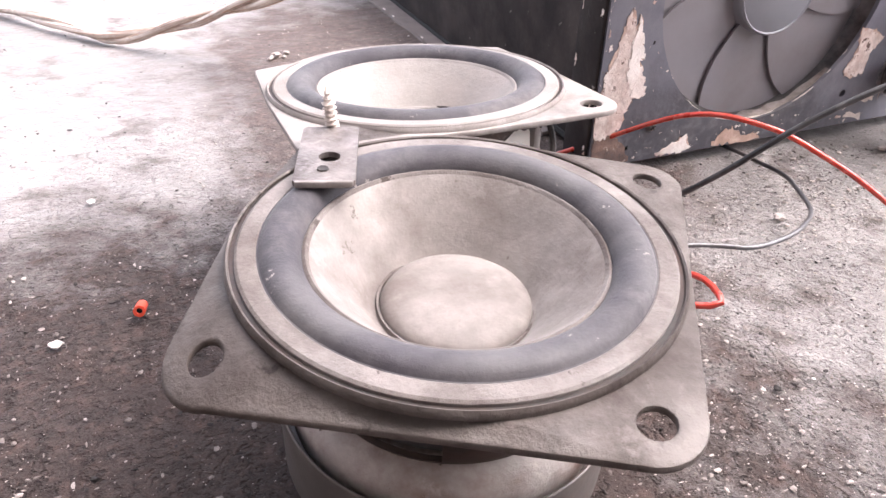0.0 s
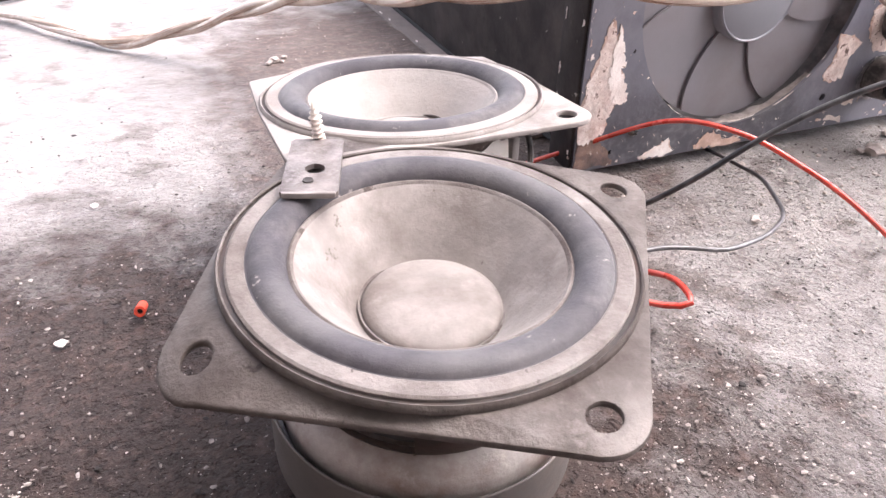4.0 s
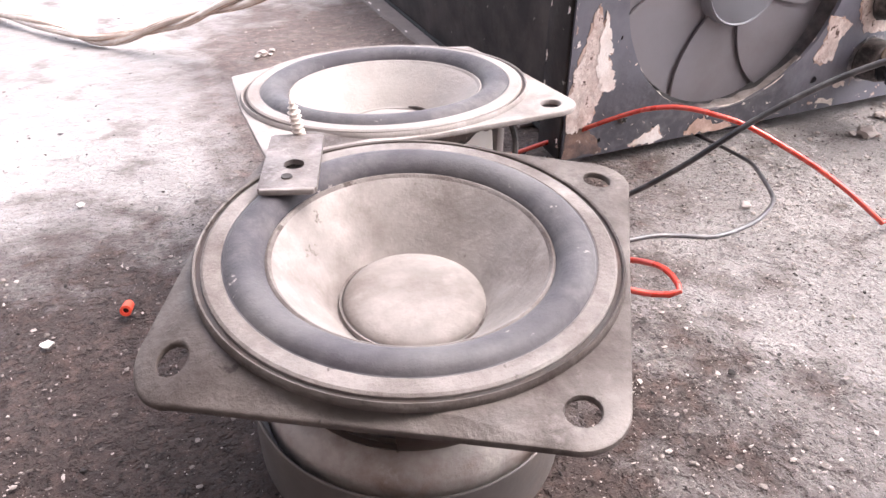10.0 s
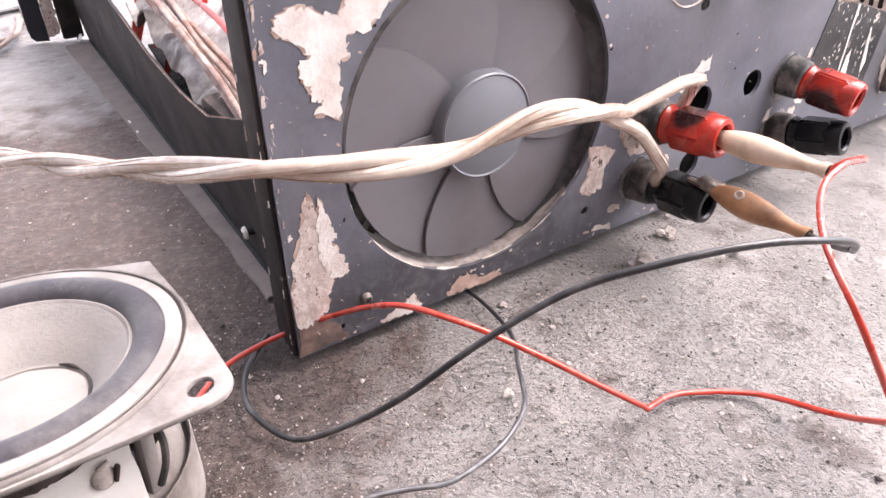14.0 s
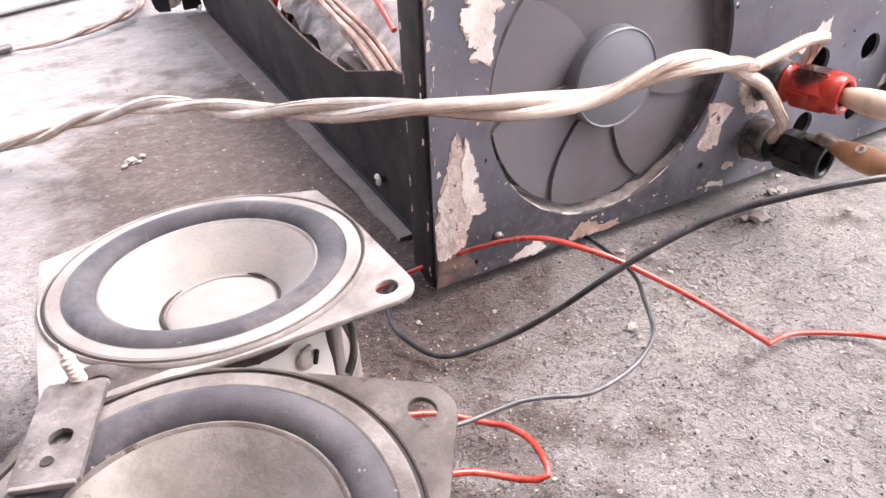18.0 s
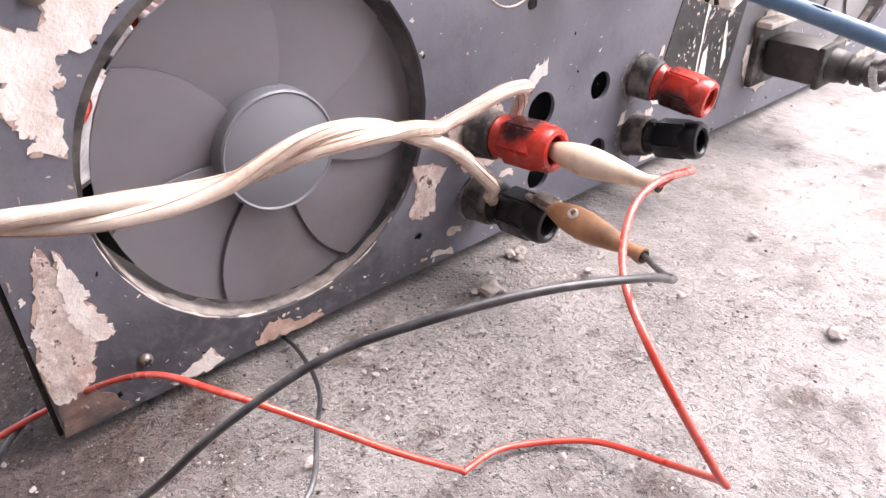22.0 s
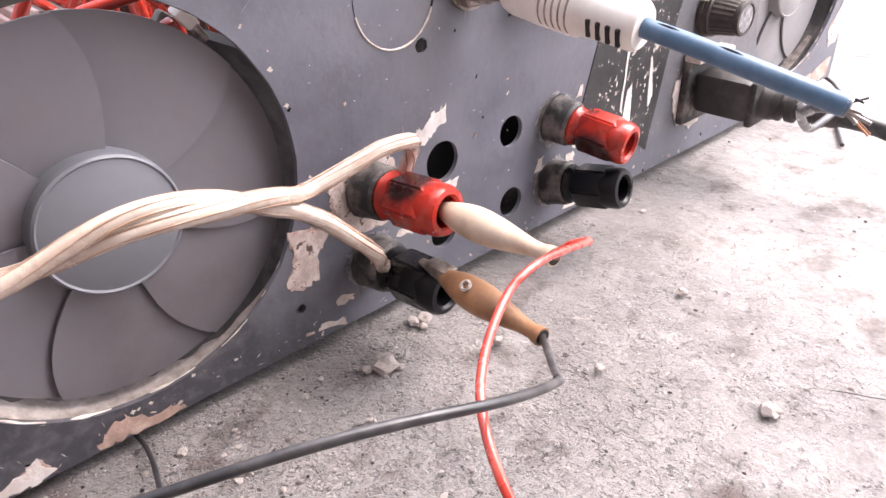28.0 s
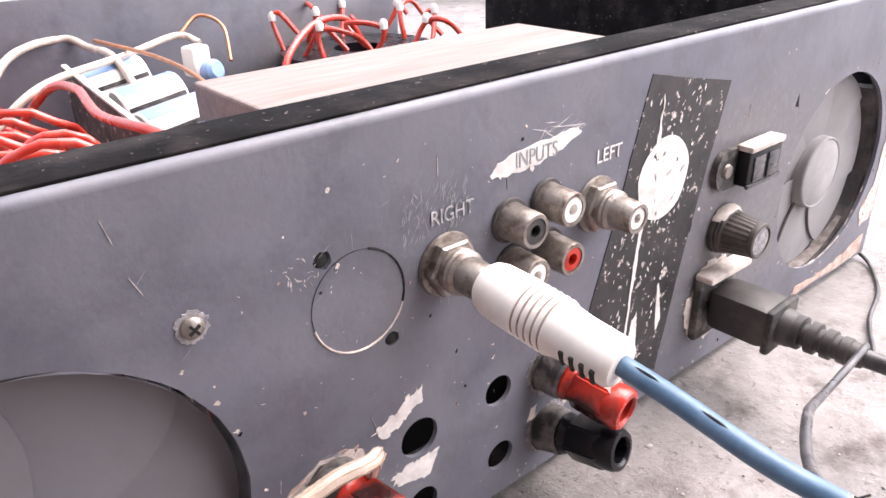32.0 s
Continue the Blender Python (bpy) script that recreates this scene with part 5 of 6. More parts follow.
# ---- sockets and fittings on the rear panel ----
def socket(x, z, inner, label):
    s = thing("phono_socket", label, "socket", pose(x, 0, z), group="input sockets")
    part("seat", lathe([(0.0, 0.0003), (0.0060, 0.0003), (0.0058, 0.0008), (0.0, 0.0008)], 24, m=OUT), BLACK_DUSTY, s)
    part("barrel", lathe([(0.0, 0.0005), (0.0050, 0.0005), (0.0048, 0.0020), (0.0046, 0.0090), (0.0043, 0.0096), (0.0034, 0.0096), (0.0034, 0.0060), (0.0, 0.0060)], 28, m=OUT), NICKEL, s, "dusty nickel barrel")
    part("insulator", lathe([(0.0, 0.0060), (0.0033, 0.0060), (0.0033, 0.0093), (0.0016, 0.0094), (0.0015, 0.0062), (0.0, 0.0062)], 24, m=OUT), inner, s)
    return s


socket(0.1893, 0.0918, BLACK_DUSTY, "nickel phono socket with dark centre")
socket(0.2025, 0.0935, WHITE_PLASTIC, "nickel phono socket with white centre")
socket(0.1903, 0.0792, WHITE_PLASTIC, "nickel phono socket with white centre behind a plug")
socket(0.2032, 0.0795, RED_PLASTIC, "nickel phono socket with red centre")


def phillips(x, y, z, r, label, m=OUT, mat=SCREW):
    s = thing("screw", label, "screw", pose(x, y, z), group="case screws")
    head = part("head", lathe([(0.0, 0.0002), (r, 0.0002), (r * 0.95, 0.0008), (r * 0.6, 0.0015), (0.0, 0.0017)], 22, m=m), mat, s)
    slot = box(r * 1.1, r * 0.24, 0.0003, 0.0, (0, 0, 0.00172))
    box(r * 0.24, r * 1.1, 0.0003, 0.0, (0, 0, 0.00174), slot)
    bmesh.ops.transform(slot, matrix=m @ Matrix.Rotation(0.6, 4, "Z"), verts=slot.verts)
    part("cross_slot", slot, HOLE, s, smooth=False)
    return s


phillips(0.1968, 0, 0.0862, 0.0026, "small nickel cross-head screw between the sockets")
phillips(0.1085, 0, 0.0948, 0.0024, "dusty cross-head screw in the rear panel", mat=NICKEL)
phillips(0.0300, -0.0003, 0.0965, 0.0024, "dark screw in a bare patch of the panel")
phillips(0.0296, 0, 0.0148, 0.0017, "small dull screw near the case corner")
foot_screw = phillips(LEFT + 0.0090, 0.0562, 0.0117, 0.0022, "bright screw standing out of the side wall", Matrix.Rotation(radians(-90), 4, "Y"), LETTER)
part("shank", lathe([(0.0, -0.0030), (0.0012, -0.0030), (0.0012, 0.0003), (0.0, 0.0003)], 12, m=Matrix.Rotation(radians(-90), 4, "Y")), HOLE, foot_screw)
phillips(0.0236, 0.3440, 0.0045, 0.0026, "bright screw at the far end of the side wall", Matrix.Rotation(radians(-60), 4, "Y"), LETTER)
part("dust_ring", plate(jagged(circle(0, 0, 0.0033, 18, 0.10), 0.0003, 3), [], 0.0002), THIN_DUST, rear_panel, "pale dusty ring round a screw", m=pose(0.1085, -0.00025, 0.0948), smooth=False)


def jack(x, z, label):
    s = thing("phono_socket", label, "socket", pose(x, 0, z), group="input sockets")
    part("washer", lathe([(0.0, 0.0003), (0.0082, 0.0003), (0.0080, 0.0011), (0.0, 0.0011)], 28, m=OUT), NICKEL, s)
    part("nut", lathe([(0.0, 0.0010), (0.0072, 0.0010), (0.0074, 0.0015), (0.0074, 0.0036), (0.0068, 0.0042), (0.0, 0.0042)], 6, m=OUT), NICKEL, s, "tarnished hexagonal nut")
    part("barrel", lathe([(0.0, 0.0040), (0.0056, 0.0040), (0.0054, 0.0052), (0.0057, 0.0058), (0.0053, 0.0066), (0.0056, 0.0072), (0.0046, 0.0080), (0.0044, 0.0142), (0.0041, 0.0148), (0.0032, 0.0148), (0.0031, 0.0100), (0.0, 0.0100)], 28, m=OUT), NICKEL, s)
    part("insulator", lathe([(0.0, 0.0100), (0.0030, 0.0100), (0.0030, 0.0144), (0.0014, 0.0144), (0.0014, 0.0110), (0.0, 0.0110)], 20, m=OUT), WHITE_PLASTIC, s)
    return s


jack(0.2222, 0.0868, "tarnished threaded phono socket under the printed word")
jack(0.1690, 0.0868, "tarnished threaded phono socket with a white plug inserted")

# white plug on the blue cable
GROOVE_BROWN = material("groove_brown", (0.20, 0.145, 0.12), 0.85, vary=0.3, scale=400, second=(0.38, 0.31, 0.27), amount=0.5, scale2=300, bump=0.3)
plug = thing("phono_plug", "white moulded plug on a blue cable, pushed into a socket", "plug")
a, b = Vector((0.1692, -0.0095, 0.0872)), Vector((0.1728, -0.0490, 0.0818))
turn = (b - a).to_track_quat("Z", "Y").to_matrix().to_4x4()
base = Matrix.Translation(a) @ turn
L = (b - a).length
prof = [(0.0, 0.0036), (0.0036, 0.0036), (0.0048, 0.0041), (0.0058, 0.0052), (0.0064, 0.0072), (0.0067, 0.0150)]
for k in range(5):
    prof += [(0.0067, 0.0158 + 0.0018 * k), (0.0062, 0.0162 + 0.0018 * k), (0.0062, 0.0170 + 0.0018 * k), (0.0066, 0.0174 + 0.0018 * k)]
prof += [(0.0060, 0.0262), (0.0056, 0.0300), (0.0055, L - 0.0010), (0.0048, L), (0.0, L)]
part("shell", lathe(prof, 32, m=base), WHITE_PLASTIC, plug, "white plastic shell with grip rings")
for k in range(4):
    part("relief_slot", box(0.0009, 0.0011, 0.0044, 0.0002), HOLE, plug, m=base @ Matrix.Rotation(radians(203), 4, "Z") @ pose(0.0054, 0, 0.0296 + 0.0025 * k, 90, 0, 0))
# a darker brown ring in each grip groove
for k in range(5):
    z = 0.0166 + 0.0018 * k
    part("groove_ring", lathe([(0.0060, z - 0.0004), (0.00628, z - 0.0002), (0.00628, z + 0.0002), (0.0060, z + 0.0004)], 32, m=base, closed=True), GROOVE_BROWN, plug, "brown ring in a grip groove")
BLUE_LINE = [(0.1727, -0.0480, 0.0820), (0.1738, -0.0600, 0.0800), (0.1749, -0.0786, 0.0766), (0.1792, -0.0905, 0.0730)]
blue = thing("blue_cable", "blue round cable with slit jacket and stripped end", "cable")
part("jacket", sweep(smooth_line(BLUE_LINE, 0.002), 0.0022, 14), BLUE, blue)
for t0, t1, ang in ((0.10, 0.28, 1.9), (0.42, 0.58, 1.7)):
    line = smooth_line(BLUE_LINE, 0.001)
    seg = [p + Vector((-0.0006, 0.0004, 0.00205)) for p in line[int(len(line) * t0):int(len(line) * t1)]]
    part("slit", sweep(seg, lambda t: 0.00035 * math.sin(math.pi * t) + 0.00002, 6), HOLE, blue, "dark slit in the jacket")
tip_at, tip_way = Vector((0.1792, -0.0905, 0.0730)), Vector((0.34, -0.90, -0.27)).normalized()
tip_turn = Matrix.Translation(tip_at) @ tip_way.to_track_quat("Z", "Y").to_matrix().to_4x4()
part("cut_end", lathe([(0.0, -0.0002), (0.0011, -0.0002), (0.0012, 0.0003), (0.0021, 0.0003), (0.0022, -0.0006)], 18, m=tip_turn), NICKEL, blue, "cut end with bright braid")
part("bore", lathe([(0.0, 0.0000), (0.0010, 0.0000), (0.0010, 0.0002), (0.0, 0.0002)], 12, m=tip_turn), HOLE, blue, "dark core hole")
frayed = random.Random(9)
for k in range(9):
    b = frayed.uniform(0, 6.28)
    o = Vector((math.cos(b), 0.4 * math.sin(b), math.sin(b)))
    far_end = tip_at + tip_way * frayed.uniform(0.0020, 0.0060) + o * frayed.uniform(0.0015, 0.0045)
    strand = smooth_line([tip_at + o * 0.0012, tip_at + tip_way * 0.0014 + o * 0.0020, far_end], 0.0008)
    part("strand", sweep(strand, 0.00022 if k % 3 else 0.00042, 6), (NICKEL, COPPER, BLACK)[k % 3], blue, ("bare bright strand", "bare copper strand", "thin black strand")[k % 3])
GREY_LINE = [(0.1796, -0.0898, 0.0722), (0.1846, -0.0837, 0.0700), (0.1982, -0.0762, 0.0635), (0.2179, -0.0677, 0.0572), (0.2393, -0.0612, 0.0456), (0.2614, -0.0561, 0.0363), (0.2820, -0.0540, 0.0350), (0.2950, -0.0520, 0.0330), (0.2990, -0.0490, 0.0260)]
wire("grey_wire", "grey wire curling from the blue cable to the power lead", GREY_LINE, 0.0012, GREY_WIRE)

wire("black_wire", "thin dark wire lying on the floor by the case corner", [(0.4255, 0.0060, 0.0040), (0.4190, -0.0060, 0.0016), (0.3960, -0.0200, 0.0012), (0.3680, -0.0285, 0.0012), (0.3450, -0.0400, 0.0012)], 0.0009, BLACK_WIRE)

# power inlet, lead
inlet = thing("power_inlet", "black square power inlet caked with dust", "power inlet", pose(0.2900, 0, 0.0305))
part("dust_ledge", box(0.0250, 0.0070, 0.0026, 0.0009, (0.0, -0.0042, 0.0132)), DUST, inlet, "thick pale dust along the top of the inlet")
part("plate", box(0.0240, 0.0035, 0.0250, 0.0012, (0, -0.0018, 0)), CAKED, inlet)
part("dust_cake", plate(jagged(circle(0, 0, 0.0160, 16, 0.10), 0.0014, 3), [], 0.0004), DUST, inlet, "pale caked dust round the inlet", m=pose(0, -0.0005, 0), smooth=False)
lead = thing("power_lead", "black moulded power plug and lead with ribbed strain relief", "power lead", pose(0.2900, -0.0036, 0.0308, 0, 0, 2))
PLUG_RUBBER = material("dusty_plug_rubber", (0.034, 0.029, 0.028), 0.55, vary=0.25, scale=110, second=(0.10, 0.085, 0.078), amount=0.35, scale2=70, bump=0.2)
part("plug_body", box(0.0170, 0.0220, 0.0155, 0.0030, (0, -0.0110, 0)), PLUG_RUBBER, lead, "dusty black plug body")
part("collar", box(0.0186, 0.0030, 0.0165, 0.0012, (0, -0.0226, 0)), BLACK_DUSTY, lead, "dust-edged collar behind the plug body")
prof = [(0.0, 0.0235), (0.0066, 0.0235), (0.0062, 0.0275)]
for k in range(4):
    prof += [(0.0058 - 0.0004 * k, 0.0280 + 0.0050 * k), (0.0058 - 0.0004 * k, 0.0305 + 0.0050 * k), (0.0040, 0.0310 + 0.0050 * k), (0.0040, 0.0325 + 0.0050 * k)]
prof += [(0.0036, 0.0500), (0.0, 0.0500)]
part("strain_relief", lathe(prof, 20, m=OUT), PLUG_RUBBER, lead, "ribbed strain relief")
part("cord", sweep(smooth_line([(0, -0.0490, 0), (0.003, -0.062, -0.0015), (0.012, -0.082, -0.010), (0.03, -0.105, -0.0240), (0.08, -0.14, -0.0265), (0.20, -0.19, -0.0265)], 0.004), 0.0030, 12), BLACK_WIRE, lead)

# outlet block and fuse holder
outlet = thing("outlet_block", "black two-slot outlet block on an oval flange", "socket", pose(0.2965, 0, 0.0806))
bm = plate([(-0.0115 + 0.0056 * math.cos(a), 0.0068 * math.sin(a)) for a in np.linspace(math.pi / 2, 3 * math.pi / 2, 9)] + [(0.0125 + 0.0056 * math.cos(a), 0.0068 * math.sin(a)) for a in np.linspace(-math.pi / 2, math.pi / 2, 9)], [], 0.0022)
bmesh.ops.translate(bm, vec=(0, -0.0023, 0), verts=bm.verts)
part("flange", bm, CAKED, outlet, "dusty oval flange")
body = part("body", box(0.0205, 0.0055, 0.0125, 0.0008, (0.0045, -0.0040, 0)), BLACK, outlet)
for dx in (-0.0042, 0.0046):
    part("socket_face", box(0.0066, 0.0008, 0.0088, 0.0003, (0.0045 + dx, -0.0069, -0.0006)), GREY_WIRE, body, "grey socket face")
part("frame_edge", box(0.0208, 0.0012, 0.0014, 0.0004, (0.0045, -0.0068, -0.0060)), GREY_WIRE, outlet)
part("dust_ledge", box(0.0210, 0.0062, 0.0022, 0.0007, (0.0045, -0.0044, 0.0068)), DUST, outlet, "thick pale dust along the top ledge")
part("flange_screw", lathe([(0.0, 0.0022), (0.0026, 0.0022), (0.0022, 0.0032), (0.0, 0.0036)], 16, m=pose(-0.0112, 0, 0) @ OUT), NICKEL, outlet)
fuse = thing("fuse_holder", "dark ribbed fuse holder cap furred with dust", "fuse holder", pose(0.2908, 0, 0.0578))
FUSE = material("brown_black_plastic", (0.042, 0.034, 0.031), 0.5, vary=0.25, scale=200, second=(0.11, 0.09, 0.08), amount=0.35, scale2=150, bump=0.2)
part("nut", lathe([(0.0, 0.0003), (0.0086, 0.0003), (0.0086, 0.0018), (0.0080, 0.0022), (0.0083, 0.0028), (0.0078, 0.0034), (0.0081, 0.0040), (0.0074, 0.0046), (0.0, 0.0046)], 26, m=OUT), FUSE, fuse, "threaded collar")
ribs = bmesh.new()
lathe([(0.0, 0.0044), (0.0074, 0.0044), (0.0072, 0.0060), (0.0064, 0.0126), (0.0060, 0.0132), (0.0, 0.0132)], 48, ribs, OUT)
for v in ribs.verts:
    k = round(math.atan2(v.co.z, v.co.x) / (2 * math.pi / 48))
    if k % 2 and v.co.xz.length > 0.005:
        v.co.x *= 0.965
        v.co.z *= 0.965
part("cap", ribs, FUSE, fuse, "tapered ribbed cap", smooth=False)
part("cap_end", lathe([(0.0, 0.0130), (0.0062, 0.0130), (0.0064, 0.0140), (0.0061, 0.0150), (0.0052, 0.0152), (0.0050, 0.0146), (0.0, 0.0146)], 30, m=OUT), FUSE, fuse, "rounded rim of the cap")
part("end_disc", lathe([(0.0, 0.0145), (0.0049, 0.0145), (0.0048, 0.0148), (0.0, 0.0149)], 24, m=OUT), THIN_DUST, fuse, "pale dusty end disc")
fur = lathe([(0.0080, 0.0004), (0.0090, 0.0004), (0.0094, 0.0016), (0.0090, 0.0034), (0.0080, 0.0044)], 40, m=OUT, closed=True)
bmesh.ops.delete(fur, geom=[v for v in fur.verts if v.co.z < 0.0052], context="VERTS")
for v in fur.verts:
    v.co += Vector((noise.noise(v.co * 700), noise.noise(v.co * 600 + Vector((3, 0, 0))), noise.noise(v.co * 650))) * 0.0005
part("dust_fur", fur, DUST, fuse, "pale dust lying on the collar")

# black tape strip and round white sticker
strip = plate(jagged([(0.2432, 0.1188), (0.2837, 0.1105), (0.2700, 0.0600), (0.2600, 0.0130), (0.2190, 0.0400), (0.2330, 0.0840)], 0.0002, 6), [], 0.0002)
bmesh.ops.translate(strip, vec=(0, -0.00025, 0), verts=strip.verts)
sticker = part("tape_strip", strip, STICKER, m=None, smooth=False)
tagged(sticker, "black adhesive strip, flaking and speckled with dust, on the rear panel", "sticker")
dot = plate([(0.2530 + 0.0122 * math.cos(a) * (1 + 0.03 * math.sin(5 * a)), 0.0862 + 0.0132 * math.sin(a)) for a in np.linspace(0, 2 * math.pi, 40, endpoint=False)], [], 0.0002)
bmesh.ops.translate(dot, vec=(0, -0.0005, 0), verts=dot.verts)
tagged(part("round_sticker", dot, LETTER, smooth=False), "round white paper sticker, worn, on a black strip", "sticker")
for pts in ([(0.2478, 0.1120), (0.2490, 0.1122), (0.2482, 0.1040), (0.2505, 0.0970), (0.2450, 0.0960), (0.2466, 0.1040)], [(0.2440, 0.0745), (0.2475, 0.0730), (0.2440, 0.0560), (0.2425, 0.0330), (0.2400, 0.0330), (0.2412, 0.0560)], [(0.2440, 0.0400), (0.2490, 0.0420), (0.2530, 0.0250), (0.2460, 0.0190), (0.2390, 0.0230)], [(0.2540, 0.0480), (0.2560, 0.0490), (0.2640, 0.0340), (0.2600, 0.0300)]):
    lean = [sum(p[0] for p in pts) / len(pts) + 0.06 * (z - 0.07) for _, z in pts]
    bm = plate(jagged([(c + 0.42 * (x - c), z) for c, (x, z) in zip(lean, pts)], 0.0004, 4), [], 0.0002)
    bmesh.ops.translate(bm, vec=(0, -0.00045, 0), verts=bm.verts)
    part("paint_drip", bm, LETTER, sticker, "dried white paint drip", smooth=False)

# knocked-out blanking disc: a fine groove
for a0, a1, mat, w in ((-2.9, -0.35, DUST, 0.00042), (-0.35, 1.3, HOLE, 0.0004), (1.3, 3.4, HOLE, 0.00012)):
    line = [(0.1447 + 0.0119 * math.cos(a), -0.0001, 0.0860 + 0.0123 * math.sin(a)) for a in np.linspace(a0, a1, 40)]
    part("groove", sweep(line, lambda t, w=w: w * (0.45 + 0.75 * abs(noise.noise((t * 23, w * 9000, 2)))), 6), mat, rear_panel)


# ---- printing ----
def letters(word, x, z, size, mat, label, wide=1.0, shear=0.0):
    cu = bpy.data.curves.new("letters", "FONT")
    cu.body, cu.size, cu.extrude, cu.align_x, cu.shear = word, size, 0.00005, "CENTER", shear
    ob = bpy.data.objects.new("letters", cu)
    scene.collection.objects.link(ob)
    me = bpy.data.meshes.new_from_object(ob.evaluated_get(bpy.context.evaluated_depsgraph_get()))
    bpy.data.objects.remove(ob)
    me.materials.clear()
    me.materials.append(mat)
    t = new("printed_word", me)
    t.matrix_basis = pose(x, -0.00035, z, 90, 0, 0) @ Matrix.Diagonal((wide, 1, 1, 1))
    return tagged(t, label, "lettering", kind="")


patch = [(0.1828, 0.1046), (0.1850, 0.1072), (0.1900, 0.1086), (0.2060, 0.1102), (0.2135, 0.1106), (0.2146, 0.1090), (0.2060, 0.1054), (0.1980, 0.1040), (0.1972, 0.1028), (0.1960, 0.1038), (0.1870, 0.1034)]
bm = plate(jagged(patch, 0.0005, 5), [], 0.0002)
bmesh.ops.translate(bm, vec=(0, -0.00025, 0), verts=bm.verts)
part("scratched_field", bm, LETTER, rear_panel, "scratched white field", smooth=False)
letters("INPUTS", 0.1985, 0.1048, 0.0058, SCRATCHED, "dark scratched printed word on a white field", 0.78)
letters("LEFT", 0.2266, 0.0985, 0.0056, LETTER, "white printed word above a socket", 0.92)
FADED = material("rubbed_print", (0.47, 0.45, 0.45), 0.8, vary=0.2, scale=500, second=(0.10, 0.10, 0.12), amount=0.5, scale2=420, bump=0.2)
letters("RIGHT", 0.1712, 0.0976, 0.0052, FADED, "white worn printed word above a socket", 0.86)
rng = random.Random(5)


def flecks(name, n, area, mat, size, label, angle=None, lift=0.00015, fat=1.0):
    """Many fine scratches or chips, joined."""
    bm = bmesh.new()
    for _ in range(n):
        x, z = rng.uniform(area[0], area[1]), rng.uniform(area[2], area[3])
        a = rng.uniform(0, math.pi) if angle is None else rng.gauss(angle, 0.35)
        l, w = rng.uniform(*size), rng.uniform(0.00004, 0.00014) * fat
        if any(math.hypot(x - fx, z - fz) < fr + l / 2 for fx, fz, fr in OPENINGS):
            continue
        dx, dz = math.cos(a) * l / 2, math.sin(a) * l / 2
        nx_, nz_ = -math.sin(a) * w, math.cos(a) * w
        vs = [bm.verts.new((px, -lift, pz)) for px, pz in ((x - dx, z - dz), (x + nx_, z + nz_), (x + dx, z + dz), (x - nx_, z - nz_))]
        bm.faces.new(vs)
    return tagged(part(name, bm, mat, rear_panel, label, smooth=False), kind="stuff")


flecks("scratching", 150, (0.157, 0.176, 0.095, 0.107), SCRATCHED, (0.0008, 0.0040), "fan of fine pale scratches", 1.2)
# black plugs, added so that two small holes look dark inside
for x, z in ((0.1368, 0.0986), (0.1524, 0.0730)):
    part("hole_plug", lathe([(0.0, -0.0004), (0.0019, -0.0004), (0.0014, 0.0), (0.0, 0.0002)], 12, m=pose(x, 0.0004, z) @ OUT), HOLE, rear_panel, "black plug painted for the dark inside of a hole")
flecks("chipping", 170, (0.118, 0.330, 0.012, 0.120), LETTER, (0.0004, 0.0012), "scattered pale paint chips")
flecks("scratching", 14, (0.095, 0.175, 0.060, 0.121), SCRATCHED, (0.002, 0.006), "thin scratches in the enamel", 1.1, fat=0.6)
flecks("chipping", 45, (0.010, 0.120, 0.004, 0.012), BARE, (0.0005, 0.0020), "chipped lower edge")
flecks("chipping", 40, (0.120, 0.330, 0.0036, 0.0065), BARE, (0.0006, 0.0028), "chipped lower edge", 0.1)
flecks("chipping", 40, (0.009, 0.030, 0.010, 0.120), BARE, (0.0004, 0.0012), "chipped corner")
flecks("chipping", 50, (0.0092, 0.0115, 0.010, 0.122), BARE, (0.0006, 0.0020), "chipped corner edge", 1.5)
flecks("scratching", 14, (0.200, 0.216, 0.1085, 0.1145), LETTER, (0.004, 0.010), "pale scratches beside the word", 0.28)
flecks("flaking", 70, (0.243, 0.270, 0.072, 0.111), LETTER, (0.0007, 0.0026), "pale flakes on the black strip", 1.35, 0.0005, 3.5)
flecks("flaking", 70, (0.230, 0.262, 0.036, 0.074), LETTER, (0.0007, 0.0026), "pale flakes on the black strip", 1.35, 0.0005, 3.5)
flecks("chipping", 25, (0.128, 0.136, 0.094, 0.101), DUST, (0.0006, 0.0020), "chipped paint round a hole")

# ---- inside the open case ----
heatsink = thing("heatsink", "large dull aluminium heatsink with crumpled foil", "heatsink")
bm = bmesh.new()
n, m_ = 26, 12
grid = []
for i in range(n):
    row = []
    for k in range(m_):
        u, w = i / (n - 1), k / (m_ - 1)
        y = 0.040 + 0.20 * u
        x = 0.0215 + 0.012 * u + 0.048 * w
        z = 0.032 + 0.012 * u + 0.030 * w + 0.012 * noise.noise((u * 7, w * 3, 1)) + 0.006 * noise.noise((u * 19, w * 8, 4))
        row.append(bm.verts.new((x, y, z)))
    grid.append(row)
for i in range(n - 1):
    for k in range(m_ - 1):
        bm.faces.new((grid[i][k], grid[i][k + 1], grid[i + 1][k + 1], grid[i + 1][k]))
bmesh.ops.recalc_face_normals(bm, faces=bm.faces[:])
bmesh.ops.solidify(bm, geom=bm.faces[:], thickness=0.001)
part("foil", bm, FOIL, heatsink, "crumpled metal foil")
for k in range(9):
    part("fin", box(0.0020, 0.17, 0.060, 0.0003, (0.066 + 0.0055 * k + 0.012, 0.150, 0.037)), ALU, heatsink)
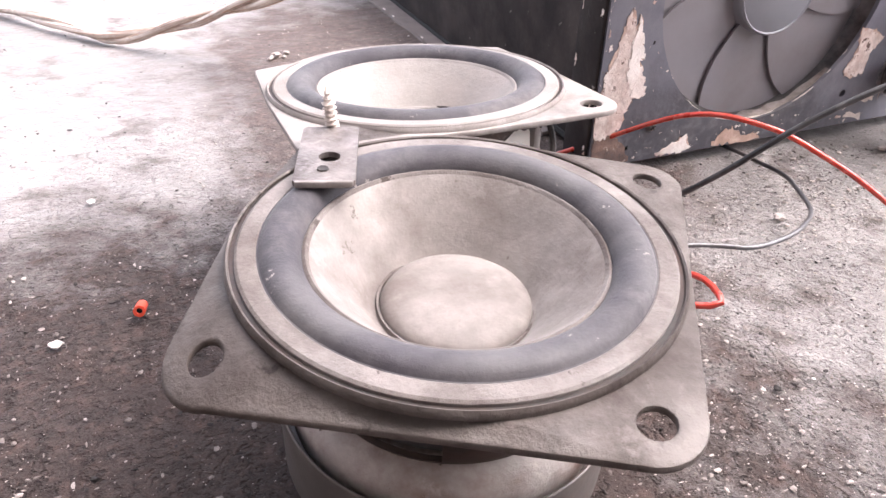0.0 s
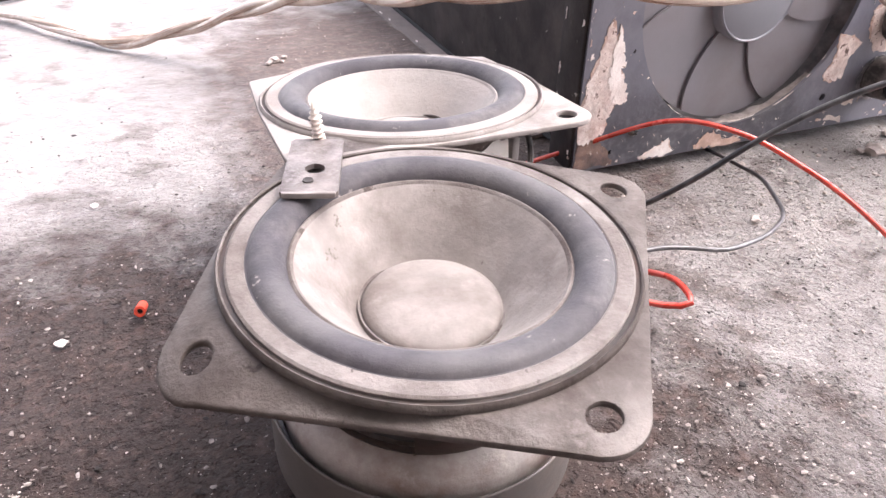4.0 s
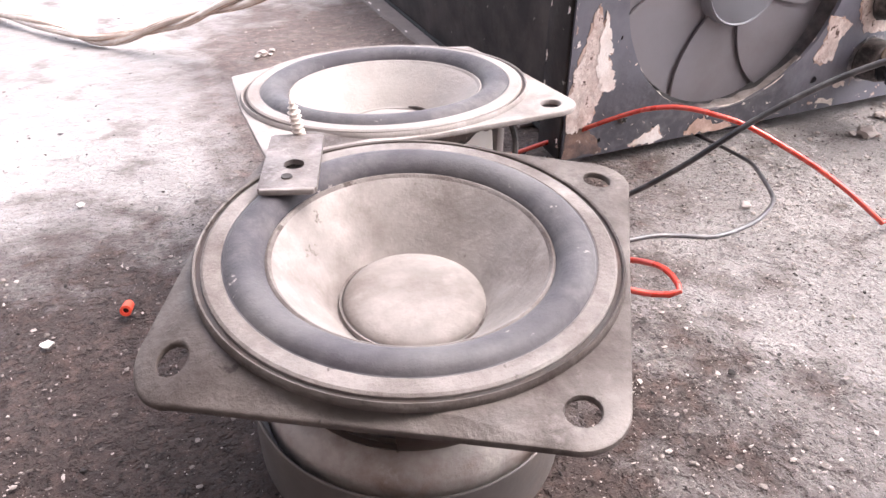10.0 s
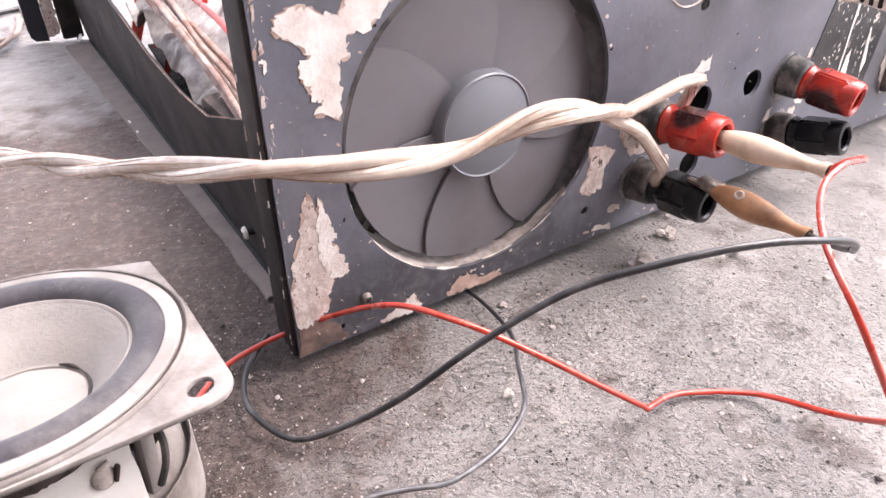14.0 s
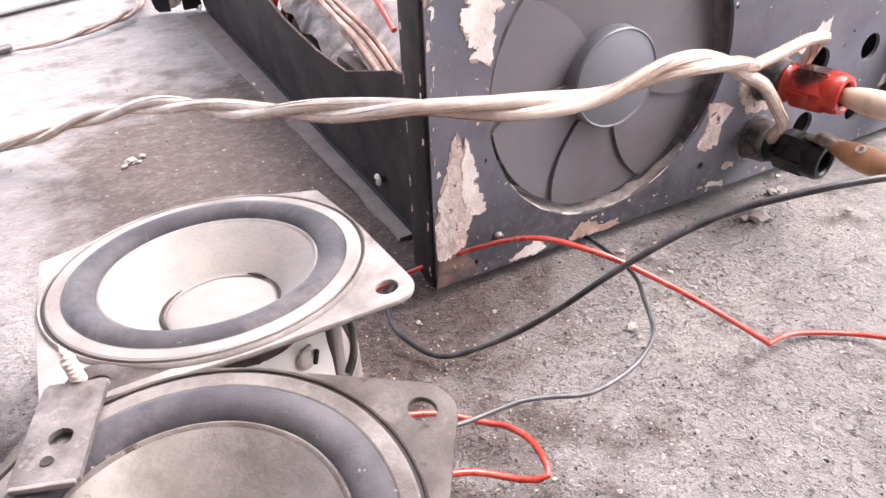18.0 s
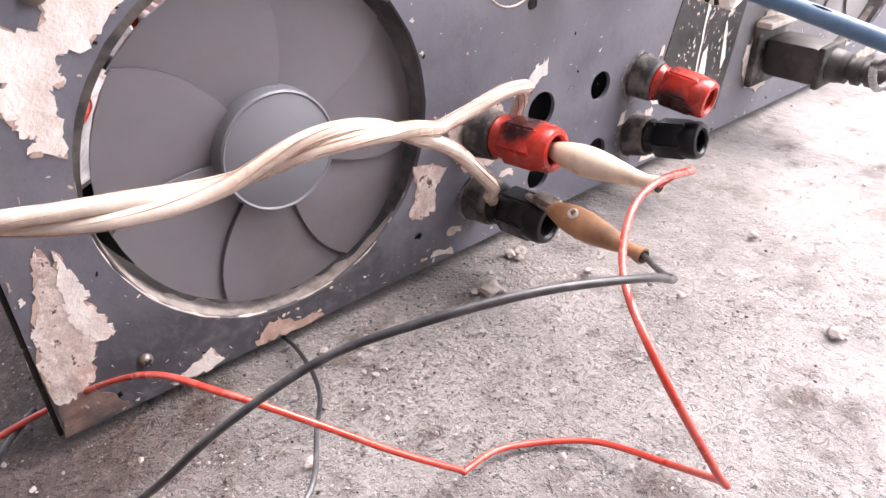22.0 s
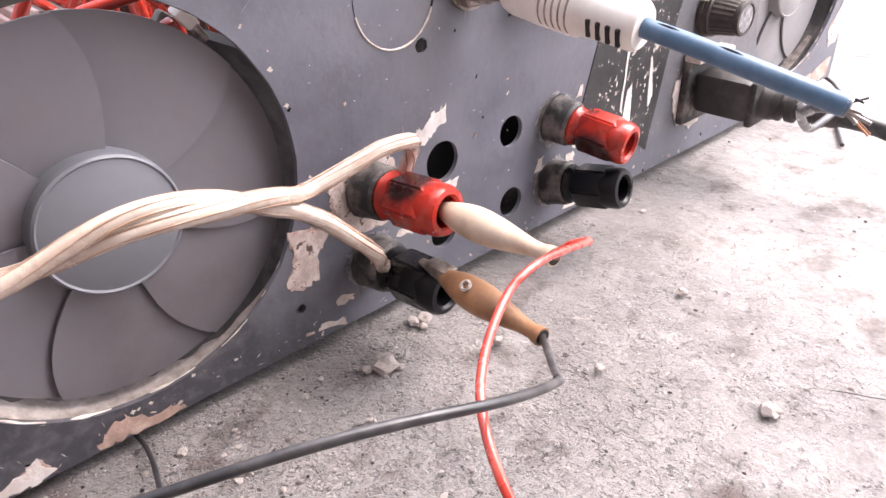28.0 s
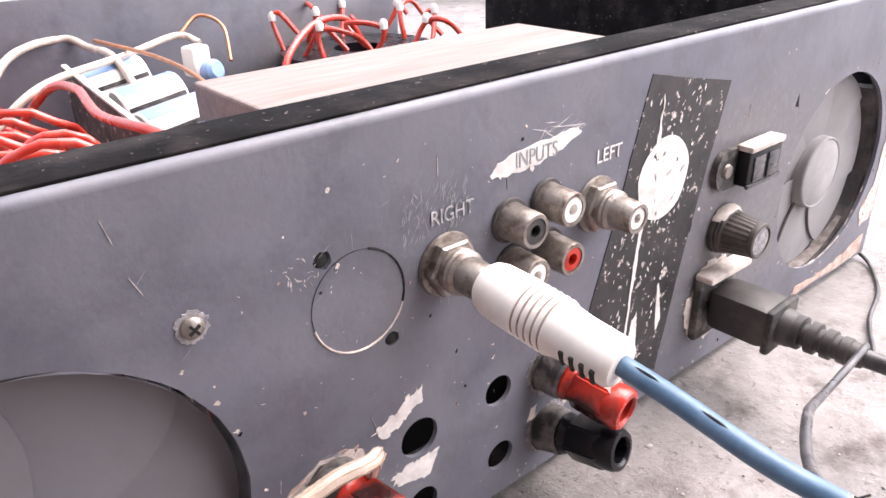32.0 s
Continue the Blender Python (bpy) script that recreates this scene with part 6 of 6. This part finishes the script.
board = thing("circuit_board", "dark circuit board with solder specks, standing among wires", "circuit board", pose(0.152, 0.196, 0.011, 0, -4, 90))
part("laminate", box(0.150, 0.0016, 0.080, 0.0, (0, 0, 0.040)), BOARD, board, smooth=False)
part("board_edge", box(0.150, 0.0022, 0.0012, 0.0, (0, 0, 0.0808)), LETTER, board, smooth=False)


def capacitor(x, y, z, r, h, tilt):
    c = thing("capacitor", "blue and white sleeved electrolytic capacitor", "capacitor", pose(x, y, z, *tilt), group="capacitors")
    part("sleeve", lathe([(0.0, 0.0), (r * 0.93, 0.0), (r, 0.001), (r, h - 0.001), (r * 0.93, h), (0.0, h)], 28), WHITE_PLASTIC, c, "white sleeve")
    for a0, a1, mat, word in ((150, 215, CAP_BLUE, "blue stripe"), (20, 120, CAP_BLUE, "blue stripe"), (246, 256, BLACK_DUSTY, "dark printed stripe")):
        bm = bmesh.new()
        rows = [[bm.verts.new((r * k * math.cos(radians(a)), r * k * math.sin(radians(a)), z)) for a in np.linspace(a0, a1, 9)] for k, z in ((1.0, 0.0012), (1.02, 0.0016), (1.02, h - 0.0016), (1.0, h - 0.0012))]
        for p, q in zip(rows, rows[1:]):
            for k in range(8):
                bm.faces.new((p[k], p[k + 1], q[k + 1], q[k]))
        part("stripe", bm, mat, c, word)
    return c


for x, y, z in ((0.158, 0.262, 0.082), (0.163, 0.228, 0.078), (0.163, 0.196, 0.074), (0.160, 0.165, 0.070)):
    capacitor(x, y, z, 0.0115, 0.030, (8, 82, 12))
rng2 = random.Random(11)
for k in range(24):
    y0 = 0.085 + 0.008 * k + rng2.uniform(-0.004, 0.004)
    x0 = 0.070 + rng2.uniform(0, 0.030)
    h = 0.088 + rng2.uniform(-0.012, 0.014)
    pts = [(x0 - 0.03, y0 + 0.03, 0.012), (x0 - 0.01, y0 + 0.015, h * 0.8), (x0 + 0.012, y0, h), (x0 + 0.028, y0 - 0.004, h - 0.006), (x0 + 0.040, y0 + 0.01, h - 0.022), (x0 + 0.042, y0 + 0.02, 0.012)]
    wire("red_wire", "red insulated wire bundled inside the case", pts, 0.0016, RED_WIRE, n=12, step=0.006)
for k in range(12):
    x0, y0 = 0.082 + rng2.uniform(0, 0.030), 0.040 + 0.012 * k
    pts = [(x0 - 0.02, y0 + 0.02, 0.030), (x0 - 0.008, y0 + 0.01, 0.075), (x0 + 0.008, y0 + rng2.uniform(-.006, .006), 0.092 + rng2.uniform(-.008, .008)), (x0 + 0.026, y0 - 0.006, 0.084), (x0 + 0.034, y0, 0.040)]
    wire("red_wire", "red insulated wire looping up inside the case", pts, 0.0016, RED_WIRE, n=12, step=0.006)
for k in range(7):
    y0 = 0.06 + 0.022 * k
    pts = [(0.036 + rng2.uniform(0, .01), y0, 0.066), (0.046, y0 + 0.004, 0.084 + rng2.uniform(-.006, .006)), (0.056, y0 + 0.012, 0.092), (0.078, y0 + 0.02, 0.080)]
    wire("red_wire", "red insulated wire over the heatsink", pts, 0.0012, RED_WIRE, n=12, step=0.006)
BUNDLE = material("dusty_orange_wire", (0.22, 0.125, 0.098), 0.75, vary=0.4, scale=90, second=(0.42, 0.34, 0.30), amount=0.5, scale2=110, bump=0.2)
for k in range(6):
    dx, dz = 0.0028 * (k % 3) + rng2.uniform(-.0016, .0016), 0.0030 * (k // 3) + rng2.uniform(-.002, .002)
    pts = [(0.0270 + dx, 0.055, 0.034 + dz), (0.0290 + dx, 0.091, 0.0455 + dz + rng2.uniform(-.001, .001)), (0.0300 + dx, 0.127, 0.0510 + dz + rng2.uniform(-.0015, .0015)), (0.0320 + dx, 0.180 + rng2.uniform(-.01, .01), 0.0575 + dz + rng2.uniform(-.002, .002)), (0.0370 + dx, 0.250, 0.0660 + dz + rng2.uniform(-.002, .002)), (0.0480 + dx, 0.300, 0.0700 + dz)]
    wire("brown_wire", "dusty orange-brown wire in a bundle along the side wall", pts, 0.0011, BUNDLE, n=10, step=0.005)
wire("red_wire", "red wire crossing above the bundle", [(0.0290, 0.060, 0.060), (0.0300, 0.081, 0.0684), (0.0300, 0.1125, 0.0723), (0.0310, 0.160, 0.0760), (0.0400, 0.220, 0.0780)], 0.0010, RED_WIRE, n=10)
part("bright_fold", box(0.0120, 0.0030, 0.0014, 0.0005), LETTER, heatsink, "bright folded edge of the foil", m=pose(0.0275, 0.0700, 0.0405, 0, -12, 4))
part("dark_block", box(0.0140, 0.0260, 0.0160, 0.0030), CARD, heatsink, "dark dusty block under the wires", m=pose(0.0300, 0.0880, 0.0340, 8, 0, 6))
wire("red_wire", "bright red wire curled over the board", [(0.120, 0.250, 0.07), (0.135, 0.228, 0.094), (0.142, 0.205, 0.098), (0.141, 0.170, 0.094), (0.149, 0.128, 0.094), (0.165, 0.125, 0.075)], 0.0019, RED_WIRE, n=14)
wire("pale_cable", "pale cable looping over the capacitors", [(0.100, 0.250, 0.060), (0.1288, 0.2814, 0.098), (0.1601, 0.3000, 0.104), (0.1700, 0.2860, 0.100), (0.1741, 0.2601, 0.098), (0.178, 0.240, 0.080)], 0.0020, WHITE_WIRE)
wire("pale_cable", "pale cable rising to a small connector", [(0.105, 0.230, 0.075), (0.135, 0.238, 0.094), (0.180, 0.262, 0.098), (0.2135, 0.2800, 0.101), (0.222, 0.272, 0.097)], 0.0018, WHITE_WIRE)
wire("brown_wire", "thin brown wire looping to a connector", [(0.172, 0.280, 0.104), (0.190, 0.240, 0.098), (0.196, 0.200, 0.090), (0.200, 0.180, 0.070)], 0.0010, COPPER)
wire("brown_wire", "thin brown wire arching over a connector", [(0.214, 0.281, 0.100), (0.228, 0.284, 0.109), (0.236, 0.272, 0.104), (0.232, 0.258, 0.088)], 0.0010, COPPER)
con = thing("connector", "white and blue crimped connector on a wire", "connector", pose(0.2150, 0.262, 0.090, 0, 0, 20))
part("body", box(0.012, 0.010, 0.016, 0.002), WHITE_PLASTIC, con)
part("end", lathe([(0.0, 0.0), (0.0058, 0.0), (0.0058, 0.006), (0.004, 0.008), (0.0, 0.008)], 20, m=pose(0.002, -0.005, -0.006, 75, 0, 0)), CAP_BLUE, con)
plank = part("wooden_block", box(0.185, 0.066, 0.090, 0.0012, (0.0, 0.0, 0.0)), WOOD, m=pose(0.2720, 0.1420, 0.0545, 0, 0, 0.5), smooth=False)
tagged(plank, "raw plywood block with split corner, lying in the case", "wood block")
trafo = thing("transformer", "round dark transformer with red taped leads", "transformer", pose(0.308, 0.252, 0.007))
part("core", lathe([(0.012, 0.0), (0.046, 0.0), (0.050, 0.006), (0.050, 0.070), (0.045, 0.078), (0.014, 0.078)], 40, closed=True), BLACK, trafo)
for k in range(10):
    a = k * 0.62
    r = 0.034 + 0.012 * rng2.random()
    p0 = Vector((r * math.cos(a), r * math.sin(a), 0.076))
    p1 = p0 + Vector((rng2.uniform(-.012, .012), rng2.uniform(-.012, .012), 0.018))
    p2 = p1 + Vector((rng2.uniform(-.02, .02), rng2.uniform(-.02, .02), rng2.uniform(-.004, .006)))
    part("lead", sweep(smooth_line([p0, p1, p2, p2 + Vector((0.008, -0.006, -0.012))], 0.003), 0.0015, 8), RED_WIRE, trafo, "red lead")
    part("terminal", lathe([(0.0, 0.0), (0.0022, 0.0), (0.0024, 0.003), (0.0012, 0.005), (0.0, 0.005)], 12, m=Matrix.Translation(p1)), WHITE_PLASTIC, trafo, "white sleeved terminal")
wire("red_wire", "red wire arching out of the transformer", [(0.238, 0.215, 0.070), (0.246, 0.220, 0.092), (0.272, 0.236, 0.104), (0.300, 0.250, 0.102), (0.312, 0.252, 0.088)], 0.0018, RED_WIRE)

# wires and bits behind the open top of the first fan
for k, (a0, a1, r, y) in enumerate(((62, 96, 0.0424, 0.0110), (78, 128, 0.0428, 0.0130), (128, 150, 0.0426, 0.0100), (150, 172, 0.0424, 0.0110), (100, 140, 0.0426, 0.0150), (58, 80, 0.0420, 0.0120))):
    pts = [(FANS[0][0] + (r + 0.0015 * math.sin(j * 1.7 + k)) * math.cos(radians(a)), y + 0.003 * math.sin(j + k), FAN_Z + (r + 0.0015 * math.cos(j * 1.3 + k)) * math.sin(radians(a))) for j, a in enumerate(np.linspace(a0, a1, 5))]
    wire("red_wire", "red wire behind the fan opening", pts, 0.0011, RED_WIRE, n=12)
for a, r in ((52, 0.0420), (141, 0.0428), (158, 0.0424), (124, 0.0428)):
    bit = thing("connector", "pale wire connector behind the fan opening", "connector", pose(FANS[0][0] + r * math.cos(radians(a)), 0.0100, FAN_Z + r * math.sin(radians(a)), 20, a, 15))
    part("body", box(0.0048, 0.004, 0.0030, 0.0006), WHITE_PLASTIC, bit)
    part("red_sleeve", box(0.0046, 0.003, 0.0034, 0.0008), RED_PLASTIC, bit, "red sleeve beside the connector", m=pose(0, -0.0004, -0.0040, 0, 12, 0))
    part("crimp", lathe([(0.0, 0.0), (0.0011, 0.0), (0.0011, 0.004), (0.0, 0.004)], 10, m=pose(0.003, 0, 0, 0, 90, 0)), NICKEL, bit)

# ---- things beyond the case ----
case = thing("black_case", "black storage case standing on the floor behind the amplifier", "case", pose(1.25, 0.95, 0, 0, 0, -32))
part("body", box(0.9, 0.4, 0.30, 0.02, (0, 0, 0.150)), HOLE, case)
part("lid", box(0.91, 0.41, 0.04, 0.012, (0, 0, 0.318)), BLACK, case)
part("latch", box(0.05, 0.012, 0.03, 0.004, (-0.36, -0.206, 0.05)), NICKEL, case, "bright metal latch")
ROD = material("grey_steel_rod", (0.030, 0.027, 0.030), 0.35, vary=0.2, scale=60, second=(0.08, 0.07, 0.07), amount=0.3, scale2=40, bump=0.1)
wire("steel_rod", "dark grey steel rod lying on the floor", [(-0.2600, 0.2330, 0.003), (-0.1384, 0.3033, 0.003), (-0.1152, 0.3175, 0.003), (-0.0882, 0.3341, 0.003)], 0.0026, ROD, "rod", step=0.02)
wire("steel_rod", "thin dark rod lying on the floor", [(-0.1075, 0.4140, 0.002), (-0.0717, 0.4292, 0.002), (-0.0303, 0.4449, 0.002), (0.0199, 0.4616, 0.002)], 0.0017, ROD, "rod", step=0.02)
BROWN_CABLE = material("brown_twisted_cable", (0.30, 0.225, 0.20), 0.6, vary=0.3, scale=60, second=(0.15, 0.10, 0.095), amount=0.5, scale2=50, bump=0.2)
far_cable = [Vector(p) for p in smooth_line([(-0.0882, 0.3303, 0.002), (-0.0671, 0.3306, 0.002), (-0.0478, 0.3367, 0.003), (-0.0265, 0.3486, 0.004), (-0.0123, 0.3688, 0.004), (-0.0032, 0.3987, 0.004), (0.0108, 0.4510, 0.004), (0.0300, 0.5200, 0.004)], 0.003)]
cable = thing("twisted_cable", "brownish twisted cable lying on the floor behind the case", "cable")
for sgn in (1, -1):
    turned = []
    for i, p in enumerate(far_cable):
        b = i * 0.35 + (0 if sgn > 0 else math.pi)
        turned.append(p + Vector((math.cos(b), -0.4 * math.cos(b), 0.8 + 0.8 * math.sin(b))) * (0.0004 + 0.0014 * min(1, i / 22)))
    part("core", sweep(turned, lambda t: 0.0005 + 0.0015 * min(1.0, t * 2), 10), BROWN_CABLE, cable)
# ---- litter on the floor ----
bit = thing("wire_cap", "short orange plastic sleeve lying on the floor", "sleeve", pose(-0.1190, -0.0205, 0.0015, 72, 0, -10))
part("tube", lathe([(0.0007, -0.0025), (0.0010, -0.0026), (0.0012, -0.0021), (0.0013, 0.0023), (0.0007, 0.0023)], 20, closed=True), ORANGE, bit)
part("core", lathe([(0.0, -0.0022), (0.0007, -0.0022), (0.0007, 0.0014), (0.0, 0.0014)], 14), BLACK, bit)
part("cut_rim", lathe([(0.00065, -0.00255), (0.0010, -0.0027), (0.0011, -0.0024), (0.00065, -0.0023)], 16, closed=True), DUST, bit, "pale cut rim")


STONES = [(0.1215, -0.0172, 0.0034), (0.1170, -0.0155, 0.0013), (0.1240, -0.0205, 0.0011), (0.1420, -0.0090, 0.0022), (0.1390, -0.0080, 0.0018), (0.1395, -0.0115, 0.0013), (0.1761, -0.0929, 0.0024), (0.1000, -0.0130, 0.0009), (0.1065, -0.0100, 0.0008), (0.0700, -0.0090, 0.0012), (0.1500, -0.0300, 0.0014), (-0.0530, 0.1450, 0.0024), (-0.0480, 0.1480, 0.0016), (-0.0560, 0.1420, 0.0014), (-0.0500, 0.1430, 0.0011), (0.0480, -0.0390, 0.0015), (0.1600, -0.0560, 0.0013), (0.2050, -0.0520, 0.0016)]
for i, (x, y, r) in enumerate(STONES):
    s = part("cement_crumb", lump(r, i * 3.1), STONE, m=pose(x, y, r * 0.25, 0, 0, i * 47), smooth=False)
    tagged(s, "pale crumb of cement lying on the floor", "stone", "cement crumbs")
for x, y, a in ((-0.1310, 0.0700, 40), (-0.1362, -0.0265, 10), (-0.1280, 0.0350, 100)):
    bm = plate(jagged([(-0.0012, -0.0007), (0.0008, -0.0010), (0.0015, 0.0004), (0.0003, 0.0010), (-0.0010, 0.0006)], 0.0003, 3), [], 0.0004)
    bmesh.ops.transform(bm, matrix=pose(0, 0, 0, 90, 0, 0), verts=bm.verts)
    tagged(part("paint_chip", bm, LETTER, m=pose(x, y, 0.0008, 4, 3, a), smooth=False), "white paint chip lying on the floor", "chip", "paint chips")


def grit(name, n, lo, hi, mat, label, seed, spread=0.33, centre=(0.06, -0.01), flat=0.55, few=13):
    """Uncountable grains, joined into one mesh."""
    r = np.random.RandomState(seed)
    t = (1 + 5 ** 0.5) / 2
    ico = np.array([(-1, t, 0), (1, t, 0), (-1, -t, 0), (1, -t, 0), (0, -1, t), (0, 1, t), (0, -1, -t), (0, 1, -t), (t, 0, -1), (t, 0, 1), (-t, 0, -1), (-t, 0, 1)]) / 1.9
    tri = [(0, 11, 5), (0, 5, 1), (0, 1, 7), (0, 7, 10), (0, 10, 11), (1, 5, 9), (5, 11, 4), (11, 10, 2), (10, 7, 6), (7, 1, 8), (3, 9, 4), (3, 4, 2), (3, 2, 6), (3, 6, 8), (3, 8, 9), (4, 9, 5), (2, 4, 11), (6, 2, 10), (8, 6, 7), (9, 8, 1)]
    vs, fs = [], []
    while len(vs) < n * 12:
        x, y = centre[0] + r.normal(0, spread * 0.55), centre[1] + r.normal(0, spread * 0.45)
        if noise.noise((x * 14, y * 14, seed)) < r.uniform(-0.25, 0.45):
            continue
        if y > 0.0 and 0.012 < x - 0.09 * y < 0.43 and y < 0.3:
            continue
        size = lo + (hi - lo) * r.rand() ** few
        v = ico * (1 + r.uniform(-0.35, 0.35, (12, 1))) * size * r.uniform(0.35, 1.5, 3)
        v[:, 2] *= flat
        k = len(vs)
        vs += [(a + x, b + y, c + size * 0.15) for a, b, c in v]
        fs += [(a + k, b + k, c + k) for a, b, c in tri]
    me = bpy.data.meshes.new(name)
    me.from_pydata(vs, [], fs)
    me.materials.append(mat)
    return tagged(new(name, me), label, "grit", kind="stuff")


DARK_GRIT = material("dark_grit", (0.07, 0.06, 0.055), 0.95, vary=0.4, scale=400, bump=0.5)
BLACK_GRIT = material("black_grit", (0.022, 0.017, 0.016), 0.95, vary=0.4, scale=400, bump=0.5)
grit("grit", 8000, 0.00010, 0.0006, STONE, "pale grit and dust scattered over the concrete", 3, few=12)
grit("grit", 5000, 0.00011, 0.0006, DARK_GRIT, "dark grit scattered over the concrete", 4, few=11)
grit("grit", 7000, 0.00010, 0.0006, DULL_STONE, "fine sand on the concrete before the case", 15, 0.20, (0.08, -0.06), 0.45, 10)
grit("grit", 3500, 0.00010, 0.0005, BLACK_GRIT, "dark clods on the concrete before the case", 25, 0.16, (0.06, -0.07), 0.4, 10)
grit("grit", 3500, 0.00011, 0.00034, STONE, "bright sand specks on the concrete by the case corner", 31, 0.13, (0.05, -0.045), 0.5, 3)
grit("grit", 1300, 0.00009, 0.00040, LETTER, "white flecks scattered over the concrete", 5, few=8)
grit("grit", 2600, 0.00012, 0.0008, STONE, "pale crumbs along the foot of the case", 8, 0.16, (0.11, -0.012), few=11)
grit("grit", 6000, 0.00010, 0.0006, DULL_STONE, "dull crumbs and flecks on the darker brown floor", 12, 0.17, (-0.10, -0.06), 0.4, 11)
grit("grit", 3000, 0.00011, 0.0007, STONE, "pale crumbs heaped on the darker floor beside the near driver", 19, 0.050, (-0.140, -0.052), 0.5, 7)
grit("grit", 1500, 0.00010, 0.0006, STONE, "pale crumbs on the floor beside the drivers", 17, 0.07, (-0.015, -0.095), 0.45, 9)
grit("grit", 3500, 0.00012, 0.0008, BLACK_GRIT, "dark clods on the darker brown floor", 13, 0.17, (-0.12, -0.07), 0.45)
for pts in ([(0.190, -0.095), (0.205, -0.118), (0.212, -0.145)],):
    line = smooth_line([(x, y, 0.0) for x, y in pts], 0.004)
    line = [p + Vector((rng.uniform(-.0007, .0007), rng.uniform(-.0007, .0007), 0.0)) for p in line]
    part("crack", sweep(line, lambda t: 0.00005 + 0.00011 * math.sin(math.pi * t), 5), DARK_GRIT, ground, "fine dark crack in the concrete")
